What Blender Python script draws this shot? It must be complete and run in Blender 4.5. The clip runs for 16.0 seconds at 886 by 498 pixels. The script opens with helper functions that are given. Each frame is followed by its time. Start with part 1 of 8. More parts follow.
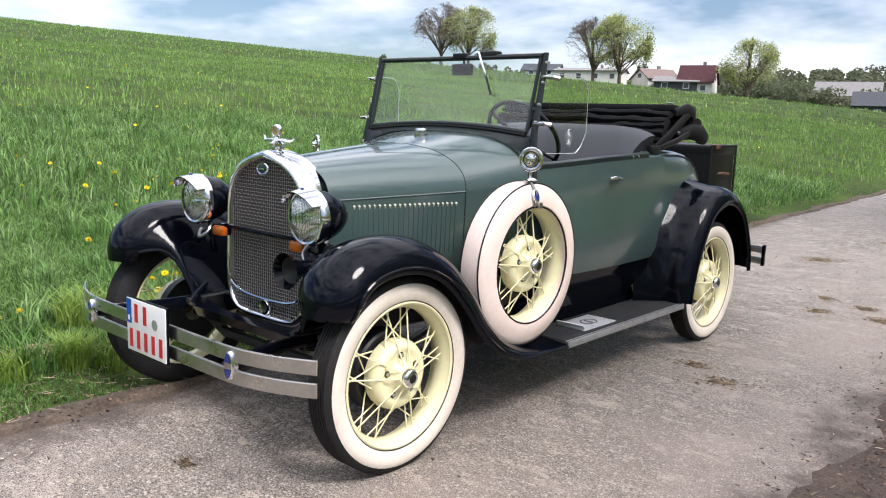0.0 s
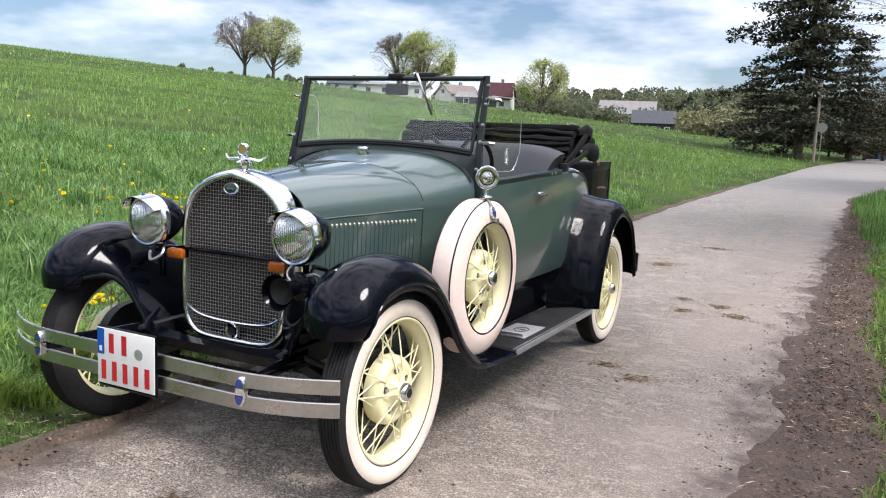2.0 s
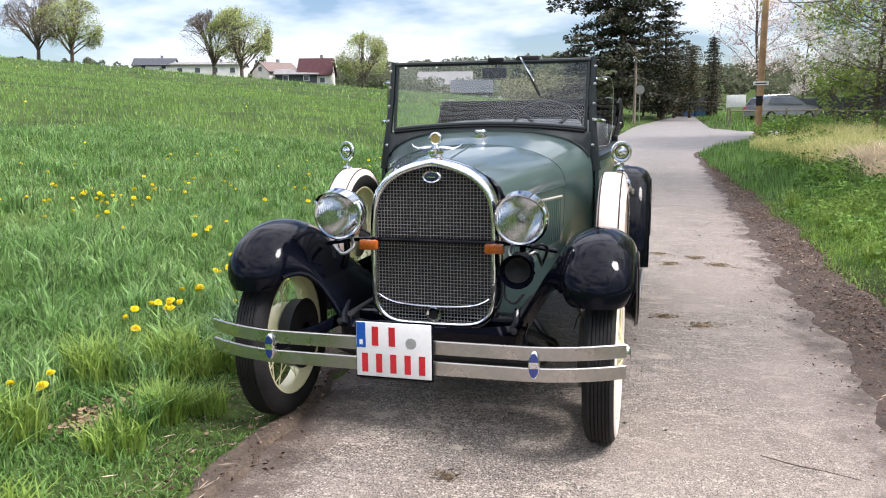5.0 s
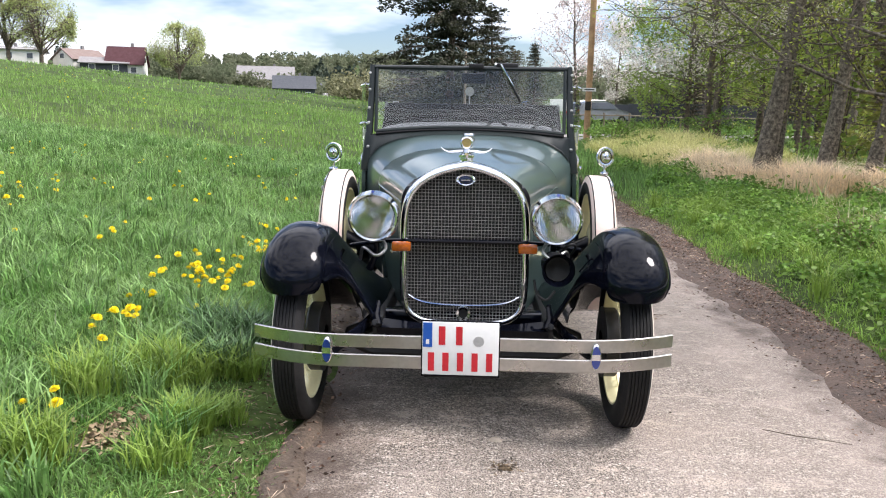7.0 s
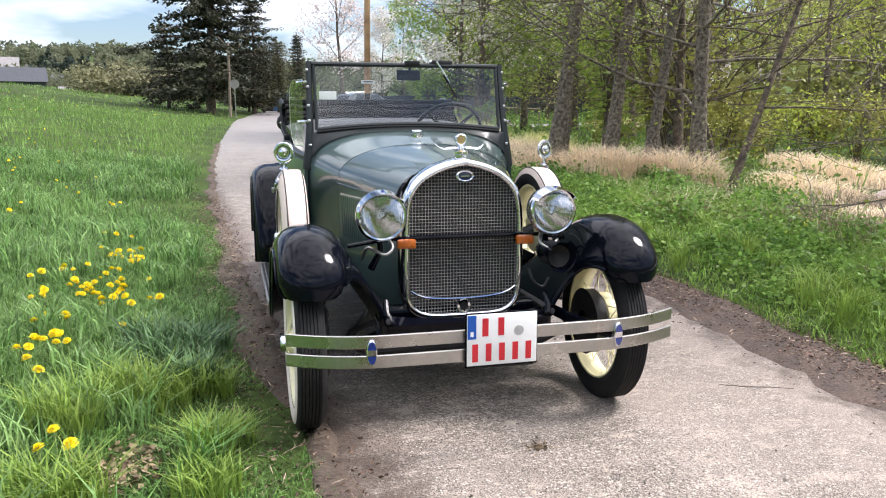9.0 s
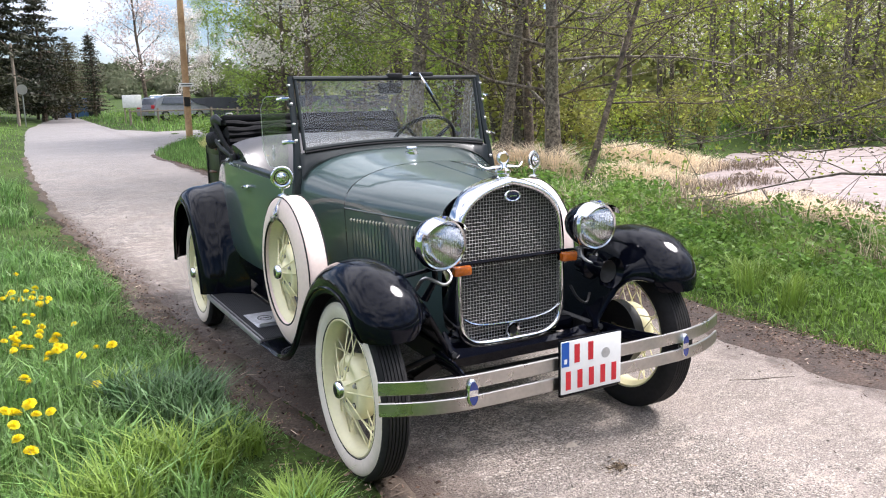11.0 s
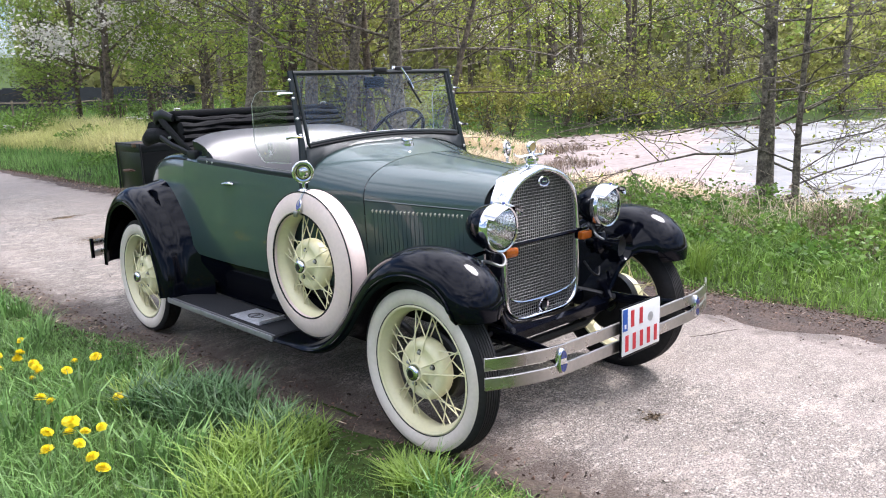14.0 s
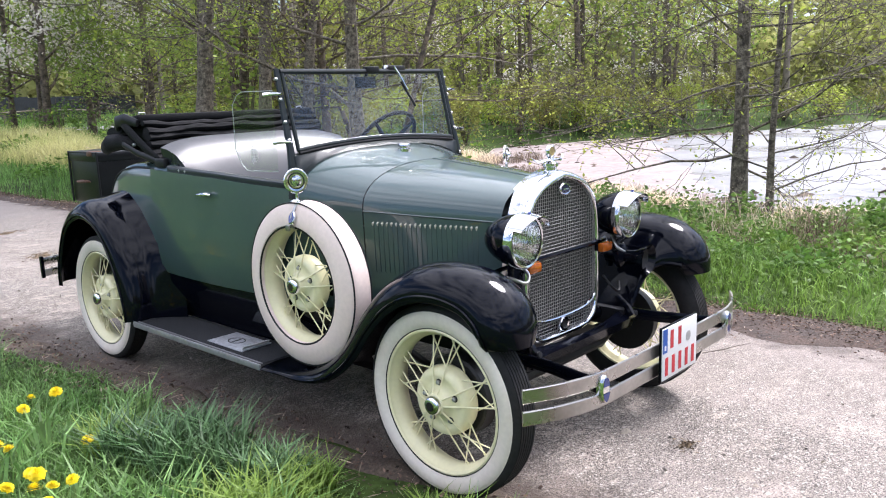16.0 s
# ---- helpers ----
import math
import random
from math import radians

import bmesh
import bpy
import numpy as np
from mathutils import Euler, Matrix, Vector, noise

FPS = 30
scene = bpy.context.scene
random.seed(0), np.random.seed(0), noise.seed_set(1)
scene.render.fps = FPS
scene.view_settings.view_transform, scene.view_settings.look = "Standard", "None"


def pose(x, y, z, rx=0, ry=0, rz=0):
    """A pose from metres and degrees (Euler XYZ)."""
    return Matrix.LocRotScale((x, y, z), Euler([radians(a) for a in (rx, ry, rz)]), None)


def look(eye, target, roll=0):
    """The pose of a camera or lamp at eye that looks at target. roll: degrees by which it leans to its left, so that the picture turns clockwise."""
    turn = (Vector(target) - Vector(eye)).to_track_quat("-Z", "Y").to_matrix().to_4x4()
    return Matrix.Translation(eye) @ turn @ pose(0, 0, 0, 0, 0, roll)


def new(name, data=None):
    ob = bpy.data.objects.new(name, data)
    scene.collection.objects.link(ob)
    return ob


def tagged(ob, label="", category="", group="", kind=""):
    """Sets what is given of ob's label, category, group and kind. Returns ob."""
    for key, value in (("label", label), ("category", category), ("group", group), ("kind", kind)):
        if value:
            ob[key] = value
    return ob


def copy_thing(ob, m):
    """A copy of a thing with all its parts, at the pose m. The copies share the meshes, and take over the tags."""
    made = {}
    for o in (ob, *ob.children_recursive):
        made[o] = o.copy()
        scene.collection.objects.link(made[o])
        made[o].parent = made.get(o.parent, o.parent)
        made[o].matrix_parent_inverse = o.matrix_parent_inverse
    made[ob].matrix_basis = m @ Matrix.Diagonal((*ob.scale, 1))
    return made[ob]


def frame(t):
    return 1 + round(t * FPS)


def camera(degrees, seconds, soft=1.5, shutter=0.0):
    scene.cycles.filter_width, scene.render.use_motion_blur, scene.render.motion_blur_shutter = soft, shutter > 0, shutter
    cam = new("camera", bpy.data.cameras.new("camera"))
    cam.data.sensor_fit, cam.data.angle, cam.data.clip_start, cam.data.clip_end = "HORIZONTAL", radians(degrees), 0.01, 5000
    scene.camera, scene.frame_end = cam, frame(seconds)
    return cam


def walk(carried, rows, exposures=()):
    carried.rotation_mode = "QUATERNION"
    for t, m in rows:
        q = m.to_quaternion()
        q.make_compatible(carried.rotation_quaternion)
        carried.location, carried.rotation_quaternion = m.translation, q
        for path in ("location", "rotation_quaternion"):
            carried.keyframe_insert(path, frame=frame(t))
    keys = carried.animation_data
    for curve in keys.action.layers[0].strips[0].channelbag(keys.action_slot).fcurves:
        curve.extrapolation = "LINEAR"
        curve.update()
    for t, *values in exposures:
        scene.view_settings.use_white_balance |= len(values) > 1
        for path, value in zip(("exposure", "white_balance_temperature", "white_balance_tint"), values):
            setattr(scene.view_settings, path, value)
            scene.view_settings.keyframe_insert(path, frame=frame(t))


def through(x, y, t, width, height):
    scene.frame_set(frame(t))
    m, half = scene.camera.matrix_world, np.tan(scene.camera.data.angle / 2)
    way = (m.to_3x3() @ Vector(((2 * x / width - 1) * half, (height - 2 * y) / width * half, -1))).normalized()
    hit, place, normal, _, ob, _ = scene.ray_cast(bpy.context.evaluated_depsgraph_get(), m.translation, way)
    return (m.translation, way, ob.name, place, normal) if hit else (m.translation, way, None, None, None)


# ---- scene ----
cam = camera(58.0, 16.0, soft=1.1)
PATH = [
    (0, (2.694, -2.014, 1.284), (1.387, -0.536, 0.962), 1.9),
    (0.5, (2.68, -2.047, 1.28), (1.43, -0.518, 0.967), 2.6),
    (1, (2.579, -2.192, 1.291), (1.423, -0.588, 0.99), 3.0),
    (1.5, (2.395, -2.384, 1.306), (1.354, -0.701, 1.021), 3.0),
    (2, (2.206, -2.473, 1.288), (1.286, -0.719, 1.015), 2.4),
    (2.5, (2.011, -2.599, 1.287), (1.198, -0.791, 1.022), 1.4),
    (3, (1.827, -2.816, 1.286), (1.087, -0.978, 1.012), 0.5),
    (3.5, (1.598, -2.943, 1.276), (0.923, -1.083, 0.983), 0.0),
    (4, (1.374, -3.018, 1.283), (0.738, -1.147, 0.976), -0.4),
    (4.2, (1.272, -3.055, 1.283), (0.654, -1.179, 0.969), -0.5),
    (6.3, (0.324, -3.419, 1.341), (0.071, -1.463, 1.01), 0.2),
    (6.5, (0.234, -3.442, 1.334), (0.033, -1.48, 1.004), 0.4),
    (7, (0.045, -3.427, 1.328), (-0.035, -1.457, 0.997), 0.9),
    (7.5, (-0.179, -3.441, 1.346), (-0.115, -1.471, 1.01), 1.1),
    (8, (-0.456, -3.48, 1.331), (-0.233, -1.52, 0.998), 1.0),
    (8.5, (-0.699, -3.438, 1.338), (-0.329, -1.501, 1.004), 0.4),
    (9, (-0.969, -3.383, 1.345), (-0.466, -1.478, 0.999), 0.1),
    (9.5, (-1.21, -3.338, 1.423), (-0.591, -1.47, 1.069), -0.6),
    (10, (-1.365, -3.194, 1.445), (-0.646, -1.364, 1.078), -1.2),
    (10.2, (-1.448, -3.12, 1.44), (-0.679, -1.31, 1.074), -1.3),
    (12.3, (-2.405, -2.614, 1.481), (-1.289, -0.994, 1.123), -1.9),
    (12.5, (-2.48, -2.619, 1.488), (-1.339, -1.017, 1.127), -2.0),
    (13, (-2.671, -2.645, 1.476), (-1.458, -1.1, 1.094), -2.3),
    (13.5, (-2.758, -2.488, 1.49), (-1.475, -1.006, 1.094), -2.3),
    (14, (-2.794, -2.378, 1.493), (-1.452, -0.949, 1.095), -2.0),
    (14.5, (-2.738, -2.302, 1.481), (-1.344, -0.924, 1.084), -1.6),
    (15, (-2.707, -2.189, 1.46), (-1.279, -0.842, 1.075), -1.5),
    (15.5, (-2.72, -2.007, 1.457), (-1.278, -0.674, 1.078), -1.7),
    (16, (-2.74, -1.928, 1.453), (-1.3, -0.593, 1.076), -2.0),
]
walk(cam, [(t, look(eye, target, roll)) for t, eye, target, roll in PATH],
     exposures=[(0, 0.80, 6200, 15), (4, 0.95, 6200, 15), (7, 1.12, 6250, 15), (10, 1.17, 6200, 16), (12.5, 1.17, 6000, 18), (16, 1.24, 5900, 18)])

# ---- world and sun ----
SUN_WAY = Vector((0.74, -0.07, 1.0)).normalized()
SUN_EL, SUN_AZ = math.asin(SUN_WAY.z), math.atan2(SUN_WAY.x, SUN_WAY.y)
world = bpy.data.worlds.new("sky")
scene.world = world
world.use_nodes = True
wn, wl = world.node_tree.nodes, world.node_tree.links
wn.clear()
w_out = wn.new("ShaderNodeOutputWorld")
w_bg = wn.new("ShaderNodeBackground")
w_sky = wn.new("ShaderNodeTexSky")
w_sky.sky_type, w_sky.sun_disc = "NISHITA", False
w_sky.sun_elevation, w_sky.sun_rotation = SUN_EL, SUN_AZ
w_sky.air_density, w_sky.dust_density, w_sky.ozone_density = 1.0, 0.8, 2.5
w_tc = wn.new("ShaderNodeTexCoord")
w_map = wn.new("ShaderNodeMapping")
w_map.inputs["Scale"].default_value = (1.0, 1.0, 3.4)
w_n1 = wn.new("ShaderNodeTexNoise")
w_n1.inputs["Scale"].default_value, w_n1.inputs["Detail"].default_value = 2.9, 5.0
w_n1.inputs["Roughness"].default_value = 0.55
w_ramp = wn.new("ShaderNodeValToRGB")
w_ramp.color_ramp.elements[0].position, w_ramp.color_ramp.elements[1].position = 0.45, 0.72
w_mix = wn.new("ShaderNodeMixRGB")
# cloud grows brighter from the horizon up to the zenith
w_xyz, w_lift, w_cloud = wn.new("ShaderNodeSeparateXYZ"), wn.new("ShaderNodeMapRange"), wn.new("ShaderNodeVectorMath")
w_lift.inputs["From Min"].default_value, w_lift.inputs["From Max"].default_value = 0.10, 0.55
w_lift.inputs["To Min"].default_value, w_lift.inputs["To Max"].default_value = 1.28, 1.72
w_cloud.operation = "SCALE"
w_cloud.inputs[0].default_value = (9.6, 9.7, 9.9)
wl.new(w_tc.outputs["Generated"], w_xyz.inputs["Vector"])
wl.new(w_xyz.outputs["Z"], w_lift.inputs["Value"])
wl.new(w_lift.outputs["Result"], w_cloud.inputs["Scale"])
wl.new(w_cloud.outputs["Vector"], w_mix.inputs["Color2"])
wl.new(w_tc.outputs["Generated"], w_map.inputs["Vector"])
wl.new(w_map.outputs["Vector"], w_n1.inputs["Vector"])
w_veil, w_dense = wn.new("ShaderNodeMapRange"), wn.new("ShaderNodeMath")
w_veil.inputs["From Min"].default_value, w_veil.inputs["From Max"].default_value = 0.34, 0.70
w_veil.inputs["To Max"].default_value = 0.20
w_dense.operation = "ADD"
wl.new(w_xyz.outputs["Z"], w_veil.inputs["Value"])
wl.new(w_n1.outputs["Fac"], w_dense.inputs[0])
wl.new(w_veil.outputs["Result"], w_dense.inputs[1])
wl.new(w_dense.outputs["Value"], w_ramp.inputs["Fac"])
wl.new(w_ramp.outputs["Color"], w_mix.inputs["Fac"])
wl.new(w_sky.outputs["Color"], w_mix.inputs["Color1"])
# thin cloud round the sun scatters its light forward
w_dot = wn.new("ShaderNodeVectorMath")
w_dot.operation = "DOT_PRODUCT"
w_dot.inputs[1].default_value = SUN_WAY
w_pow = wn.new("ShaderNodeMath")
w_pow.operation = "POWER"
w_pow.use_clamp = True
w_pow.inputs[1].default_value = 11.0
w_glow = wn.new("ShaderNodeVectorMath")
w_glow.operation = "SCALE"
w_glow.inputs[0].default_value = (26.0, 25.0, 23.6)
w_thin = wn.new("ShaderNodeMapRange")
w_thin.inputs["From Min"].default_value, w_thin.inputs["From Max"].default_value = 0.36, 0.62
w_thin.inputs["To Min"].default_value = 0.30
w_amount = wn.new("ShaderNodeMath")
w_amount.operation = "MULTIPLY"
w_sum = wn.new("ShaderNodeVectorMath")
w_sum.operation = "ADD"
wl.new(w_tc.outputs["Generated"], w_dot.inputs[0])
wl.new(w_dot.outputs["Value"], w_pow.inputs[0])
wl.new(w_n1.outputs["Fac"], w_thin.inputs["Value"])
wl.new(w_pow.outputs["Value"], w_amount.inputs[0])
wl.new(w_thin.outputs["Result"], w_amount.inputs[1])
wl.new(w_amount.outputs["Value"], w_glow.inputs["Scale"])
wl.new(w_mix.outputs["Color"], w_sum.inputs[0])
wl.new(w_glow.outputs["Vector"], w_sum.inputs[1])
wl.new(w_sum.outputs["Vector"], w_bg.inputs["Color"])
wl.new(w_bg.outputs["Background"], w_out.inputs["Surface"])
w_bg.inputs["Strength"].default_value = 0.070
sun = new("sun", bpy.data.lights.new("sun", "SUN"))
sun.data.energy, sun.data.angle, sun.data.color = 2.7, radians(18), (1.0, 0.94, 0.86)
sun.matrix_world = look(SUN_WAY * 50, (0, 0, 0))

# ---- mesh and material helpers ----
class Shape:
    """Gathers vertices and faces for one mesh."""

    def __init__(self):
        self.v, self.f = [], []

    def add(self, verts, faces):
        n = len(self.v)
        self.v += [tuple(p) for p in verts]
        self.f += [tuple(i + n for i in q) for q in faces]
        return self

    def box(self, c, s, bevel=0.0, m=None):
        """A box round c of size s, its edges cut back by bevel."""
        hx, hy, hz = s[0] / 2, s[1] / 2, s[2] / 2
        b = min(bevel, hx * 0.9, hy * 0.9, hz * 0.9)
        if b <= 0:
            pts = [(x, y, z) for x in (-hx, hx) for y in (-hy, hy) for z in (-hz, hz)]
            faces = [(0, 1, 3, 2), (4, 6, 7, 5), (0, 4, 5, 1), (2, 3, 7, 6), (0, 2, 6, 4), (1, 5, 7, 3)]
        else:
            bm = bmesh.new()
            bmesh.ops.create_cube(bm, size=1.0)
            for q in bm.verts:
                q.co = Vector((q.co.x * s[0], q.co.y * s[1], q.co.z * s[2]))
            bmesh.ops.bevel(bm, geom=bm.edges[:], offset=b, segments=2, affect="EDGES", profile=0.5)
            bm.verts.index_update()
            pts = [tuple(q.co) for q in bm.verts]
            faces = [tuple(q.index for q in face.verts) for face in bm.faces]
            bm.free()
        pts = [Vector(p) for p in pts]
        if m is not None:
            pts = [m @ p for p in pts]
        return self.add([p + Vector(c) for p in pts], faces)

    def tube(self, path, r, sides=8, caps=True, flat=None):
        """A round bar along path; r is one radius or one for each point. flat: squeezes the bar (across, along the second axis)."""
        path = [Vector(p) for p in path]
        n = len(path)
        rs = list(r) if isinstance(r, (list, tuple)) else [r] * n
        ref = None
        verts, faces = [], []
        for i, p in enumerate(path):
            d = (path[min(i + 1, n - 1)] - path[max(i - 1, 0)]).normalized()
            if ref is None:
                ref = Vector((0, 0, 1)) if abs(d.z) < 0.9 else Vector((1, 0, 0))
            a = d.cross(ref).normalized()
            b = a.cross(d).normalized()
            ref = b
            for k in range(sides):
                q = 2 * math.pi * k / sides
                sa, sb = (1, 1) if flat is None else flat
                verts.append(p + (a * math.cos(q) * sa + b * math.sin(q) * sb) * rs[i])
        for i in range(n - 1):
            for k in range(sides):
                k2 = (k + 1) % sides
                faces.append((i * sides + k, i * sides + k2, (i + 1) * sides + k2, (i + 1) * sides + k))
        if caps:
            faces.append(tuple(range(sides))[::-1])
            faces.append(tuple((n - 1) * sides + k for k in range(sides)))
        return self.add(verts, faces)

    def lathe(self, profile, m=None, sides=32, start=0.0, sweep=360.0):
        """Turns profile [(radius, height)] round the local z axis, then lays it by m."""
        m = m or Matrix.Identity(4)
        full = sweep >= 359.9
        cols = sides if full else sides + 1
        verts, faces = [], []
        for k in range(cols):
            a = radians(start + sweep * k / sides)
            for r, h in profile:
                verts.append(m @ Vector((r * math.cos(a), r * math.sin(a), h)))
        n = len(profile)
        for k in range(sides):
            k2 = (k + 1) % cols
            for i in range(n - 1):
                faces.append((k * n + i, k2 * n + i, k2 * n + i + 1, k * n + i + 1))
        return self.add(verts, faces)

    def loft(self, rows, closed=False, caps=False):
        """A skin over rows of points, all equally long."""
        n = len(rows[0])
        verts = [p for row in rows for p in row]
        faces = []
        for i in range(len(rows) - 1):
            for k in range(n if closed else n - 1):
                k2 = (k + 1) % n
                faces.append((i * n + k, i * n + k2, (i + 1) * n + k2, (i + 1) * n + k))
        if caps:
            faces.append(tuple(range(n))[::-1])
            faces.append(tuple((len(rows) - 1) * n + k for k in range(n)))
        return self.add(verts, faces)

    def sheet(self, rows, thick, up=None):
        """A skin over rows with thickness, offset along the normals."""
        n, r = len(rows[0]), len(rows)
        g = [[Vector(p) for p in row] for row in rows]
        back = []
        for i in range(r):
            for k in range(n):
                du = g[i][min(k + 1, n - 1)] - g[i][max(k - 1, 0)]
                dv = g[min(i + 1, r - 1)][k] - g[max(i - 1, 0)][k]
                nn = du.cross(dv)
                nn = nn.normalized() if nn.length > 1e-12 else Vector((0, 0, 1))
                back.append(g[i][k] - nn * thick)
        verts = [p for row in g for p in row] + back
        o = n * r
        faces = []
        for i in range(r - 1):
            for k in range(n - 1):
                a, b, c, d = i * n + k, i * n + k + 1, (i + 1) * n + k + 1, (i + 1) * n + k
                faces += [(a, b, c, d), (a + o, d + o, c + o, b + o)]
        rim = [k for k in range(n)] + [i * n + n - 1 for i in range(1, r)] + [(r - 1) * n + k for k in range(n - 2, -1, -1)] + [i * n for i in range(r - 2, 0, -1)]
        for a, b in zip(rim, rim[1:] + rim[:1]):
            faces.append((b, a, a + o, b + o))
        return self.add(verts, faces)

    def mesh(self, name, smooth=True, angle=40):
        me = bpy.data.meshes.new(name)
        me.from_pydata(self.v, [], self.f)
        bm = bmesh.new()
        bm.from_mesh(me)
        if len(bm.faces) < 60000:
            bmesh.ops.recalc_face_normals(bm, faces=bm.faces[:])
        if smooth:
            lim = radians(angle)
            for face in bm.faces:
                face.smooth = True
            for e in bm.edges:
                if len(e.link_faces) == 2 and e.calc_face_angle(0) > lim:
                    e.smooth = False
        bm.to_mesh(me)
        bm.free()
        me.update()
        return me


def put(name, shape, material, smooth=True, angle=40):
    me = shape.mesh(name, smooth, angle) if isinstance(shape, Shape) else shape
    if material is not None and not me.materials:
        me.materials.append(material)
    return new(name, me)


def part(name, shape, material, parent, label="", smooth=True, angle=40, m=None):
    """One mesh object under a thing or under a part."""
    ob = put(name, shape, material, smooth, angle)
    ob.parent = parent
    if m is not None:
        ob.matrix_basis = m
    if label:
        tagged(ob, label)
    return ob


def empty(name, place=(0, 0, 0), **tags):
    ob = new(name)
    ob.location = place
    return tagged(ob, **tags)


def flat_mesh(name, verts, faces_n, loops, material, smooth=False):
    """A big mesh straight from arrays: verts (n, 3), loops (m, faces_n)."""
    me = bpy.data.meshes.new(name)
    verts = np.asarray(verts, dtype=np.float32)
    loops = np.asarray(loops, dtype=np.int32)
    me.vertices.add(len(verts))
    me.vertices.foreach_set("co", verts.ravel())
    me.loops.add(loops.size)
    me.loops.foreach_set("vertex_index", loops.ravel())
    me.polygons.add(len(loops))
    me.polygons.foreach_set("loop_start", np.arange(0, loops.size, faces_n, dtype=np.int32))
    me.polygons.foreach_set("use_smooth", np.full(len(loops), smooth))
    me.update(calc_edges=True)
    me.materials.append(material)
    return me


def rot_to(d):
    """A turn that lays local z along d."""
    return Vector(d).normalized().to_track_quat("Z", "Y").to_matrix().to_4x4()


# ---- materials ----
def material(name, color, rough=0.5, metal=0.0, vary=0.12, scale=6.0, fine=60.0, bump=0.0, bump_scale=120.0, coat=0.0, coat_rough=0.03,
             tint=None, island=0.0, trans=0.0, rough_vary=0.1, specular=0.5, objects=0.0, ior=1.45, amount=0.5):
    """A surface with colour that varies at two scales, fine relief and uneven gloss."""
    ma = bpy.data.materials.new(name)
    ma.use_nodes = True
    n, l = ma.node_tree.nodes, ma.node_tree.links
    bsdf = n["Principled BSDF"]
    tc = n.new("ShaderNodeTexCoord")
    big, small = n.new("ShaderNodeTexNoise"), n.new("ShaderNodeTexNoise")
    big.inputs["Scale"].default_value, big.inputs["Detail"].default_value = scale, 5
    small.inputs["Scale"].default_value, small.inputs["Detail"].default_value = fine, 4
    l.new(tc.outputs["Object"], big.inputs["Vector"])
    l.new(tc.outputs["Object"], small.inputs["Vector"])
    base = n.new("ShaderNodeMixRGB")
    base.inputs["Color1"].default_value = (*color, 1)
    base.inputs["Color2"].default_value = (*(tint or [c * 0.7 for c in color]), 1)
    ramp = n.new("ShaderNodeMapRange")
    ramp.inputs["From Min"].default_value, ramp.inputs["From Max"].default_value = 0.35, 0.68
    ramp.inputs["To Max"].default_value = 1.0 if tint else amount
    l.new(big.outputs["Fac"], ramp.inputs["Value"])
    l.new(ramp.outputs["Result"], base.inputs["Fac"])
    value = n.new("ShaderNodeMapRange")
    value.inputs["From Min"].default_value, value.inputs["From Max"].default_value = 0.25, 0.75
    value.inputs["To Min"].default_value, value.inputs["To Max"].default_value = 1 - vary, 1 + vary
    l.new(small.outputs["Fac"], value.inputs["Value"])
    last = value.outputs["Result"]
    for how, node, out in ((island, "ShaderNodeNewGeometry", "Random Per Island"), (objects, "ShaderNodeObjectInfo", "Random")):
        if how:
            src, mr, mul = n.new(node), n.new("ShaderNodeMapRange"), n.new("ShaderNodeMath")
            mr.inputs["To Min"].default_value, mr.inputs["To Max"].default_value = 1 - how, 1 + how
            mul.operation = "MULTIPLY"
            l.new(src.outputs[out], mr.inputs["Value"])
            l.new(mr.outputs["Result"], mul.inputs[0])
            l.new(last, mul.inputs[1])
            last = mul.outputs["Value"]
    shade = n.new("ShaderNodeVectorMath")
    shade.operation = "SCALE"
    l.new(base.outputs["Color"], shade.inputs[0])
    l.new(last, shade.inputs["Scale"])
    l.new(shade.outputs["Vector"], bsdf.inputs["Base Color"])
    rv = n.new("ShaderNodeMapRange")
    rv.inputs["From Min"].default_value, rv.inputs["From Max"].default_value = 0.3, 0.7
    rv.inputs["To Min"].default_value, rv.inputs["To Max"].default_value = max(0.0, rough * (1 - rough_vary)), min(1.0, rough * (1 + rough_vary))
    l.new(big.outputs["Fac"], rv.inputs["Value"])
    l.new(rv.outputs["Result"], bsdf.inputs["Roughness"])
    bsdf.inputs["Metallic"].default_value = metal
    bsdf.inputs["Specular IOR Level"].default_value = specular
    bsdf.inputs["Coat Weight"].default_value, bsdf.inputs["Coat Roughness"].default_value = coat, coat_rough
    bsdf.inputs["Transmission Weight"].default_value = trans
    bsdf.inputs["IOR"].default_value = ior
    if bump:
        bt, bn = n.new("ShaderNodeTexNoise"), n.new("ShaderNodeBump")
        bt.inputs["Scale"].default_value, bt.inputs["Detail"].default_value = bump_scale, 6
        bn.inputs["Strength"].default_value, bn.inputs["Distance"].default_value = bump, 0.01
        l.new(tc.outputs["Object"], bt.inputs["Vector"])
        l.new(bt.outputs["Fac"], bn.inputs["Height"])
        l.new(bn.outputs["Normal"], bsdf.inputs["Normal"])
    return ma


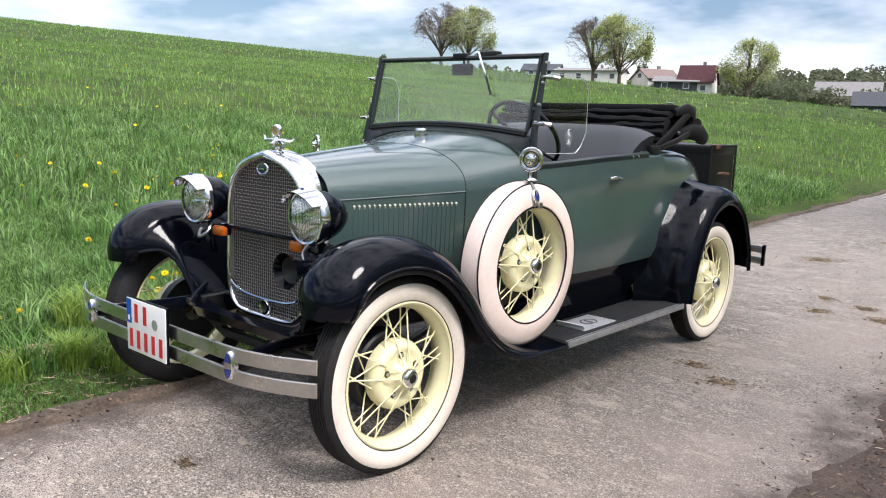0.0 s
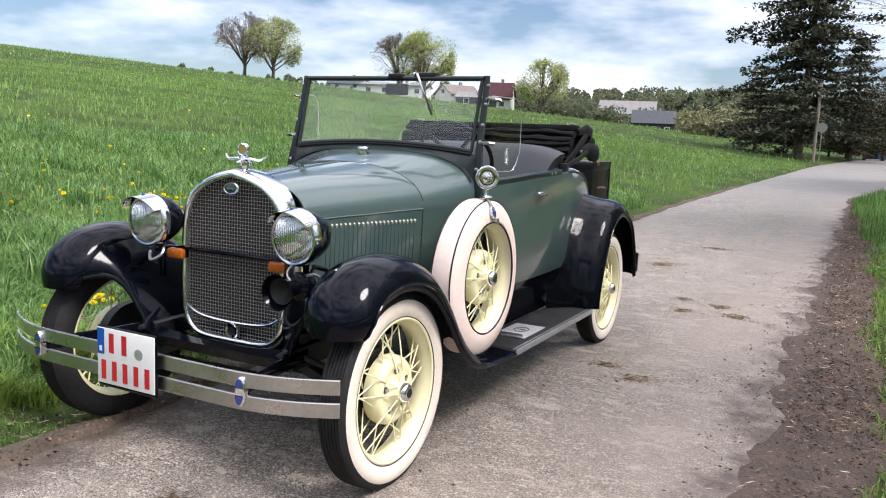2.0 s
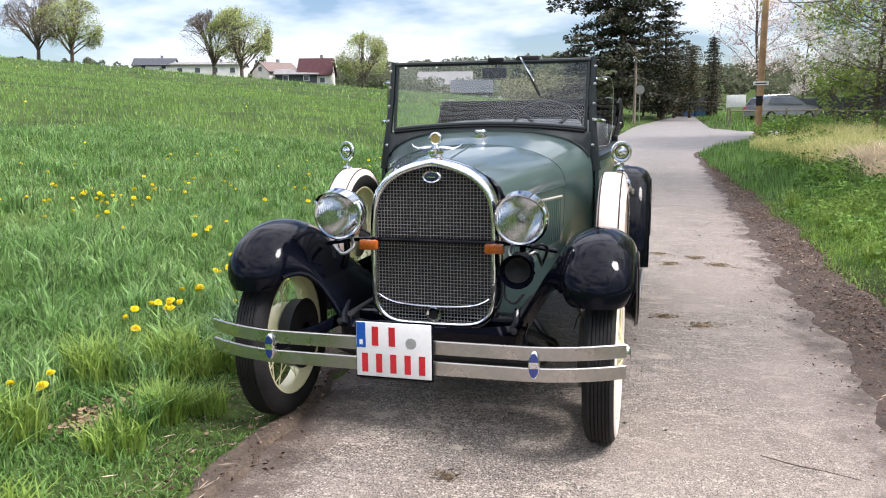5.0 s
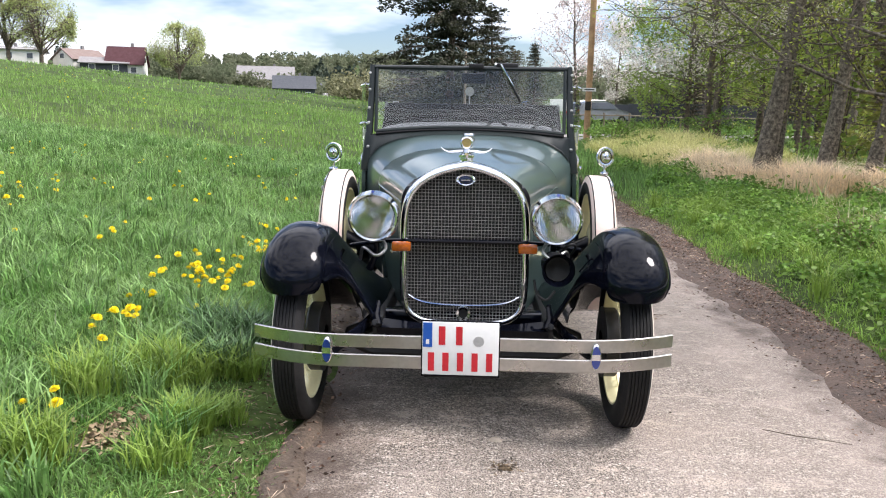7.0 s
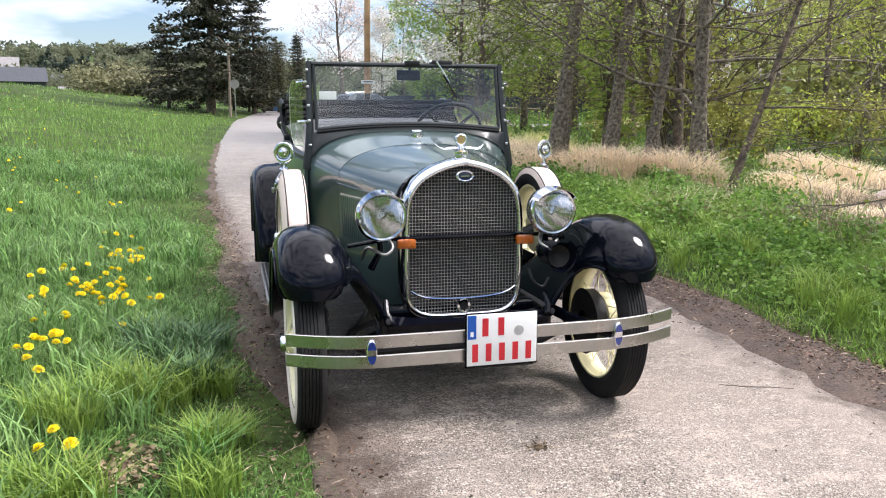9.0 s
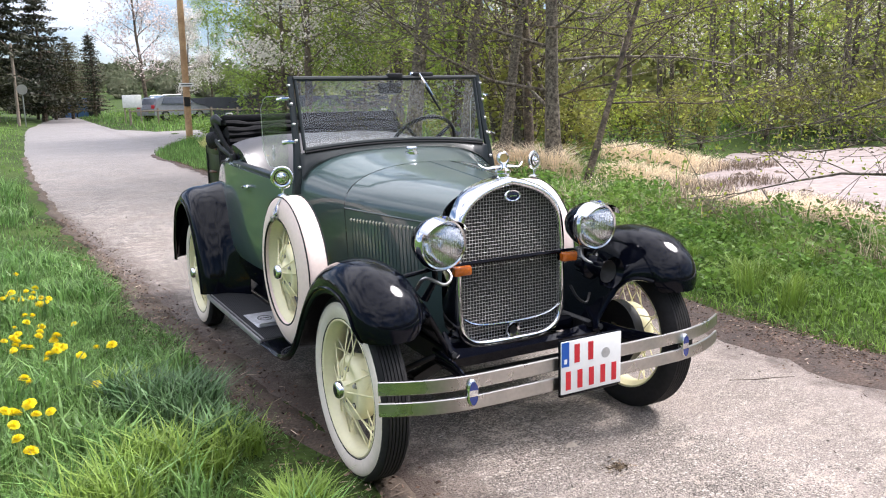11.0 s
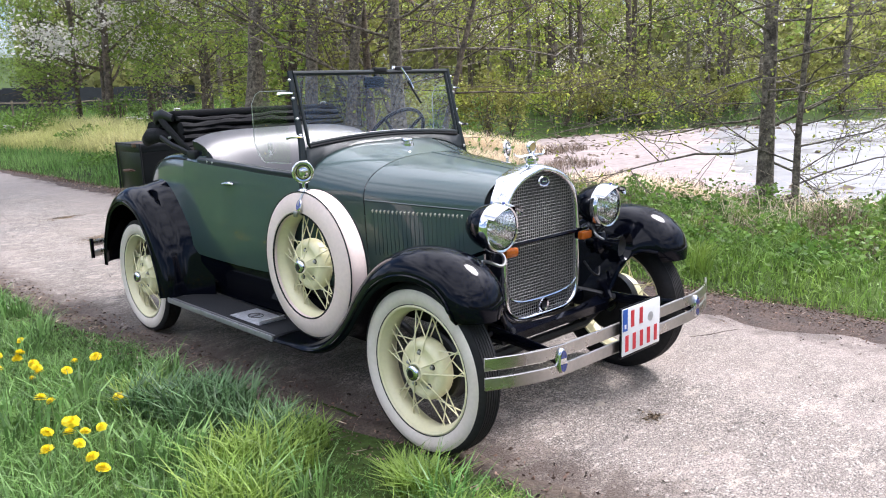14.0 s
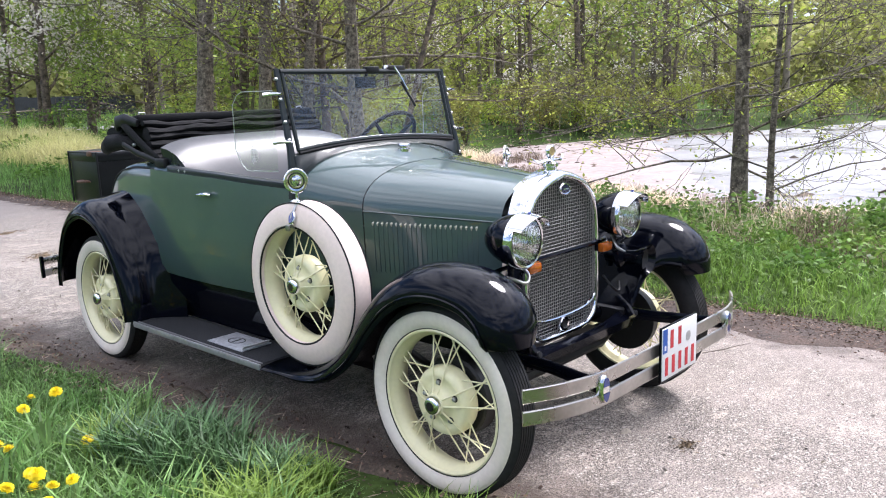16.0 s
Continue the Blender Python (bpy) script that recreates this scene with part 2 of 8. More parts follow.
def leafy(name, color, tint, through=0.35, rough=0.55, island=0.35, scale=0.6, specular=0.35):
    """Leaves and blades: light passes through them in part."""
    ma = material(name, color, rough, tint=tint, island=island, scale=scale, fine=8, vary=0.15, specular=specular)
    n, l = ma.node_tree.nodes, ma.node_tree.links
    bsdf, out = n["Principled BSDF"], n["Material Output"]
    tr, mix = n.new("ShaderNodeBsdfTranslucent"), n.new("ShaderNodeMixShader")
    mix.inputs["Fac"].default_value = through
    l.new(bsdf.inputs["Base Color"].links[0].from_socket, tr.inputs["Color"])
    l.new(bsdf.outputs["BSDF"], mix.inputs[1])
    l.new(tr.outputs["BSDF"], mix.inputs[2])
    l.new(mix.outputs["Shader"], out.inputs["Surface"])
    return ma


GREEN = material("green_paint", (0.049, 0.081, 0.079), 0.34, vary=0.04, scale=2, coat=1.0, coat_rough=0.03, rough_vary=0.15, specular=0.4)
BLACK = material("black_paint", (0.0022, 0.0028, 0.0060), 0.08, vary=0.05, scale=3, rough_vary=0.3, specular=0.20)
CHROME = material("chrome", (0.80, 0.81, 0.83), 0.07, 1.0, vary=0.03, scale=9, rough_vary=0.6)
NICKEL = material("worn_nickel", (0.52, 0.50, 0.475), 0.33, 1.0, vary=0.08, scale=7, rough_vary=0.4, bump=0.02, bump_scale=40)
WIRE = material("grille_wire", (0.36, 0.345, 0.33), 0.5, 1.0, vary=0.05, scale=3)
CORE = material("radiator_core", (0.012, 0.012, 0.012), 0.6, vary=0.3)
CREAM = material("cream_paint", (0.77, 0.72, 0.45), 0.35, vary=0.04, scale=4, coat=0.4, coat_rough=0.1, tint=(0.74, 0.69, 0.44))
RUBBER = material("tyre_rubber", (0.010, 0.010, 0.011), 0.75, vary=0.25, scale=5, bump=0.1, tint=(0.020, 0.019, 0.018), specular=0.3)
WHITEWALL = material("whitewall_rubber", (0.71, 0.645, 0.57), 0.6, vary=0.06, scale=5, bump=0.05, tint=(0.65, 0.575, 0.49))
COVER = material("cream_vinyl_cover", (0.79, 0.655, 0.59), 0.5, vary=0.05, scale=4, bump=0.10, bump_scale=14, tint=(0.74, 0.60, 0.53))
PIPING = material("black_piping", (0.008, 0.008, 0.009), 0.5, specular=0.35)
LEATHER = material("black_leathercloth", (0.016, 0.017, 0.022), 0.38, vary=0.2, scale=5, bump=0.12, bump_scale=90, rough_vary=0.3)
CLOTH = material("black_top_cloth", (0.006, 0.006, 0.007), 0.75, vary=0.25, scale=8, bump=0.25, bump_scale=160, specular=0.25)
DARK = material("dark_iron", (0.007, 0.007, 0.008), 0.5, 0.0, vary=0.3, scale=12, bump=0.06)
STEEL = material("bare_steel", (0.45, 0.45, 0.44), 0.35, 1.0, vary=0.15, scale=20)
SEAT = material("dark_blue_leathercloth", (0.008, 0.009, 0.015), 0.36, vary=0.1, scale=4, bump=0.05, bump_scale=70, rough_vary=0.25, specular=0.7, coat=0.1, coat_rough=0.3)
GREEN_DARK = material("dark_green_frame_paint", (0.010, 0.015, 0.015), 0.4, vary=0.1, scale=3, coat=0.2, specular=0.35)
BOARD_TRIM = material("dull_board_trim", (0.34, 0.34, 0.35), 0.45, 0.6, vary=0.2, scale=9)
STEP = material("worn_aluminium", (0.52, 0.53, 0.55), 0.5, 0.6, vary=0.25, scale=14, bump=0.1)
# pinstripe paint, also used for the painted glints on the louvres
PINSTRIPE_GLINT = material("cream_pinstripe_and_glint", (0.55, 0.52, 0.42), 0.4)
AMBER = material("amber_lens", (0.36, 0.085, 0.006), 0.12, vary=0.3, fine=90, bump=0.2, bump_scale=60, coat=0.6)
BADGE_BLUE = material("dark_badge_enamel", (0.005, 0.010, 0.05), 0.15, coat=1.0)
BLUE = material("blue_enamel", (0.015, 0.035, 0.20), 0.15, coat=1.0)
MAT_RUBBER = material("ribbed_rubber_mat", (0.016, 0.017, 0.019), 0.6, vary=0.2, scale=6, bump=0.1, tint=(0.030, 0.030, 0.031), specular=0.3)
PLATE = material("white_sheet", (0.80, 0.80, 0.79), 0.35, vary=0.03)
RED = material("red_print", (0.55, 0.02, 0.03), 0.4)
EU_BLUE = material("blue_print", (0.01, 0.09, 0.42), 0.4)
BROWN = material("brown_leather", (0.10, 0.045, 0.025), 0.5, vary=0.2)
SILVER_PRINT = material("silver_print", (0.55, 0.56, 0.57), 0.35, 0.6)


def glass(name, color=(0.93, 0.97, 0.96), rough=0.0, ior=1.45):
    ma = bpy.data.materials.new(name)
    ma.use_nodes = True
    b = ma.node_tree.nodes["Principled BSDF"]
    b.inputs["Base Color"].default_value = (*color, 1)
    b.inputs["Transmission Weight"].default_value, b.inputs["Roughness"].default_value, b.inputs["IOR"].default_value = 1.0, rough, ior
    return ma


def thin_pane(name, tint):
    """A flat pane: light goes straight through, and its faces mirror the sky."""
    ma = bpy.data.materials.new(name)
    ma.use_nodes = True
    n, l = ma.node_tree.nodes, ma.node_tree.links
    n.remove(n["Principled BSDF"])
    clear, gloss, edge, mix = n.new("ShaderNodeBsdfTransparent"), n.new("ShaderNodeBsdfGlossy"), n.new("ShaderNodeLayerWeight"), n.new("ShaderNodeMixShader")
    bend, amount = n.new("ShaderNodeMath"), n.new("ShaderNodeMapRange")
    clear.inputs["Color"].default_value = (*tint, 1)
    gloss.inputs["Roughness"].default_value = 0.0
    edge.inputs["Blend"].default_value = 0.5
    bend.operation, bend.inputs[1].default_value = "POWER", 4.5
    amount.inputs["To Min"].default_value, amount.inputs["To Max"].default_value = 0.045, 0.95
    l.new(edge.outputs["Facing"], bend.inputs[0])
    l.new(bend.outputs["Value"], amount.inputs["Value"])
    l.new(amount.outputs["Result"], mix.inputs["Fac"])
    l.new(clear.outputs["BSDF"], mix.inputs[1])
    l.new(gloss.outputs["BSDF"], mix.inputs[2])
    l.new(mix.outputs["Shader"], n["Material Output"].inputs["Surface"])
    return ma


GLASS = thin_pane("clear_glass", (0.955, 0.975, 0.965))
LENS = glass("fluted_lens", (0.98, 0.99, 0.99), 0.0, 1.32)

# ---- the lie of the land ----
def smooth(a, b, x):
    t = np.clip((np.asarray(x, dtype=float) - a) / (b - a), 0, 1)
    return t * t * (3 - 2 * t)


LEFT_Y, LEFT_X = (-400, -30, -1, 0, 3.7, 9, 16, 24, 33, 48, 61, 75), (-0.6, -0.55, -0.62, -0.70, -0.98, -1.28, -1.42, -1.36, -1.16, -0.70, 0.75, 3.0)
RIGHT_X = 1.86
POND = np.array([(9, -60), (8.4, -12), (7.9, 1.8), (8.3, 6), (11, 9.3), (14.5, 12.6), (19, 15.5), (24, 14.2), (35, 9.5), (70, 4), (90, -60)])
POND_Z = -0.42


def road_z(y):
    q = np.maximum(0, np.minimum(y, 75) - 5)
    return 0.008 * q + 0.00015 * q * q


def left_edge(y):
    return np.interp(y, LEFT_Y, LEFT_X)


def right_edge(y):
    """The lane widens where the side lane joins it."""
    return RIGHT_X + 0.08 + 1.6 * smooth(21, 28, y)


def side_front(x):
    return np.interp(x, (3.0, 4.4, 9.0, 40), (27.4, 27.9, 32.1, 40.8))


def side_back(x):
    return np.interp(x, (3.0, 3.6, 4.4, 9.0, 40), (46, 41.5, 36.8, 37.4, 45.5))


def strip_width(y):
    """Bare, littered ground between the lane and the verge grass."""
    return 0.46 - 0.44 * smooth(6, 21, y)


def pond_depth(x, y):
    """Metres inside the pond's shore (outside: minus)."""
    x, y = np.asarray(x, dtype=float), np.asarray(y, dtype=float)
    inside = np.zeros(x.shape, dtype=bool)
    best = np.full(x.shape, 1e9)
    for (ax, ay), (bx, by) in zip(POND, np.roll(POND, -1, axis=0)):
        cond = (ay > y) != (by > y)
        with np.errstate(divide="ignore", invalid="ignore"):
            cross = (bx - ax) * (y - ay) / (by - ay if by != ay else 1e-9) + ax
        inside ^= cond & (x < cross)
        dx, dy = bx - ax, by - ay
        t = np.clip(((x - ax) * dx + (y - ay) * dy) / (dx * dx + dy * dy), 0, 1)
        best = np.minimum(best, np.hypot(x - ax - t * dx, y - ay - t * dy))
    return np.where(inside, best, -best)


def wave(x, y, s, p=0.0):
    """Slow, uneven swells, about -1 to 1."""
    return (np.sin(x * s * 1.0 + 1.3 + p) * np.cos(y * s * 0.83 + 0.4 + 2 * p) + 0.5 * np.sin(x * s * 2.3 - y * s * 1.9 + 2.1 + p) + 0.3 * np.sin(x * s * 4.7 + y * s * 5.3 + p)) / 1.8


def land_z(x, y):
    x, y = np.asarray(x, dtype=float), np.asarray(y, dtype=float)
    z = road_z(y)
    d = left_edge(y) - x
    # the meadow climbs away from the lane, up to its crest
    run = np.clip(d, 0, None)
    crest = 150 + 12 * wave(x, y, 0.012)
    z = z + 0.05 * smooth(0.0, 0.5, d) + (0.092 + 0.016 * (1 - smooth(20, 105, y))) * np.minimum(run - 1.2 * (1 - np.exp(-run / 1.2)), crest) - 0.03 * np.clip(run - crest, 0, 300)
    z = z + 0.02 * wave(x, y, 2.1) * smooth(0.1, 0.8, d) + 0.10 * wave(x, y, 0.35, 1.0) * smooth(3, 12, d)
    # the verge, the bank and the pond
    e = x - right_edge(y) - strip_width(y)
    verge = smooth(0, 0.5, e)
    z = z + 0.06 * verge + 0.025 * wave(x, y, 1.7, 0.6) * verge + 0.15 * wave(x, y, 0.3, 2.0) * smooth(3, 10, e)
    p = pond_depth(x, y)
    shore = smooth(-3.2, 0.4, p)
    z = z * (1 - shore) + shore * (POND_Z - 0.02) - 0.5 * smooth(3.5, 9, p) + 0.035 * wave(x, y, 1.1, 0.2) * shore
    # far off, the ground dips into the valley and rises to wooded hills
    r = np.hypot(x, y)
    z = z - 3.0 * smooth(90, 200, y) * smooth(-90, 0, x) + 70 * smooth(420, 1500, r) * smooth(-900, 200, y)
    return z


def ticks(fine, near_lo, near_hi, lo, hi):
    a = [near_lo]
    step = fine
    while a[-1] < near_hi:
        a.append(a[-1] + fine)
    while a[-1] < hi:
        step *= 1.14
        a.append(a[-1] + step)
    b, step = [near_lo], fine
    while b[-1] > lo:
        step *= 1.14
        b.append(b[-1] - step)
    return np.array(b[:0:-1] + a)


def grid_mesh(name, X, Y, Z, ma, smooth_it=True):
    r, c = X.shape
    idx = np.arange(r * c).reshape(r, c)
    loops = np.stack([idx[:-1, :-1], idx[:-1, 1:], idx[1:, 1:], idx[1:, :-1]], axis=-1).reshape(-1, 4)
    return flat_mesh(name, np.stack([X, Y, Z], axis=-1).reshape(-1, 3), 4, loops, ma, smooth_it)


SOIL = material("meadow_soil", (0.024, 0.038, 0.010), 0.95, vary=0.5, scale=0.5, fine=22, bump=1.0, bump_scale=28, tint=(0.062, 0.098, 0.022), specular=0.15)
def asphalt(name, edge_dirt=True):
    """Worn asphalt: dark binder, pale grit and stone chips, dusty washes and small pale flecks, stretched across the lane."""
    ma = material(name, (0.088, 0.077, 0.068), 0.6, vary=0.75, scale=1.1, fine=95, bump=1.0, bump_scale=130, tint=(0.155, 0.132, 0.113), rough_vary=0.15, specular=0.3)
    n, l = ma.node_tree.nodes, ma.node_tree.links
    bsdf = n["Principled BSDF"]
    tc = n["Texture Coordinate"]
    last = bsdf.inputs["Base Color"].links[0].from_socket

    def over(fac, color, most):
        nonlocal last
        mr, mx = n.new("ShaderNodeMapRange"), n.new("ShaderNodeMixRGB")
        mr.inputs["From Min"].default_value, mr.inputs["From Max"].default_value = fac[1], fac[2]
        mr.inputs["To Max"].default_value = most
        mx.inputs["Color2"].default_value = (*color, 1)
        l.new(fac[0], mr.inputs["Value"])
        l.new(mr.outputs["Result"], mx.inputs["Fac"])
        l.new(last, mx.inputs["Color1"])
        last = mx.outputs["Color"]

    def cloudy(scale, stretch, detail):
        mp, nz = n.new("ShaderNodeMapping"), n.new("ShaderNodeTexNoise")
        mp.inputs["Scale"].default_value = stretch
        mp.inputs["Location"].default_value = (scale * 0.37, scale * 0.11, 0)
        nz.inputs["Scale"].default_value, nz.inputs["Detail"].default_value = scale, detail
        l.new(tc.outputs["Object"], mp.inputs["Vector"])
        l.new(mp.outputs["Vector"], nz.inputs["Vector"])
        return nz.outputs["Fac"]

    # broad bleached washes first, then patches, flecks and grit on top of them
    for scale, stretch, lo, hi, color, detail, most in (
            (0.9, (1.6, 0.5, 1), 0.44, 0.68, (0.255, 0.214, 0.190), 6, 0.85), (3.2, (0.7, 1.5, 1), 0.56, 0.66, (0.36, 0.295, 0.26), 9, 0.75), (2.3, (1, 1, 1), 0.60, 0.72, (0.075, 0.062, 0.053), 7, 0.7),
            (6.5, (0.8, 1.3, 1), 0.585, 0.65, (0.43, 0.36, 0.30), 9, 0.85), (17, (0.8, 1.4, 1), 0.60, 0.645, (0.43, 0.37, 0.31), 7, 0.9), (48, (1, 1.2, 1), 0.62, 0.655, (0.48, 0.43, 0.38), 4, 0.9),
            (7, (1, 1, 1), 0.64, 0.72, (0.065, 0.053, 0.046), 6, 0.85), (85, (1, 1, 1), 0.55, 0.62, (0.36, 0.305, 0.26), 4, 0.85), (60, (1, 1, 1), 0.60, 0.66, (0.045, 0.038, 0.034), 4, 0.85),
            (150, (1, 1, 1), 0.54, 0.59, (0.024, 0.021, 0.018), 3, 0.9), (200, (1, 1, 1), 0.53, 0.59, (0.43, 0.38, 0.325), 3, 0.9)):
        over((cloudy(scale, stretch, detail), lo, hi), color, most)
    # single stone chips laid bare by wear
    for scale, lo, hi, color in ((75, 0.78, 0.84, (0.50, 0.45, 0.40)), (110, 0.20, 0.14, (0.035, 0.031, 0.028))):
        vo, sp, cut, mul = n.new("ShaderNodeTexVoronoi"), n.new("ShaderNodeSeparateColor"), n.new("ShaderNodeMath"), n.new("ShaderNodeMath")
        vo.inputs["Scale"].default_value = scale
        cut.operation, cut.inputs[1].default_value = "LESS_THAN", 0.42
        mul.operation = "MULTIPLY"
        mr = n.new("ShaderNodeMapRange")
        mr.inputs["From Min"].default_value, mr.inputs["From Max"].default_value = lo, hi
        l.new(tc.outputs["Object"], vo.inputs["Vector"])
        l.new(vo.outputs["Color"], sp.inputs["Color"])
        l.new(vo.outputs["Distance"], cut.inputs[0])
        l.new(sp.outputs["Red"], mr.inputs["Value"])
        l.new(mr.outputs["Result"], mul.inputs[0])
        l.new(cut.outputs["Value"], mul.inputs[1])
        over((mul.outputs["Value"], 0, 1), color, 0.85)
    # pale dust drifts over the half that wheels sweep less
    sep, nz, add, mr, mx = n.new("ShaderNodeSeparateXYZ"), n.new("ShaderNodeTexNoise"), n.new("ShaderNodeMath"), n.new("ShaderNodeMapRange"), n.new("ShaderNodeMixRGB")
    nz.inputs["Scale"].default_value, nz.inputs["Detail"].default_value, nz.inputs["Roughness"].default_value = 1.6, 10, 0.7
    add.operation = "MULTIPLY_ADD"
    add.inputs[1].default_value = 3.0
    mr.inputs["From Min"].default_value, mr.inputs["From Max"].default_value = 2.2, 3.2
    mr.inputs["To Max"].default_value = 0.55
    mx.inputs["Color2"].default_value = (0.30, 0.248, 0.218, 1)
    l.new(tc.outputs["Object"], sep.inputs["Vector"])
    l.new(tc.outputs["Object"], nz.inputs["Vector"])
    l.new(nz.outputs["Fac"], add.inputs[0])
    l.new(sep.outputs["X"], add.inputs[2])
    l.new(add.outputs["Value"], mr.inputs["Value"])
    l.new(mr.outputs["Result"], mx.inputs["Fac"])
    l.new(last, mx.inputs["Color1"])
    last = mx.outputs["Color"]
    # blends to an even pale grey along y, from 7 to 26
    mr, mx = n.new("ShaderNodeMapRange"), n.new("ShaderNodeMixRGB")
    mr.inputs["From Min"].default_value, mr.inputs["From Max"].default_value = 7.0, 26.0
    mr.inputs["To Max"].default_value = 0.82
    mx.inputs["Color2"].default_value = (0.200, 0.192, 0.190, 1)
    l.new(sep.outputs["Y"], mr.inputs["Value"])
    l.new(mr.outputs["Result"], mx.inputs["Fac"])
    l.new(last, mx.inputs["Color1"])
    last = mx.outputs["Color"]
    if not edge_dirt:
        l.new(last, bsdf.inputs["Base Color"])
        return ma
    # dirt carried in from the leaf strip, in ragged tongues
    sep, nz, add, mr, mx = n.new("ShaderNodeSeparateXYZ"), n.new("ShaderNodeTexNoise"), n.new("ShaderNodeMath"), n.new("ShaderNodeMapRange"), n.new("ShaderNodeMixRGB")
    nz.inputs["Scale"].default_value, nz.inputs["Detail"].default_value, nz.inputs["Roughness"].default_value = 3.2, 10, 0.68
    add.operation = "MULTIPLY_ADD"
    add.inputs[1].default_value = 1.5
    mr.inputs["From Min"].default_value, mr.inputs["From Max"].default_value = 2.42, 2.72
    mr.inputs["To Max"].default_value = 0.75
    mx.inputs["Color2"].default_value = (0.052, 0.037, 0.032, 1)
    l.new(tc.outputs["Object"], sep.inputs["Vector"])
    l.new(tc.outputs["Object"], nz.inputs["Vector"])
    l.new(nz.outputs["Fac"], add.inputs[0])
    bell, back = n.new("ShaderNodeMapRange"), n.new("ShaderNodeMath")
    bell.inputs["From Min"].default_value, bell.inputs["From Max"].default_value = 17.0, 24.0
    bell.inputs["To Max"].default_value = 2.0
    back.operation = "SUBTRACT"
    l.new(sep.outputs["Y"], bell.inputs["Value"])
    l.new(sep.outputs["X"], back.inputs[0])
    l.new(bell.outputs["Result"], back.inputs[1])
    l.new(back.outputs["Value"], add.inputs[2])
    l.new(add.outputs["Value"], mr.inputs["Value"])
    l.new(mr.outputs["Result"], mx.inputs["Fac"])
    l.new(last, mx.inputs["Color1"])
    last = mx.outputs["Color"]
    # soil washed in from the meadow edge, which runs slantwise
    slant, nz, add, mr, mx = n.new("ShaderNodeMath"), n.new("ShaderNodeTexNoise"), n.new("ShaderNodeMath"), n.new("ShaderNodeMapRange"), n.new("ShaderNodeMixRGB")
    slant.operation, slant.inputs[1].default_value = "MULTIPLY_ADD", 0.075
    nz.inputs["Scale"].default_value, nz.inputs["Detail"].default_value, nz.inputs["Roughness"].default_value = 4.5, 10, 0.7
    add.operation, add.inputs[1].default_value = "MULTIPLY_ADD", 0.9
    mr.inputs["From Min"].default_value, mr.inputs["From Max"].default_value = 0.14, -0.12
    mr.inputs["To Max"].default_value = 0.85
    mx.inputs["Color2"].default_value = (0.080, 0.058, 0.046, 1)
    l.new(tc.outputs["Object"], nz.inputs["Vector"])
    l.new(sep.outputs["Y"], slant.inputs[0])
    l.new(sep.outputs["X"], slant.inputs[2])
    l.new(nz.outputs["Fac"], add.inputs[0])
    l.new(slant.outputs["Value"], add.inputs[2])
    l.new(add.outputs["Value"], mr.inputs["Value"])
    l.new(mr.outputs["Result"], mx.inputs["Fac"])
    l.new(last, mx.inputs["Color1"])
    l.new(mx.outputs["Color"], bsdf.inputs["Base Color"])
    return ma


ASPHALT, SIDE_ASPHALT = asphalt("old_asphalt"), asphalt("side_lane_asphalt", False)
LITTER = material("leaf_litter", (0.052, 0.037, 0.030), 0.9, vary=0.5, scale=6, fine=70, bump=1.0, bump_scale=60, tint=(0.090, 0.064, 0.051))
# the pale base colour stands in for sky mirrored on the rough water
WATER = material("pond_water_sky_sheen", (0.285, 0.27, 0.275), 0.30, vary=0.25, scale=0.22, fine=2.2, bump=0.9, bump_scale=5.5, specular=0.6, tint=(0.30, 0.30, 0.32), rough_vary=0.5)
MUD = material("pond_mud", (0.305, 0.25, 0.235), 0.62, vary=0.30, scale=0.8, fine=6, bump=0.6, bump_scale=7, tint=(0.25, 0.205, 0.195), rough_vary=0.3)

gx = ticks(0.22, -9, 12, -2600, 2600)
gy = ticks(0.25, -6, 16, -900, 2600)
GX, GY = np.meshgrid(gx, gy)
GZ = land_z(GX, GY)
on_road = (GX > left_edge(GY) - 0.1) & (GX < right_edge(GY) + 0.4) & (GY < 75)
GZ = GZ - 0.03 * on_road
ground = tagged(new("ground", grid_mesh("ground", GX, GY, GZ, SOIL)), "grassy meadow and pond bank ground of dark soil", "ground", kind="structure")

# the lane: one strip with crumbling edges
ry = np.concatenate([np.arange(-14, 16, 0.12), np.arange(16, 78, 0.8)])
ru = np.linspace(0, 1, 21)
RY, RU = np.meshgrid(ry, ru, indexing="ij")
jl = 0.05 * wave(RY, RY * 0 + 3, 3.1) + 0.035 * wave(RY, RY * 0, 11.0)
jr = 0.05 * wave(RY, RY * 0 + 7, 2.3) + 0.03 * wave(RY, RY * 0 + 1, 9.0)
RL, RR = left_edge(RY) + jl, right_edge(RY) + 0.15 * (1 - smooth(18, 22, RY)) + jr
RX = RL + (RR - RL) * RU
RZ = road_z(RY) + 0.004 * wave(RX, RY, 1.9) - 0.012 * (np.abs(RU - 0.5) * 2) ** 6 - 0.02 * ((RU < 0.01) | (RU > 0.99))
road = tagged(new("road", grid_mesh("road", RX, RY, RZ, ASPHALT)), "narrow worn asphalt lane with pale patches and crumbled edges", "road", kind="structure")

# the side lane that leaves behind the verge
sx = np.arange(3.0, 40, 0.5)
SX, SU = np.meshgrid(sx, np.linspace(0, 1, 9), indexing="ij")
SY = side_front(SX) + (side_back(SX) - side_front(SX)) * SU + 0.15 * wave(SX, SU, 0.9)
side_road = tagged(new("side_road", grid_mesh("side_road", SX, SY, land_z(SX, SY) + 0.012, SIDE_ASPHALT)), "pale asphalt side lane branching off", "road", kind="structure")

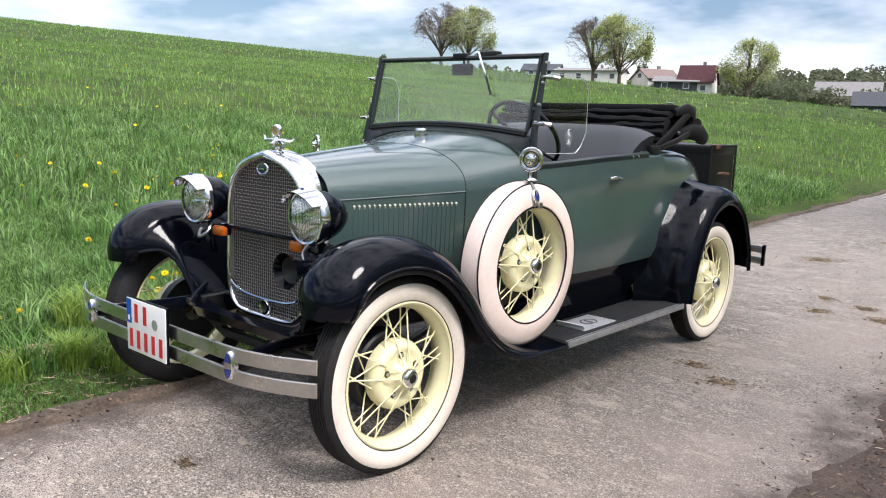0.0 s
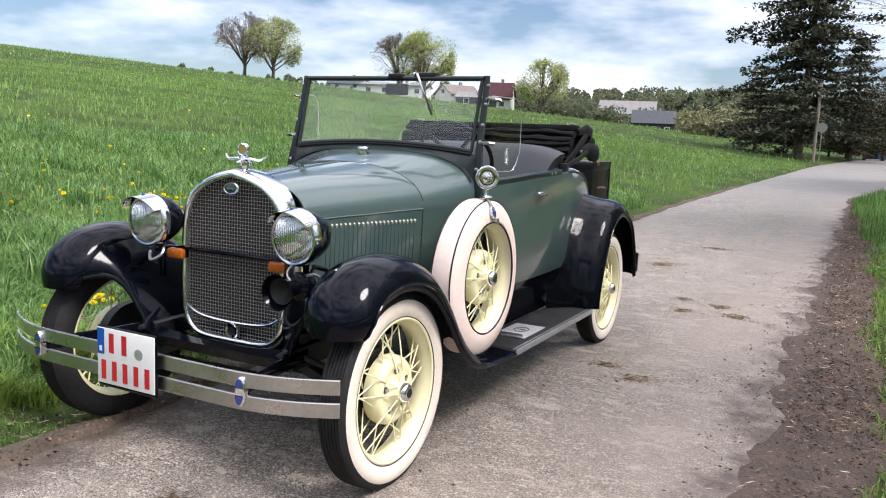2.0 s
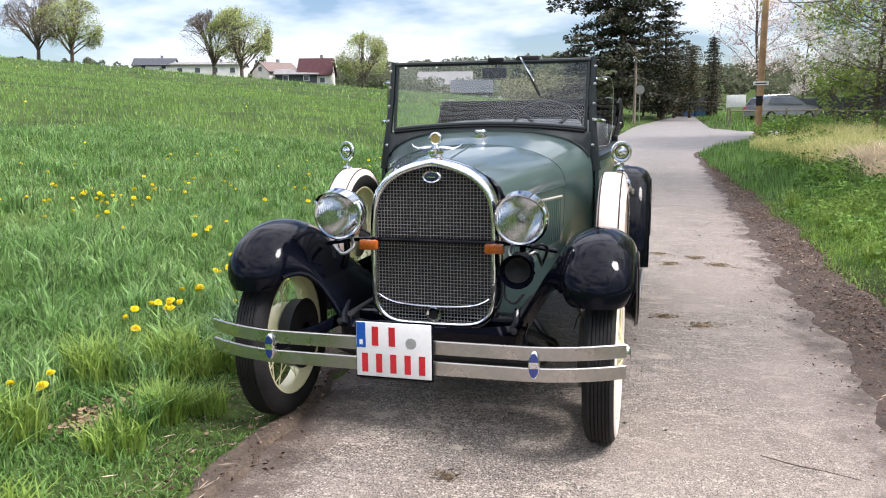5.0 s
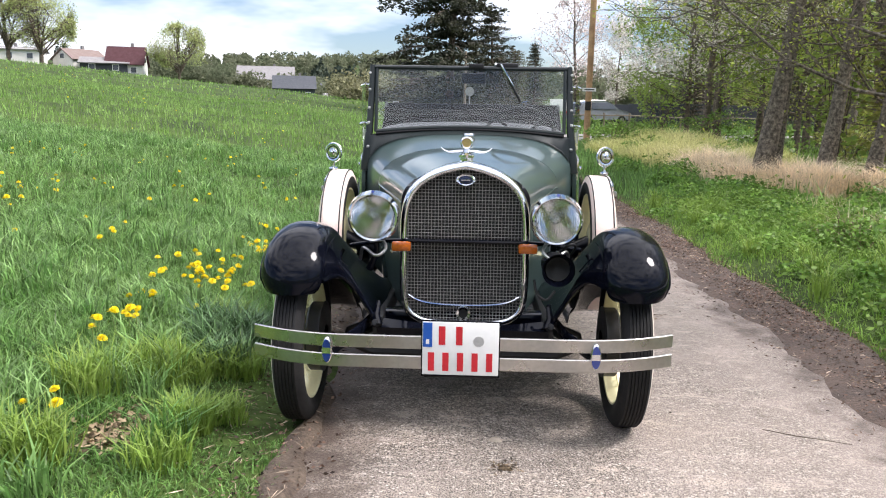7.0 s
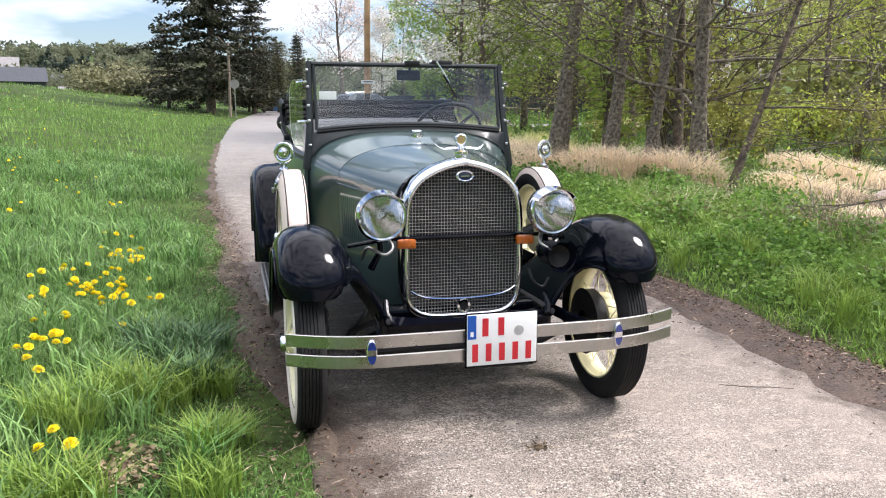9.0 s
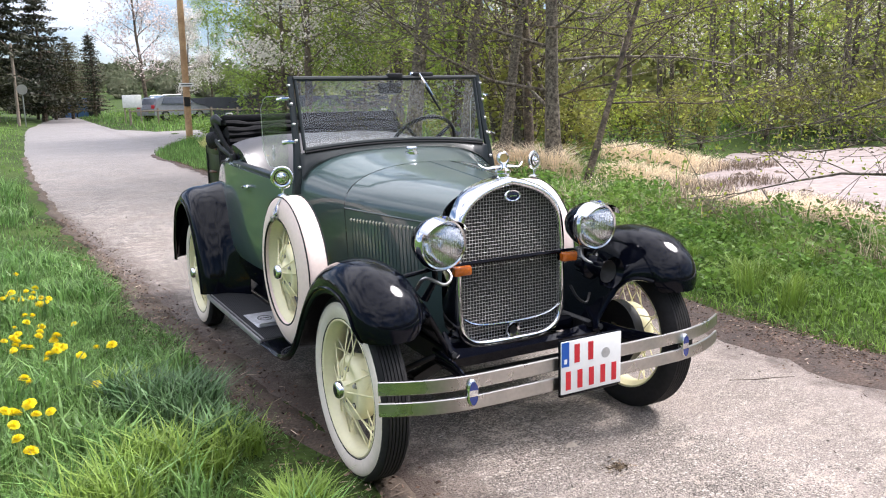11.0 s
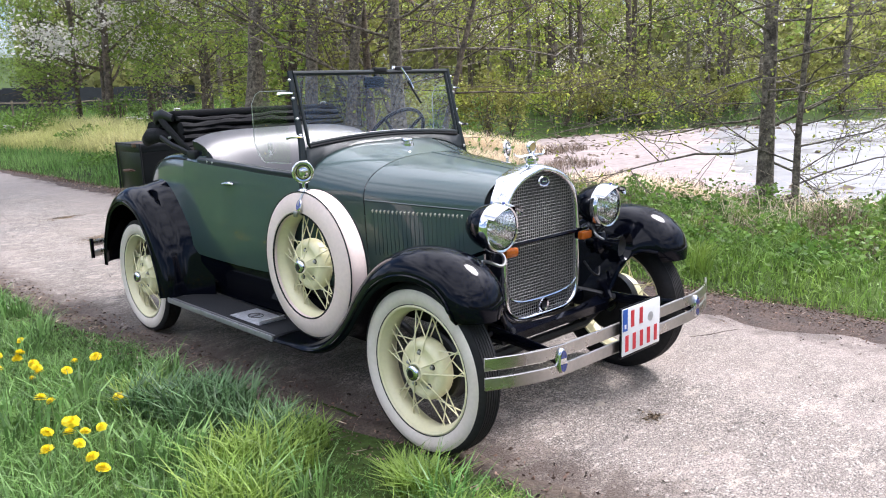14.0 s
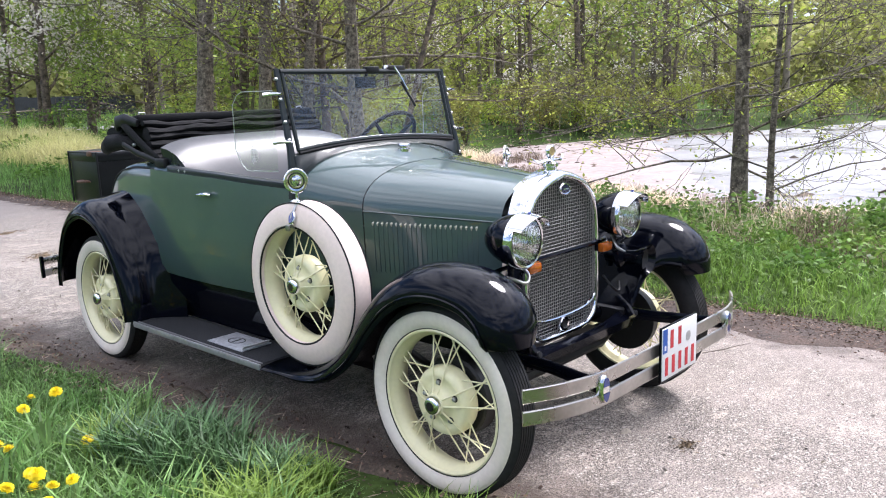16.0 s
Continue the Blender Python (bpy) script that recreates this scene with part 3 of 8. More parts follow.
# dark strip of rotted leaves along the lane
ly = np.arange(-12, 22, 0.1)
LY, LU = np.meshgrid(ly, np.linspace(0, 1, 17), indexing="ij")
l0 = RIGHT_X - 0.03 + 0.10 * wave(LY, LY * 0 + 5, 2.2) + 0.06 * wave(LY, LY * 0, 8) + 0.03 * wave(LY, LY * 0 + 3, 25)
l1 = RIGHT_X + 0.10 + strip_width(LY) + 0.10 * wave(LY, LY * 0 + 2, 1.6)
LX = l0 + (l1 - l0) * LU


def strip_z(x, y):
    u = np.clip((x - RIGHT_X - 0.02) / (0.08 + strip_width(y)), 0, 1)
    return road_z(y) + np.maximum(0.004, -0.012 + 0.030 * np.sin(u * math.pi) ** 0.8)


LZ = road_z(LY) - 0.014 + 0.030 * np.sin(LU * math.pi) ** 0.8 + (0.006 * wave(LX, LY, 9) + 0.005 * wave(LX, LY, 31)) * np.sin(LU * math.pi)
tagged(new("leaf_litter_strip", grid_mesh("leaf_litter_strip", LX, LY, LZ, LITTER)), "dark strip of rotted leaves along the lane edge", "leaf litter", kind="structure")

wx, wy = np.meshgrid(np.linspace(3, 95, 3), np.linspace(-62, 22, 3))
mx_, my_ = np.meshgrid(np.arange(7.0, 27, 0.3), np.arange(-1, 16.5, 0.3))
bar_in = my_ - (0.603 * mx_ - 2.87) + 0.7 * wave(mx_, my_, 0.9) + 0.25 * wave(mx_, my_, 3.1)
mud_z = POND_Z - 0.10 + 0.125 * smooth(-0.5, 1.0, bar_in) * smooth(-1.2, 0.2, pond_depth(mx_, my_)) + 0.018 * wave(mx_, my_, 1.7, 1.0)
mud = tagged(new("mud_flat", grid_mesh("mud_flat", mx_, my_, mud_z, MUD)), "pinkish wet mud flat in the shallow pond", "mud", kind="structure")
pond = tagged(new("water", grid_mesh("water", wx, wy, np.full(wx.shape, POND_Z), WATER)), "shallow muddy pond with the pale sky reflection put into its colour", "pond", kind="structure")

# ---- the car: nose towards -y, origin on the lane below the front axle ----
car = empty("vintage_roadster", label="green open vintage roadster with black fenders and cream wire wheels", category="car")
OUT = rot_to((1, 0, 0))
HUB_Z, TRACK, BASE = 0.360, 0.702, 2.63


def spoke_mesh(kind, turn):
    """One spoke: 0 runs from the hub cap over the shell, 1 and 2 from the shell's edge, front and back."""
    r0, h0, h1 = ((0.040, 0.070, 0.010), (0.131, 0.022, -0.006), (0.122, -0.026, 0.004))[kind]
    a = Vector((r0, 0, h0))
    b = Vector((0.247 * math.cos(turn), 0.247 * math.sin(turn), h1))
    me = Shape().tube([a, b], [0.0031, 0.0029], 5).mesh("spoke")
    me.materials.append(CREAM)
    return me


SPOKES = [spoke_mesh(0, 0.10), spoke_mesh(1, 0.42), spoke_mesh(2, -0.42), spoke_mesh(0, -0.10), spoke_mesh(1, -0.42), spoke_mesh(2, 0.42)]


def lug_mesh():
    s = Shape().lathe([(0.0, 0.016), (0.007, 0.016), (0.011, 0.012), (0.0115, 0.0), (0.0115, -0.01)], sides=6)
    me = s.mesh("lug_nut", True, 25)
    me.materials.append(STEEL)
    return me


LUG = lug_mesh()


def make_wheel(name, m, spare=False):
    """A wire wheel: the hub shell carries tyre, rim, spokes, nuts and cap. Local z points out of the wheel."""
    hub = Shape().lathe([(0.030, 0.078), (0.039, 0.076), (0.044, 0.062), (0.052, 0.050), (0.064, 0.0435), (0.088, 0.0425), (0.096, 0.0475), (0.108, 0.0475), (0.121, 0.041), (0.130, 0.026), (0.132, 0.0), (0.126, -0.02),
                         (0.10, -0.03), (0.06, -0.04), (0.030, -0.04), (0.030, 0.074)], sides=40)
    w = part(name, hub, CREAM, car, "cream-painted wire wheel hub shell", m=m)
    rib = [(0.352, -0.050)]
    for h in (-0.040, -0.026, -0.0125, 0.001, 0.0145, 0.028):
        rib += [(0.3635, h), (0.3640, h + 0.0095), (0.3585, h + 0.0105), (0.3585, h + 0.0125)]
    tread = [(0.262, -0.042), (0.275, -0.054), (0.300, -0.064), (0.325, -0.063), (0.343, -0.057)] + rib + [(0.3635, 0.041), (0.356, 0.049), (0.346, 0.0535), (0.325, 0.0605), (0.300, 0.0605), (0.275, 0.050), (0.262, 0.040), (0.262, -0.042)]
    tyre = part("tyre", Shape().lathe(tread, sides=72), RUBBER, w, "black ribbed tyre", angle=30)
    if spare:
        part("tyre_cover", Shape().lathe([(0.262, 0.052), (0.265, 0.066), (0.272, 0.074), (0.292, 0.0745), (0.318, 0.069), (0.345, 0.060), (0.362, 0.052), (0.3685, 0.045), (0.371, 0.03), (0.371, -0.036), (0.367, -0.050), (0.352, -0.058), (0.30, -0.064)], sides=72),
             COVER, w, "cream vinyl spare tyre cover with black piping")
        for r, h in ((0.3690, 0.048), (0.3690, -0.048)):
            part("piping", Shape().lathe([(r + 0.0035 * math.cos(q), h + 0.0035 * math.sin(q)) for q in np.linspace(0, 2 * math.pi, 7)], sides=72), PIPING, w)
        part("cover_lip", Shape().lathe([(0.265 + 0.0042 * math.cos(q), 0.071 + 0.0042 * math.sin(q)) for q in np.linspace(0, 2 * math.pi, 7)], sides=64), PIPING, w)
    else:
        part("whitewall", Shape().lathe([(0.3415, 0.0540), (0.336, 0.0585), (0.322, 0.0625), (0.302, 0.0625), (0.286, 0.0570), (0.2768, 0.0525)], sides=72), WHITEWALL, w, "broad cream whitewall")
        part("rim_gap", Shape().lathe([(0.2775, 0.0530), (0.2765, 0.0545), (0.2745, 0.0525), (0.272, 0.0465)], sides=72), RUBBER, w)
    part("rim", Shape().lathe([(0.272, 0.0465), (0.274, 0.051), (0.268, 0.054), (0.262, 0.050), (0.258, 0.036), (0.247, 0.024), (0.243, 0.0), (0.247, -0.024), (0.258, -0.036), (0.262, -0.05),
                               (0.270, -0.052), (0.272, -0.044), (0.262, -0.030), (0.252, 0.0), (0.262, 0.030), (0.272, 0.0465)], sides=64), CREAM, w, "cream steel rim")
    for k in range(30):
        o = new("spoke", SPOKES[k % 6])
        o.parent = w
        o.matrix_basis = Matrix.Rotation(2 * math.pi * k / 30, 4, "Z")
    for k in range(5):
        o = new("lug_nut", LUG)
        o.parent = w
        q = 2 * math.pi * (k + 0.3) / 5
        o.matrix_basis = pose(0.076 * math.cos(q), 0.076 * math.sin(q), 0.043) @ Matrix.Scale(0.75, 4)
        part("lug_hole", Shape().lathe([(0.0, 0.0), (0.0125, 0.0), (0.0125, -0.006)], sides=14), DARK, w, m=pose(0.076 * math.cos(q), 0.076 * math.sin(q), 0.0437, 0, 0, 0))
    cap = part("hub_cap", Shape().lathe([(0.0, 0.100), (0.020, 0.101), (0.028, 0.099), (0.034, 0.092), (0.035, 0.072), (0.042, 0.066), (0.043, 0.058)], sides=32), CHROME, w, "chrome hub cap")
    part("cap_badge", Shape().lathe([(0.0, 0.1025), (0.016, 0.1025), (0.018, 0.1005)], sides=24), DARK, cap)
    if not spare:
        part("brake_drum", Shape().lathe([(0.06, -0.03), (0.142, -0.034), (0.150, -0.042), (0.150, -0.085), (0.155, -0.095), (0.05, -0.10)], sides=40), DARK, w, "black brake drum")
    return w


def side(x, y, z, right, steer=0.0):
    return Matrix.Translation((x, y, z)) @ Matrix.Rotation(radians(steer), 4, "Z") @ (Matrix.Rotation(math.pi, 4, "Z") if right else Matrix.Identity(4)) @ OUT


for right in (False, True):
    s = -1 if right else 1
    make_wheel("front_wheel", side(s * TRACK, -0.040 if right else -0.015, HUB_Z, right))
    make_wheel("rear_wheel", side(s * (TRACK + 0.008), BASE, HUB_Z, right))
    make_wheel("spare_wheel", side(s * 0.674, 0.785, 0.680 if right else 0.672, right) @ Matrix.Scale(0.957, 4), True)


def smooth_path(points, n):
    """A smooth curve (Catmull-Rom) of n points through the given ones."""
    p = np.array(points, dtype=float)
    p = np.vstack([2 * p[0] - p[1], p, 2 * p[-1] - p[-2]])
    out = []
    for u in np.linspace(0, len(p) - 3 - 1e-6, n):
        i, t = int(u), u - int(u)
        a, b, c, d = p[i:i + 4]
        out.append(0.5 * ((2 * b) + (c - a) * t + (2 * a - 5 * b + 4 * c - d) * t * t + (3 * b - a - 3 * c + d) * t ** 3))
    return np.array(out)


def fender_rows(spine, across, mirror, tail=None):
    """Rows of points: spine (y, z), across(u) -> [(x, drop)] for u from 0 to 1 along it."""
    n = len(spine)
    rows = []
    for i, (y, z) in enumerate(spine):
        d = spine[min(i + 1, n - 1)] - spine[max(i - 1, 0)]
        d = d / np.linalg.norm(d)
        ny, nz = -d[1], d[0]
        row = []
        for x, drop in across(i / (n - 1)):
            row.append((mirror * x, y - ny * drop, z - nz * drop))
        rows.append(row)
    return rows


FRONT_SPINE = smooth_path([(-0.396, 0.620), (-0.388, 0.695), (-0.342, 0.777), (-0.24, 0.846), (-0.09, 0.872), (0.07, 0.850), (0.22, 0.775), (0.35, 0.650), (0.46, 0.510), (0.58, 0.395), (0.73, 0.322), (0.90, 0.298), (1.04, 0.292)], 60)
REAR_SPINE = smooth_path([(2.16, 0.300), (2.170, 0.43), (2.215, 0.60), (2.30, 0.755), (2.43, 0.878), (2.62, 0.940), (2.79, 0.915), (2.95, 0.82), (3.06, 0.66), (3.12, 0.52), (3.135, 0.40)], 72)


def front_across(u):
    """A crowned section that narrows and rounds off at the nose and lies flat at the running board."""
    flat = float(smooth(0.62, 0.92, u))
    q = min(1.0, u / 0.15)
    taper = 0.72 + 0.28 * math.sqrt(1 - (1 - q) ** 2)
    mid = 0.688
    out_w = (0.130 * (1 - flat) + 0.112 * flat) * taper
    in_w = (0.135 * (1 - flat) + 0.150 * flat) * taper
    k = 1 - 0.86 * flat
    pts = [(mid - in_w * math.sin(t), 0.075 * k * (1 - math.cos(t))) for t in np.linspace(1.45, 0.0, 8)]
    pts += [(mid + out_w * math.sin(t), 0.105 * k * (1 - math.cos(t))) for t in np.linspace(0.19, 1.52, 8)]
    x, d = pts[-1]
    return pts + [(x - 0.001, d + 0.012 * k + 0.006), (x - 0.007, d + 0.018 * k + 0.007)]


INNER_SPINE = smooth_path([(2.03, 0.300), (2.03, 0.43), (2.055, 0.60), (2.170, 0.745), (2.300, 0.872), (2.53, 0.968), (2.775, 0.942), (2.95, 0.832), (3.06, 0.665), (3.12, 0.52), (3.135, 0.40)], 72)


def rear_fender_rows(mirror):
    """Crowned over the wheel; forward of it the inner edge sweeps out along the body side."""
    n = len(REAR_SPINE)
    rows = []
    for i in range(n):
        u = i / (n - 1)
        spine = REAR_SPINE[i]
        d = REAR_SPINE[min(i + 1, n - 1)] - REAR_SPINE[max(i - 1, 0)]
        d = d / np.linalg.norm(d)
        inward = np.array([d[1], -d[0]])
        k = 0.65 + 0.35 * float(smooth(0.0, 0.25, u))
        row = []
        for x in (0.568, 0.582, 0.597, 0.612, 0.628, 0.645, 0.663, 0.682):
            b = ((0.70 - x) / 0.13) ** 1.35
            p = spine * (1 - b) + INNER_SPINE[i] * b
            row.append((mirror * x, p[0], p[1]))
        for x, drop in ((0.705, 0.0), (0.735, 0.002), (0.772, 0.012 * k), (0.802, 0.030 * k), (0.824, 0.058 * k), (0.832, 0.088 * k), (0.832, 0.104 * k), (0.826, 0.110 * k)):
            p = spine + inward * drop
            row.append((mirror * x, p[0], p[1]))
        rows.append(row)
    return rows


for s in (1, -1):
    f = part("front_fender", Shape().sheet(fender_rows(FRONT_SPINE, front_across, s), 0.006 * s), BLACK, car, "glossy black crowned front fender", angle=50)
    edge = [Vector(row[15]) for row in fender_rows(FRONT_SPINE, front_across, s)]
    part("edge_bead", Shape().tube([p + Vector((s * 0.002, 0, 0)) for p in edge], 0.0055, 6), BLACK, f, "rolled bead along the fender edge")
    # the apron that fills the space between fender and frame
    rows = []
    inner = [row[0] for row in fender_rows(FRONT_SPINE, front_across, s)]
    for i in range(4, 46):
        y, z = FRONT_SPINE[i]
        a = Vector(inner[i])
        low = Vector((s * 0.358, min(max(y, -0.17), 0.55), 0.45 + 0.05 * smooth(-0.2, 0.3, y)))
        row = []
        for q in np.linspace(0, 1, 8):
            p = a.lerp(low, q)
            p.z += 0.045 * math.sin(q * math.pi)
            p.x += s * 0.02 * math.sin(q * math.pi)
            bow = (1 - float(smooth(4, 22, i))) * math.sin(q * math.pi)
            p.y += 0.035 * bow
            p.z += 0.045 * bow
            row.append(p)
        rows.append(row)
    ap = part("fender_apron", Shape().sheet(rows, 0.004 * s), BLACK, car, "black apron sweeping from the fender to the frame", angle=50)
    part("edge_bead", Shape().tube(rows[0], 0.011, 8), BLACK, ap, "rolled front edge of the apron")
    r = part("rear_fender", Shape().sheet(rear_fender_rows(s), 0.006 * s), BLACK, car, "glossy black rear fender", angle=50)
    part("edge_bead", Shape().tube([Vector(row[13]) + Vector((s * 0.002, 0, 0)) for row in rear_fender_rows(s)], 0.0055, 6), BLACK, r, "rolled bead along the fender edge")

# running boards
for s in (1, -1):
    board = part("running_board", Shape().box((s * 0.668, 1.595, 0.282), (0.276, 1.17, 0.022), 0.006), DARK, car, "black running board with ribbed rubber mat")
    ridges = []
    for k in range(22):
        x = 0.556 + 0.0098 * k
        ridges += [(x, 0.2950), (x + 0.0012, 0.2985), (x + 0.0058, 0.2985), (x + 0.007, 0.2950)]
    ridges += [(0.775, 0.2950), (0.775, 0.2925), (0.552, 0.2925), (0.552, 0.2950)]
    mat = Shape().loft([[(s * x, y, z) for x, z in ridges] for y in (1.022, 2.165)], closed=True, caps=True)
    part("rubber_mat", mat, MAT_RUBBER, board, "grey-black ribbed rubber mat", smooth=False)
    part("edge_trim", Shape().box((s * 0.803, 1.595, 0.287), (0.010, 1.18, 0.030), 0.003), BOARD_TRIM, board, "dull metal edge trim")
    part("edge_trim", Shape().box((s * 0.782, 1.595, 0.2975), (0.006, 1.15, 0.005), 0.001), BOARD_TRIM, board)
    plate = part("step_plate", Shape().box((s * 0.665, 1.38, 0.3015), (0.17, 0.30, 0.004), 0.001), STEP, board, "worn aluminium step plate with an oval emblem")
    part("emblem_bar", Shape().box((s * 0.665, 1.40, 0.3042), (0.050, 0.012, 0.0015)), DARK, plate, smooth=False)
    part("oval_emblem", Shape().lathe([(0.043, 0.0), (0.044, 0.0025), (0.048, 0.0025), (0.049, 0.0)], Matrix.Translation((s * 0.665, 1.40, 0.303)) @ Matrix.Diagonal((0.8, 1.1, 1, 1)), 32), DARK, plate)
    part("plate_lip", Shape().sheet([[(s * 0.59, 1.245, 0.305), (s * 0.74, 1.245, 0.305)], [(s * 0.59, 1.225, 0.325), (s * 0.74, 1.225, 0.325)]], 0.003), PLATE, plate, "bent-up bright edge of the plate", smooth=False)
    part("splash_apron", Shape().sheet([[(s * 0.52, y, 0.29), (s * 0.53, y, 0.34), (s * 0.575, y, 0.43), (s * 0.605, y, 0.50), (s * 0.607, y, 0.565)] for y in np.linspace(0.55, 2.20, 12)], 0.004 * s), BLACK, car, "black splash apron")

# ---- body ----
def arch(w, belt, top, n_exp, steps=14):
    """Half an arch from (w, belt) to (0, top)."""
    out = []
    for q in np.linspace(0, math.pi / 2, steps):
        out.append((w * math.cos(q) ** (2 / n_exp) if q < math.pi / 2 - 1e-6 else 0.0, belt + (top - belt) * math.sin(q) ** (2 / n_exp) if q > 1e-6 else belt))
    return out


def full(half, y):
    return [(x, y, z) for x, z in half] + [(-x, y, z) for x, z in half[-2::-1]]


HOOD_Y = (0.030, 0.10, 0.22, 0.36, 0.50, 0.655)


def hood_dims(y):
    return (float(np.interp(y, (0.0, 0.2, 0.4, 0.66, 0.85, 1.02), (0.272, 0.325, 0.385, 0.455, 0.515, 0.575))),
            float(np.interp(y, (0.0, 0.66, 1.02), (0.948, 0.974, 1.000))),
            float(np.interp(y, (0.0, 0.3, 0.66, 0.85, 0.95, 1.02), (1.092, 1.128, 1.165, 1.198, 1.222, 1.235))))


def hood_half(y, n_exp):
    w, belt, top = hood_dims(y)
    return [(w - 0.02, 0.50), (w - 0.012, 0.62), (w - 0.004, 0.80), (w, belt - 0.012)] + arch(w, belt, top, n_exp)


hood_top = Shape().loft([full(arch(*hood_dims(y), 2.35), y) for y in HOOD_Y])
part("hood", hood_top, GREEN, car, "grey-green painted hood with a centre hinge")
part("hood_hinge", Shape().tube([(0, y, hood_dims(y)[2] + 0.001) for y in HOOD_Y], 0.004, 6), GREEN, car)
for s in (1, -1):
    panel = Shape()
    rows = []
    for y in HOOD_Y:
        w, belt, top = hood_dims(y)
        rows.append([(s * (w - 0.03), y, 0.46), (s * (w - 0.016), y, 0.60), (s * (w - 0.008), y, 0.78), (s * (w - 0.003), y, belt - 0.006)])
    hs = part("hood_side", Shape().sheet(rows, 0.004 * s), GREEN, car, "hood side panel with pressed louvres")
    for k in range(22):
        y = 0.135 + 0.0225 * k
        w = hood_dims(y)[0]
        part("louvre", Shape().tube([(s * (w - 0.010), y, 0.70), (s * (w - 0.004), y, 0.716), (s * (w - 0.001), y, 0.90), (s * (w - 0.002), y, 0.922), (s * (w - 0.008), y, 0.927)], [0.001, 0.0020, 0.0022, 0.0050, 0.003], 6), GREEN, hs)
        # cream bead paints the sky's glint on the green louvre top
        part("louvre_glint", Shape().tube([(s * (w - 0.004), y, 0.932), (s * (w + 0.003), y + 0.001, 0.922), (s * (w + 0.001), y + 0.002, 0.910)], [0.0015, 0.0058, 0.0010], 6), PINSTRIPE_GLINT, hs)
    part("belt_bead", Shape().tube([(s * (hood_dims(y)[0] + 0.001), y, hood_dims(y)[1] - 0.001) for y in HOOD_Y], 0.004, 6), GREEN, hs)

COWL_Y = (0.660, 0.70, 0.80, 0.90, 0.97, 1.02)
cowl = Shape().loft([full(hood_half(y, 2.35 + 0.5 * (y - 0.66) / 0.36), y) for y in COWL_Y])
part("cowl", cowl, GREEN, car, "grey-green cowl below the windscreen")
part("hood_gap", Shape().loft([full([(x + 0.0008, z + 0.0008) for x, z in hood_half(y, 2.36)], y) for y in (0.6560, 0.6580)]), PIPING, car)
part("fuel_filler_cap", Shape().lathe([(0.0, 0.038), (0.026, 0.036), (0.030, 0.030), (0.030, 0.022), (0.022, 0.020), (0.022, 0.012), (0.034, 0.010), (0.034, -0.02)], pose(0, 0.845, 1.197), 28), CHROME, car, "chrome fuel filler cap")

BODY = ((0.98, 0.572), (1.10, 0.600), (1.30, 0.628), (1.60, 0.645), (1.90, 0.642), (2.15, 0.628), (2.40, 0.605), (2.65, 0.572), (2.85, 0.535), (3.02, 0.485), (3.15, 0.425), (3.23, 0.36))
BODY_W = smooth_path(BODY, 45)


def body_w(y):
    return float(np.interp(y, BODY_W[:, 0], BODY_W[:, 1]))


def rail_z(y):
    return float(np.interp(y, (0.98, 1.5, 2.1), (1.092, 1.125, 1.145)))


def body_side(y):
    w = body_w(y)
    low = 0.555 + 0.06 * float(smooth(2.7, 3.2, y))
    return [(w - 0.035, low), (w - 0.020, low + 0.05), (w - 0.006, 0.72), (w, 0.84), (w - 0.002, 0.95), (w - 0.004, rail_z(y) - 0.075), (w - 0.008, rail_z(y) - 0.028)]


def side_profile(y, top):
    """The body's flank up to its rounded shoulder."""
    w = body_w(y)
    low = min(0.555 + 0.06 * float(smooth(2.7, 3.2, y)), top - 0.16)
    h = top - 0.10 - low
    flank = [(w - dx, low + h * f) for dx, f in ((0.035, 0.0), (0.020, 0.10), (0.006, 0.336), (0.0, 0.58), (0.002, 0.80), (0.006, 0.947))]
    return flank + [(w - 0.010, top - 0.080), (w - 0.015, top - 0.052), (w - 0.024, top - 0.030), (w - 0.040, top - 0.012), (w - 0.065, top - 0.003), (w - 0.10, top)]


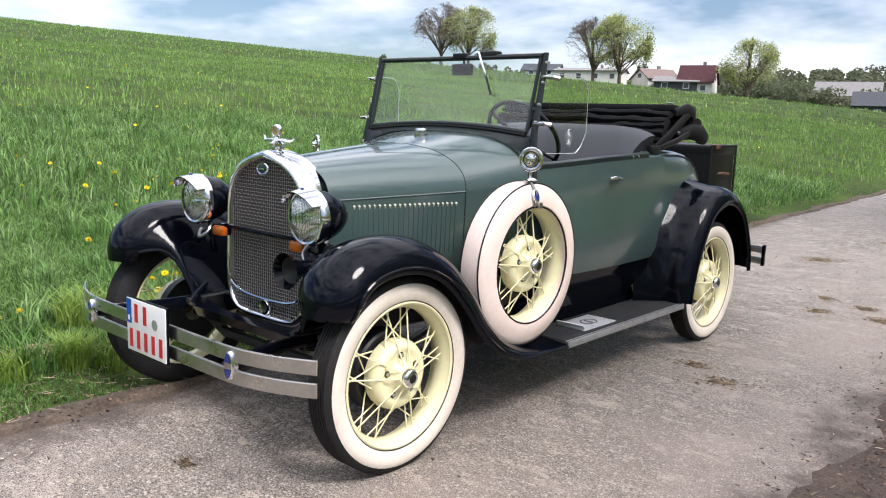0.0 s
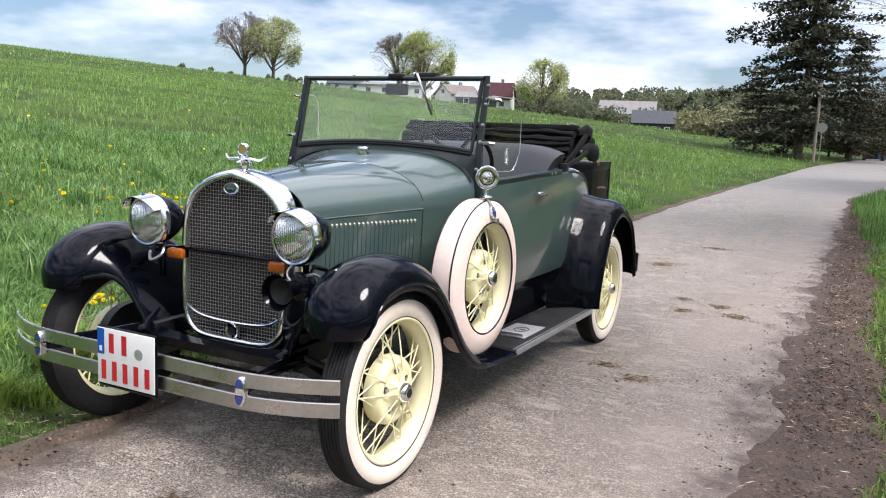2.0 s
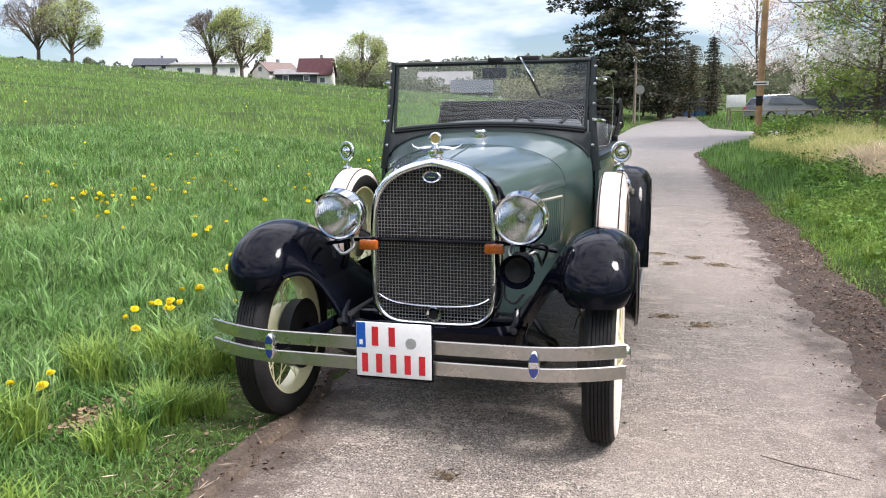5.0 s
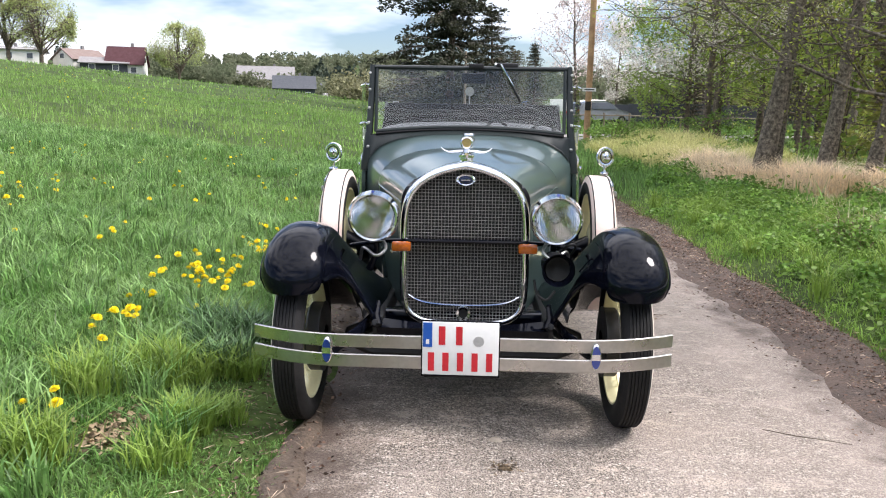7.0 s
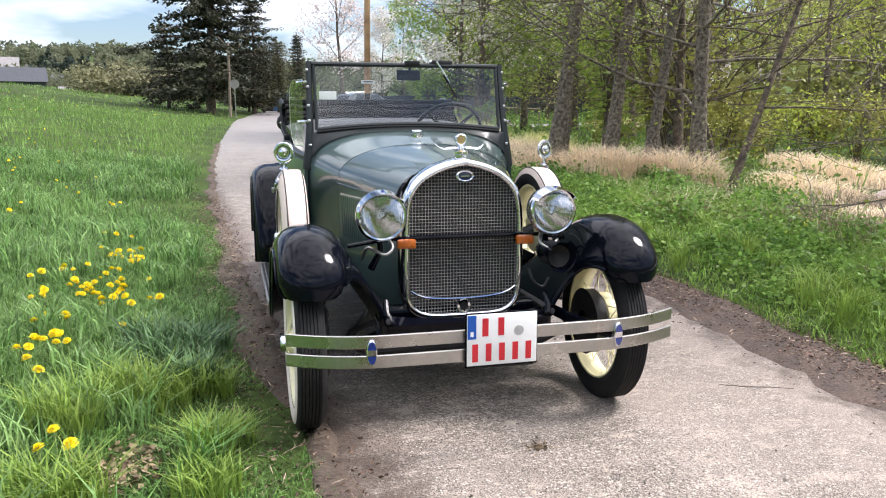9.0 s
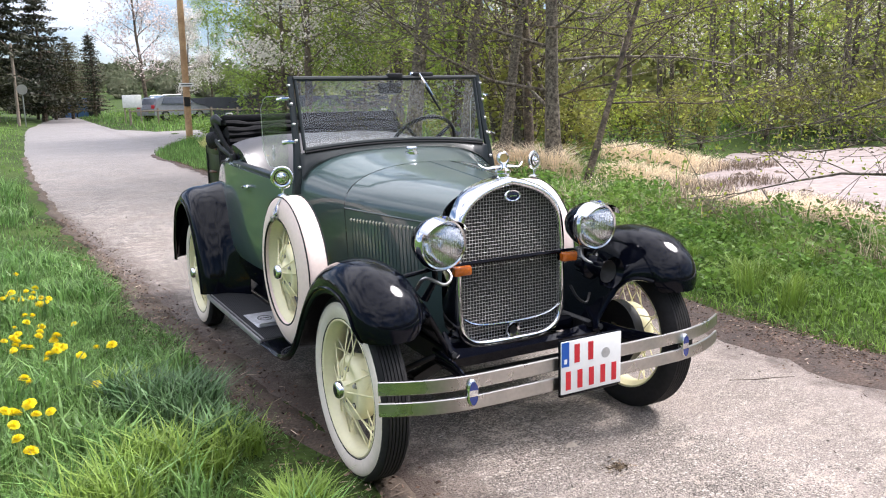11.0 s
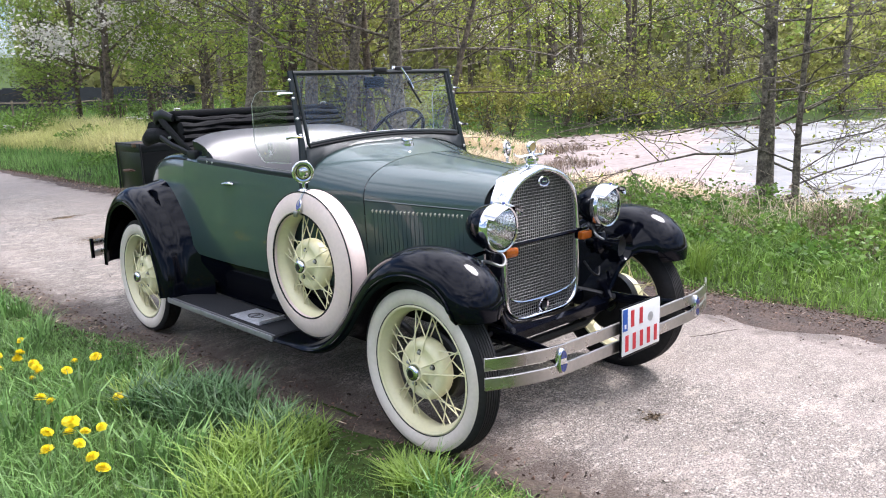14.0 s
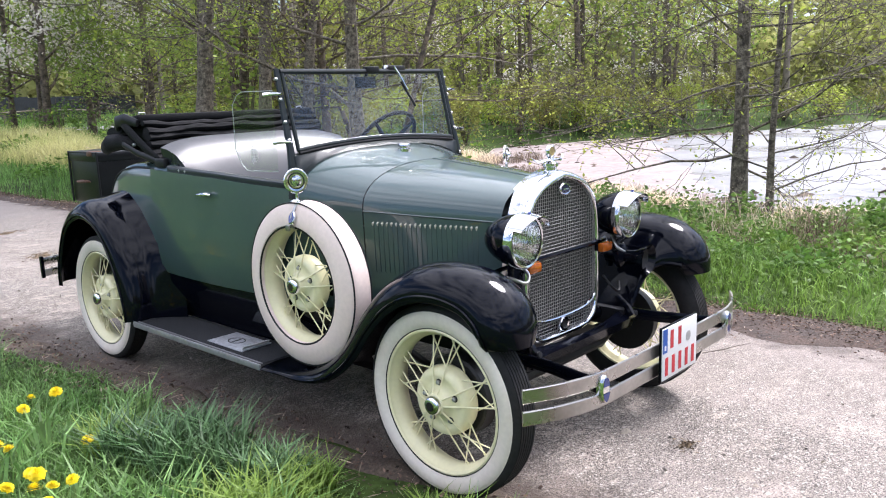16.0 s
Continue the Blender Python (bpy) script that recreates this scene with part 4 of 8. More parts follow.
ys = np.linspace(0.985, 2.14, 26)
for s in (1, -1):
    part("body_side", Shape().sheet([[(s * x, y, z) for x, z in body_side(y)] for y in ys], 0.02 * s), GREEN, car, "grey-green body side")
    sect = ((-0.008, -0.032), (-0.002, -0.029), (0.000, -0.018), (-0.003, -0.006), (-0.012, 0.0), (-0.034, 0.001), (-0.050, -0.006), (-0.055, -0.06))
    rys = np.linspace(0.985, 1.965, 22)
    rail = part("belt_rail", Shape().loft([[(s * (body_w(y) + dx * (0.4 if k == 21 else 1)), y, rail_z(y) + dz * (0.9 if k == 21 else 1)) for dx, dz in sect] for k, y in enumerate(rys)], caps=True, closed=True), GREEN_DARK, car, "black-green belt rail along the cockpit")
    rear_ys = np.linspace(1.955, 2.15, 8)
    part("body_shoulder", Shape().sheet([[(s * (x + 0.0015), y, z) for x, z in side_profile(y, rail_z(y) + 0.003)[3:]] for y in rear_ys], 0.006 * s), GREEN, car, "rounded grey-green body shoulder")
    part("pinstripe", Shape().tube([(s * (body_w(y) - 0.0035), y, rail_z(y) - 0.040) for y in rys], 0.0016, 5), PINSTRIPE_GLINT, rail)
    for y in (1.02, 1.78, 1.84):
        part("rail_screw", Shape().lathe([(0.0, 0.004), (0.006, 0.003), (0.007, 0.0)], Matrix.Translation((s * (body_w(y) - 0.001), y, rail_z(y) - 0.016)) @ rot_to((s, 0, 0)), 10), STEEL, rail)
    part("inner_panel", Shape().sheet([[(s * (body_w(y) - 0.045), y, 0.5), (s * (body_w(y) - 0.045), y, 0.8), (s * (body_w(y) - 0.048), y, rail_z(y) - 0.02)] for y in ys], 0.008 * s), LEATHER, car, "black trimmed inner door panel")
    # the door stands a little proud, with a shut line round it
    dy = np.linspace(1.075, 1.735, 14)
    door = part("door", Shape().sheet([[(s * (x + 0.003), y, z) for x, z in body_side(y)[1:]] for y in dy], 0.006 * s), GREEN, car, "grey-green door")
    for y in (1.068, 1.742):
        part("shut_line", Shape().sheet([[(s * (x + 0.0012), y + q, z) for x, z in body_side(y)[1:]] for q in (-0.003, 0.003)], 0.002 * s), PIPING, door)
    hx = body_w(1.57)
    h = part("door_handle", Shape().tube([(s * (hx + 0.034), 1.50, 1.018), (s * (hx + 0.040), 1.53, 1.020), (s * (hx + 0.036), 1.575, 1.018), (s * (hx + 0.034), 1.625, 1.012)], [0.005, 0.009, 0.010, 0.006], 10), CHROME, door, "chrome door handle")
    part("handle_stem", Shape().tube([(s * (hx - 0.002), 1.575, 1.018), (s * (hx + 0.034), 1.575, 1.018)], [0.013, 0.008], 10), CHROME, h)

# rear deck
DECK = ((2.12, 1.146), (2.40, 1.142), (2.60, 1.122), (2.75, 1.080), (2.88, 1.015), (3.00, 0.925), (3.10, 0.815), (3.17, 0.70), (3.20, 0.62))
DECK_Z = smooth_path(DECK, 30)


def deck_half(y, top):
    edge = side_profile(y, top)
    w2 = edge[-1][0]
    return edge + [(w2 * q, top + 0.02 * (1 - q * q)) for q in (0.75, 0.5, 0.25, 0.0)]


deck = Shape().loft([full(deck_half(y, z), y) for y, z in DECK_Z])
tail = full(deck_half(*DECK_Z[-1]), DECK_Z[-1][0])
deck.add(tail, [tuple(range(len(tail)))])
part("rear_deck", deck, GREEN, car, "rounded grey-green rear deck")
for s in (1, -1):
    line = [(s * (side_profile(y, z)[8][0] + 0.002), y, side_profile(y, z)[8][1] + 0.002) for y, z in DECK_Z[:24]]
    part("deck_bead", Shape().tube(line, 0.0042, 6), PIPING, car, "dark bead along the deck edge")
front_cap = full(deck_half(2.125, 1.146), 2.125)
part("seat_bulkhead", Shape().add(front_cap, [tuple(range(len(front_cap)))]), LEATHER, car, smooth=False)

# ---- radiator ----
def shell_outline(k=0.0, n=60):
    """The radiator's outline, from bottom centre up the side to the top centre, grown by k."""
    half = smooth_path([(0.0, 0.452), (0.14, 0.455), (0.205, 0.475), (0.238, 0.520), (0.247, 0.60), (0.248, 0.75), (0.246, 0.88), (0.232, 0.965), (0.200, 1.020), (0.145, 1.062), (0.075, 1.090), (0.0, 1.108)], n)
    out = []
    for i in range(n):
        d = half[min(i + 1, n - 1)] - half[max(i - 1, 0)]
        d = d / (np.linalg.norm(d) + 1e-9)
        nx, nz = d[1], -d[0]
        out.append((max(0.0, half[i][0] + nx * k), half[i][1] + nz * k))
    out[0], out[-1] = (0.0, out[0][1]), (0.0, out[-1][1])
    return out


def ring(k, y):
    h = shell_outline(k)
    return [(x, y, z) for x, z in h] + [(-x, y, z) for x, z in h[-2:0:-1]]


shell_rows = [ring(-0.004, -0.040), ring(-0.004, -0.070), ring(0.000, -0.080), ring(0.010, -0.083), ring(0.020, -0.078), ring(0.028, -0.062), ring(0.031, -0.03), ring(0.031, 0.01), ring(0.028, 0.045), ring(0.018, 0.045)]
shell = part("radiator_shell", Shape().loft(shell_rows, closed=True), CHROME, car, "bright chromed radiator shell", angle=60)
core_pts = ring(0.0, -0.035)
part("radiator_core", Shape().add(core_pts, [tuple(range(len(core_pts)))]), CORE, car, "black radiator core", smooth=False)


def half_width(z):
    h = np.array(shell_outline(0.0))
    keep = h[:, 1]
    order = np.argsort(keep)
    return float(np.interp(z, keep[order], h[order, 0]))


mesh = Shape()
zs = np.arange(0.462, 1.104, 0.0142)
xs = np.arange(-0.2415, 0.2416, 0.0142)
for i, z in enumerate(zs):
    hw = half_width(z)
    if hw > 0.01:
        n = max(3, int(hw * 2 / 0.0071))
        mesh.tube([(x, -0.060 + 0.0013 * math.cos(math.pi * x / 0.0142 + math.pi * i), z) for x in np.linspace(-hw, hw, n)], 0.00122, 4, False)
part("wire_grille", mesh, WIRE, shell, "woven nickel wire stone guard")
mesh2 = Shape()
for i, x in enumerate(xs):
    col = [z for z in np.arange(0.456, 1.106, 0.0071) if half_width(z) > abs(x)]
    if len(col) > 2:
        mesh2.tube([(x, -0.060 - 0.0013 * math.cos(math.pi * (z - 0.462) / 0.0142 + math.pi * i), z) for z in col], 0.00122, 4, False)
part("wire_grille", mesh2, WIRE, shell)
part("grille_rod", Shape().tube([(-0.246, -0.072, 0.800), (0.246, -0.072, 0.800)], 0.006, 8), DARK, shell)
part("grille_bead", Shape().tube([(x, -0.072, 0.535 - 0.015 * (1 - (x / 0.24) ** 2) + 0.03 * abs(x / 0.24) ** 6) for x in np.linspace(-0.238, 0.238, 25)], 0.0065, 8), CHROME, shell, "curved metal grille bead")
crank = part("crank_hole", Shape().lathe([(0.020, 0.0), (0.020, 0.012), (0.030, 0.014), (0.034, 0.006), (0.034, 0.0)], Matrix.Translation((0, -0.066, 0.485)) @ rot_to((0, -1, 0)), 28), CHROME, shell, "chrome starting-crank ring")
part("crank_plug", Shape().lathe([(0.0, 0.006), (0.020, 0.006)], Matrix.Translation((0, -0.066, 0.485)) @ rot_to((0, -1, 0)), 20), DARK, crank)
em = Matrix.Translation((0, -0.080, 1.060)) @ rot_to((0, -1, 0.1)) @ Matrix.Diagonal((1.0, 0.62, 1, 1))
badge = part("badge", Shape().lathe([(0.030, 0.005), (0.036, 0.006), (0.040, 0.003), (0.040, -0.006)], em, 36), CHROME, shell, "oval radiator badge")
part("badge_enamel", Shape().lathe([(0.0, 0.005), (0.030, 0.0045)], em, 36), BADGE_BLUE, badge, "dark blue enamel oval")
part("badge_script", Shape().box((0, -0.0865, 1.060), (0.036, 0.001, 0.005)), CHROME, badge, smooth=False)
# winged temperature gauge on the radiator cap
neck = part("radiator_cap", Shape().lathe([(0.036, -0.012), (0.038, 0.0), (0.030, 0.006), (0.026, 0.010), (0.026, 0.020), (0.032, 0.023), (0.033, 0.034), (0.026, 0.038), (0.016, 0.044), (0.012, 0.058), (0.0, 0.060)], pose(0, -0.012, 1.128), 28), CHROME, car, "chrome winged radiator cap with a temperature gauge")
gm = Matrix.Translation((0, -0.012, 1.212)) @ rot_to((0, -1, 0)) @ Matrix.Scale(0.86, 4)
part("gauge_rim", Shape().lathe([(0.022, 0.010), (0.026, 0.012), (0.031, 0.008), (0.032, 0.0), (0.031, -0.008), (0.026, -0.012), (0.022, -0.010), (0.022, 0.010)], gm, 28), CHROME, neck)
part("gauge_face", Shape().lathe([(0.0, 0.006), (0.0222, 0.006), (0.0222, -0.006), (0.0, -0.006)], gm, 24), material("gauge_face", (0.55, 0.42, 0.18), 0.3, 0.5), neck, "brassy gauge face")
for s in (1, -1):
    wing = Shape().tube([(s * 0.015, -0.012, 1.178), (s * 0.045, -0.010, 1.176), (s * 0.075, -0.006, 1.172), (s * 0.096, 0.0, 1.180), (s * 0.108, 0.006, 1.192)], [0.011, 0.012, 0.009, 0.005, 0.002], 10, flat=(1.2, 0.55))
    part("wing", wing, CHROME, neck, "chrome wing")

# ---- lamps and horn ----
for s in (1, -1):
    c = Vector((s * 0.378, -0.150, 0.908))
    lm = Matrix.Translation(c) @ rot_to((0, -1, 0))
    hl = part("headlight", Shape().lathe([(0.104, -0.006), (0.102, -0.03), (0.094, -0.07), (0.078, -0.11), (0.054, -0.145), (0.028, -0.165), (0.0, -0.172)], lm, 40), BLACK, car, "black headlight with a chrome rim and fluted lens")
    part("rim", Shape().lathe([(0.092, 0.018), (0.099, 0.020), (0.106, 0.014), (0.109, 0.002), (0.108, -0.014), (0.103, -0.016)], lm, 48), CHROME, hl, "chrome headlight rim")
    rows = []
    for z in np.linspace(-0.097, 0.097, 25):
        w = math.sqrt(max(0.0, 0.097 ** 2 - z * z))
        row = []
        for k in np.linspace(-1, 1, 97):
            x = w * k
            rib = 0.0014 * math.cos(2 * math.pi * x / 0.0095) * (1 if z < 0.045 else 0.25)
            row.append(lm @ Vector((x, z, 0.022 - 0.010 * (x * x + z * z) / 0.0094 + rib)))
        rows.append(row)
    part("lens", Shape().sheet(rows, 0.003), LENS, hl, "fluted glass lens", angle=80)
    part("reflector", Shape().lathe([(0.098, 0.004), (0.085, -0.03), (0.06, -0.07), (0.03, -0.10), (0.0, -0.11)], lm, 40), CHROME, hl, "silvered reflector")
    part("bulb", Shape().lathe([(0.0, -0.03), (0.008, -0.034), (0.012, -0.045), (0.010, -0.06), (0.006, -0.09)], lm, 14), LENS, hl)
    visor = [[lm @ Vector((math.sin(q) * (0.107 - 0.004 * t), math.cos(q) * (0.107 - 0.010 * t) * 1.0, 0.004 + 0.078 * t * math.cos(q * 0.8))) for q in np.linspace(-1.05, 1.05, 21)] for t in np.linspace(0, 1, 6)]
    # local y of the lamp points up or down with the turn; keep the visor above
    if visor[0][10].z < c.z:
        visor = [[c + Vector((p.x - c.x, p.y - c.y, c.z - p.z)) for p in row] for row in visor]
    part("visor", Shape().sheet(visor, 0.002), CHROME, hl, "chrome headlight visor")
    part("lamp_jewel", Shape().lathe([(0.0, 0.010), (0.006, 0.008), (0.008, 0.0)], Matrix.Translation(c + Vector((0, -0.026, 0.104))) @ rot_to((0, -1, 0.3)), 12), BLUE, hl)
    part("lamp_post", Shape().tube([c + Vector((0, 0.06, -0.085)), c + Vector((-s * 0.005, 0.07, -0.16)), c + Vector((s * 0.03, 0.10, -0.24))], [0.014, 0.012, 0.016], 10), BLACK, hl)
    part("lamp_cable", Shape().tube(smooth_path([c + Vector((-s * 0.02, 0.06, -0.09)), c + Vector((-s * 0.05, 0.02, -0.135)), c + Vector((-s * 0.01, 0.0, -0.165)), c + Vector((s * 0.05, 0.05, -0.14)), c + Vector((s * 0.07, 0.10, -0.20))], 16).tolist(), 0.007, 8), STEEL, hl, "flexible steel conduit")
    sig = part("turn_signal", Shape().box((s * 0.266, -0.112, 0.779), (0.082, 0.030, 0.042), 0.010), AMBER, car, "amber turn signal lamp")
    part("signal_base", Shape().box((s * 0.266, -0.088, 0.779), (0.074, 0.022, 0.036), 0.006), BLACK, sig)
part("lamp_bar", Shape().tube([(-0.50, 0.0, 0.760), (-0.36, -0.05, 0.79), (-0.25, -0.088, 0.80), (0.25, -0.088, 0.80), (0.36, -0.05, 0.79), (0.50, 0.0, 0.760)], 0.009, 8), BLACK, car, "black lamp tie bar")
horn = part("horn", Shape().lathe([(0.076, 0.0), (0.078, 0.004), (0.074, -0.002), (0.060, -0.03), (0.045, -0.055), (0.036, -0.09), (0.034, -0.12), (0.046, -0.125), (0.062, -0.135), (0.064, -0.15), (0.062, -0.165), (0.046, -0.172), (0.040, -0.23), (0.0, -0.236)], Matrix.Translation((0.382, -0.258, 0.718)) @ rot_to((0.05, -1, -0.03)) @ Matrix.Scale(0.86, 4), 36), BLACK, car, "black trumpet horn")
part("horn_throat", Shape().lathe([(0.058, -0.028), (0.03, -0.07), (0.0, -0.08)], Matrix.Translation((0.382, -0.258, 0.718)) @ rot_to((0.05, -1, -0.03)) @ Matrix.Scale(0.86, 4), 24), CORE, horn)
part("horn_bracket", Shape().tube([(0.384, -0.10, 0.72), (0.37, -0.06, 0.76), (0.37, -0.04, 0.80)], 0.010, 8), STEEL, horn)
part("horn_cable", Shape().tube(smooth_path([(0.44, 0.02, 0.70), (0.47, -0.06, 0.78), (0.44, -0.11, 0.80), (0.40, -0.10, 0.76)], 12).tolist(), 0.006, 8), PIPING, horn)
part("horn_cable", Shape().tube(smooth_path([(0.30, -0.08, 0.64), (0.31, -0.12, 0.59), (0.35, -0.13, 0.565), (0.385, -0.11, 0.60)], 12).tolist(), 0.006, 8), PIPING, horn)

# ---- bumpers and number plate ----
def bar(path, h, t):
    """A flat spring bar standing on edge along path [(x, y, z)]."""
    rows = []
    n = len(path)
    for i in range(n):
        p = Vector(path[i])
        d = Vector(path[min(i + 1, n - 1)]) - Vector(path[max(i - 1, 0)])
        a = Vector((d.y, -d.x, 0)).normalized()
        rows.append([p + a * q * t + Vector((0, 0, w * h)) for q, w in ((0.5, -0.44), (0.5, 0.44), (0.3, 0.5), (-0.3, 0.5), (-0.5, 0.44), (-0.5, -0.44), (-0.3, -0.5), (0.3, -0.5))])
    return Shape().loft(rows, closed=True, caps=True)


def front_bar_y(x):
    q = abs(x) / 0.8
    return -0.580 + 0.012 * q ** 2 + 0.103 * max(0, (q - 0.55) / 0.45) ** 2


bumper = part("front_bumper", bar([(x, front_bar_y(x) + 0.012, 0.4945) for x in np.linspace(-0.80, 0.80, 41)], 0.050, 0.010), NICKEL, car, "double-bar nickel front bumper with blue medallions", angle=18)
part("lower_bar", bar([(x, front_bar_y(x) + 0.012, 0.4185) for x in np.linspace(-0.80, 0.80, 41)], 0.050, 0.010), NICKEL, bumper, angle=18)
for s in (1, -1):
    ye = front_bar_y(0.8)
    part("bumper_arm", bar([(s * 0.40, -0.10, 0.455), (s * 0.42, -0.30, 0.455), (s * 0.47, -0.50, 0.456), (s * 0.50, -0.56, 0.456)], 0.05, 0.010), BLACK, bumper)
    mm = Matrix.Translation((s * 0.498, front_bar_y(0.498) - 0.002, 0.457)) @ rot_to((s * 0.12, -1, 0))
    up = 1 if (mm.to_3x3() @ Vector((0, 1, 0))).z > 0 else -1

    def oval(q, r):
        return mm @ Vector((0.40 * r * math.cos(q), r * math.sin(q), 0))

    rows = [[oval(q, r) + Vector((0, -h, 0)) for q in np.linspace(0, 2 * math.pi, 41)[:-1]] for r, h in ((0.050, -0.02), (0.050, 0.0), (0.046, 0.004), (0.040, 0.0055))]
    med = Shape().loft(rows, closed=True)
    med.add(rows[-1], [tuple(range(40))])
    med = part("medallion", med, CHROME, bumper, "tall oval medallion in blue enamel and chrome")
    for q in (1, -1):
        lo, hi = math.radians(16), math.radians(164)
        pts = [oval(t if q > 0 else t + math.pi, 0.043) + Vector((0, -0.0075, 0)) for t in np.linspace(lo, hi, 18)]
        part("enamel", Shape().add(pts, [tuple(range(18))]), BLUE, med, smooth=False)
plate = part("number_plate", Shape().box((0.0, -0.5980, 0.483), (0.28, 0.004, 0.20), 0.0015), PLATE, bumper, "white number plate with red characters and a blue band")
part("plate_holder", Shape().box((0.0, -0.5910, 0.481), (0.29, 0.008, 0.214), 0.003), BLACK, plate)
part("plate_hanger", Shape().box((0.0, -0.5830, 0.375), (0.27, 0.012, 0.018), 0.004), DARK, plate)
part("blue_band", Shape().box((-0.121, -0.6008, 0.534), (0.034, 0.001, 0.092)), EU_BLUE, plate, smooth=False)
part("band_mark", Shape().box((-0.121, -0.6018, 0.508), (0.012, 0.001, 0.018)), PLATE, plate, smooth=False)
for x in (-0.068, -0.005):
    part("character_bar", Shape().box((x, -0.6008, 0.532), (0.024, 0.001, 0.070)), RED, plate, smooth=False)
for k in range(5):
    part("character_bar", Shape().box((-0.108 + 0.0535 * k, -0.6008, 0.433), (0.023, 0.001, 0.070)), RED, plate, smooth=False)
part("seal", Shape().lathe([(0.0, 0.001), (0.020, 0.001), (0.020, 0.0)], Matrix.Translation((0.066, -0.6002, 0.512)) @ rot_to((0, -1, 0)), 24), SILVER_PRINT, plate, "round grey seal")
rb = part("rear_bumper", bar([(x, 3.86 - 0.10 * (x / 0.6) ** 2, 0.430) for x in np.linspace(-0.66, 0.66, 21)], 0.05, 0.010), NICKEL, car, "double-bar rear bumper")
part("lower_bar", bar([(x, 3.86 - 0.10 * (x / 0.6) ** 2, 0.350) for x in np.linspace(-0.66, 0.66, 21)], 0.05, 0.010), NICKEL, rb)
for s in (1, -1):
    part("bumper_arm", bar([(s * 0.36, 3.10, 0.42), (s * 0.40, 3.40, 0.40), (s * 0.45, 3.80, 0.39)], 0.05, 0.012), BLACK, rb)
    part("end_clamp", Shape().box((s * 0.665, 3.748, 0.39), (0.022, 0.03, 0.15), 0.004), BLACK, rb)
    tl = part("tail_light", Shape().lathe([(0.0, 0.02), (0.03, 0.018), (0.038, 0.008), (0.040, -0.01), (0.03, -0.05), (0.0, -0.06)], Matrix.Translation((s * 0.62, 3.24, 0.60)) @ rot_to((0, 1, 0)), 20), BLACK, car, "small round tail light")

# ---- luggage trunk on its rack ----
trunk = part("luggage_trunk", Shape().box((0, 3.52, 0.985), (0.80, 0.42, 0.34), 0.018), material("trunk_cloth", (0.006, 0.006, 0.006), 0.35, vary=0.25, bump=0.06, specular=0.4), car, "black luggage trunk with leather straps")
part("trunk_lid", Shape().box((0, 3.52, 1.130), (0.812, 0.432, 0.07), 0.016), trunk.data.materials[0], trunk)
part("lid_strap", Shape().box((0.0, 3.52, 1.150), (0.045, 0.44, 0.040), 0.004), BROWN, trunk)
for s in (1, -1):
    part("corner_cap", Shape().box((s * 0.375, 3.40, 1.152), (0.08, 0.07, 0.034), 0.008), BROWN, trunk)
    part("carry_handle", Shape().tube([(s * 0.402, 3.44, 0.965), (s * 0.424, 3.46, 0.970), (s * 0.428, 3.52, 0.966), (s * 0.424, 3.58, 0.962), (s * 0.402, 3.60, 0.957)], [0.006, 0.010, 0.012, 0.010, 0.006], 8), BROWN, trunk, "brown leather carrying handle")
    part("edge_binding", Shape().tube([(s * 0.402, 3.308, 0.82), (s * 0.402, 3.308, 1.16), (s * 0.402, 3.735, 1.16), (s * 0.402, 3.735, 0.82)], 0.008, 6), PIPING, trunk)
    part("rack_rail", Shape().tube([(s * 0.34, 3.10, 0.74), (s * 0.34, 3.30, 0.79), (s * 0.34, 3.74, 0.80)], 0.012, 8), BLACK, car)
part("rack_bar", Shape().box((0, 3.52, 0.803), (0.74, 0.38, 0.018), 0.004), BLACK, car, "black luggage rack")

# ---- windscreen ----
def ws_point(x, z):
    t = (z - 1.235) / 0.35
    return Vector((x, 1.000 + 0.085 * t, z))


def ws_low(x):
    return 1.232 + 0.030 * (1 - (x / 0.52) ** 2)


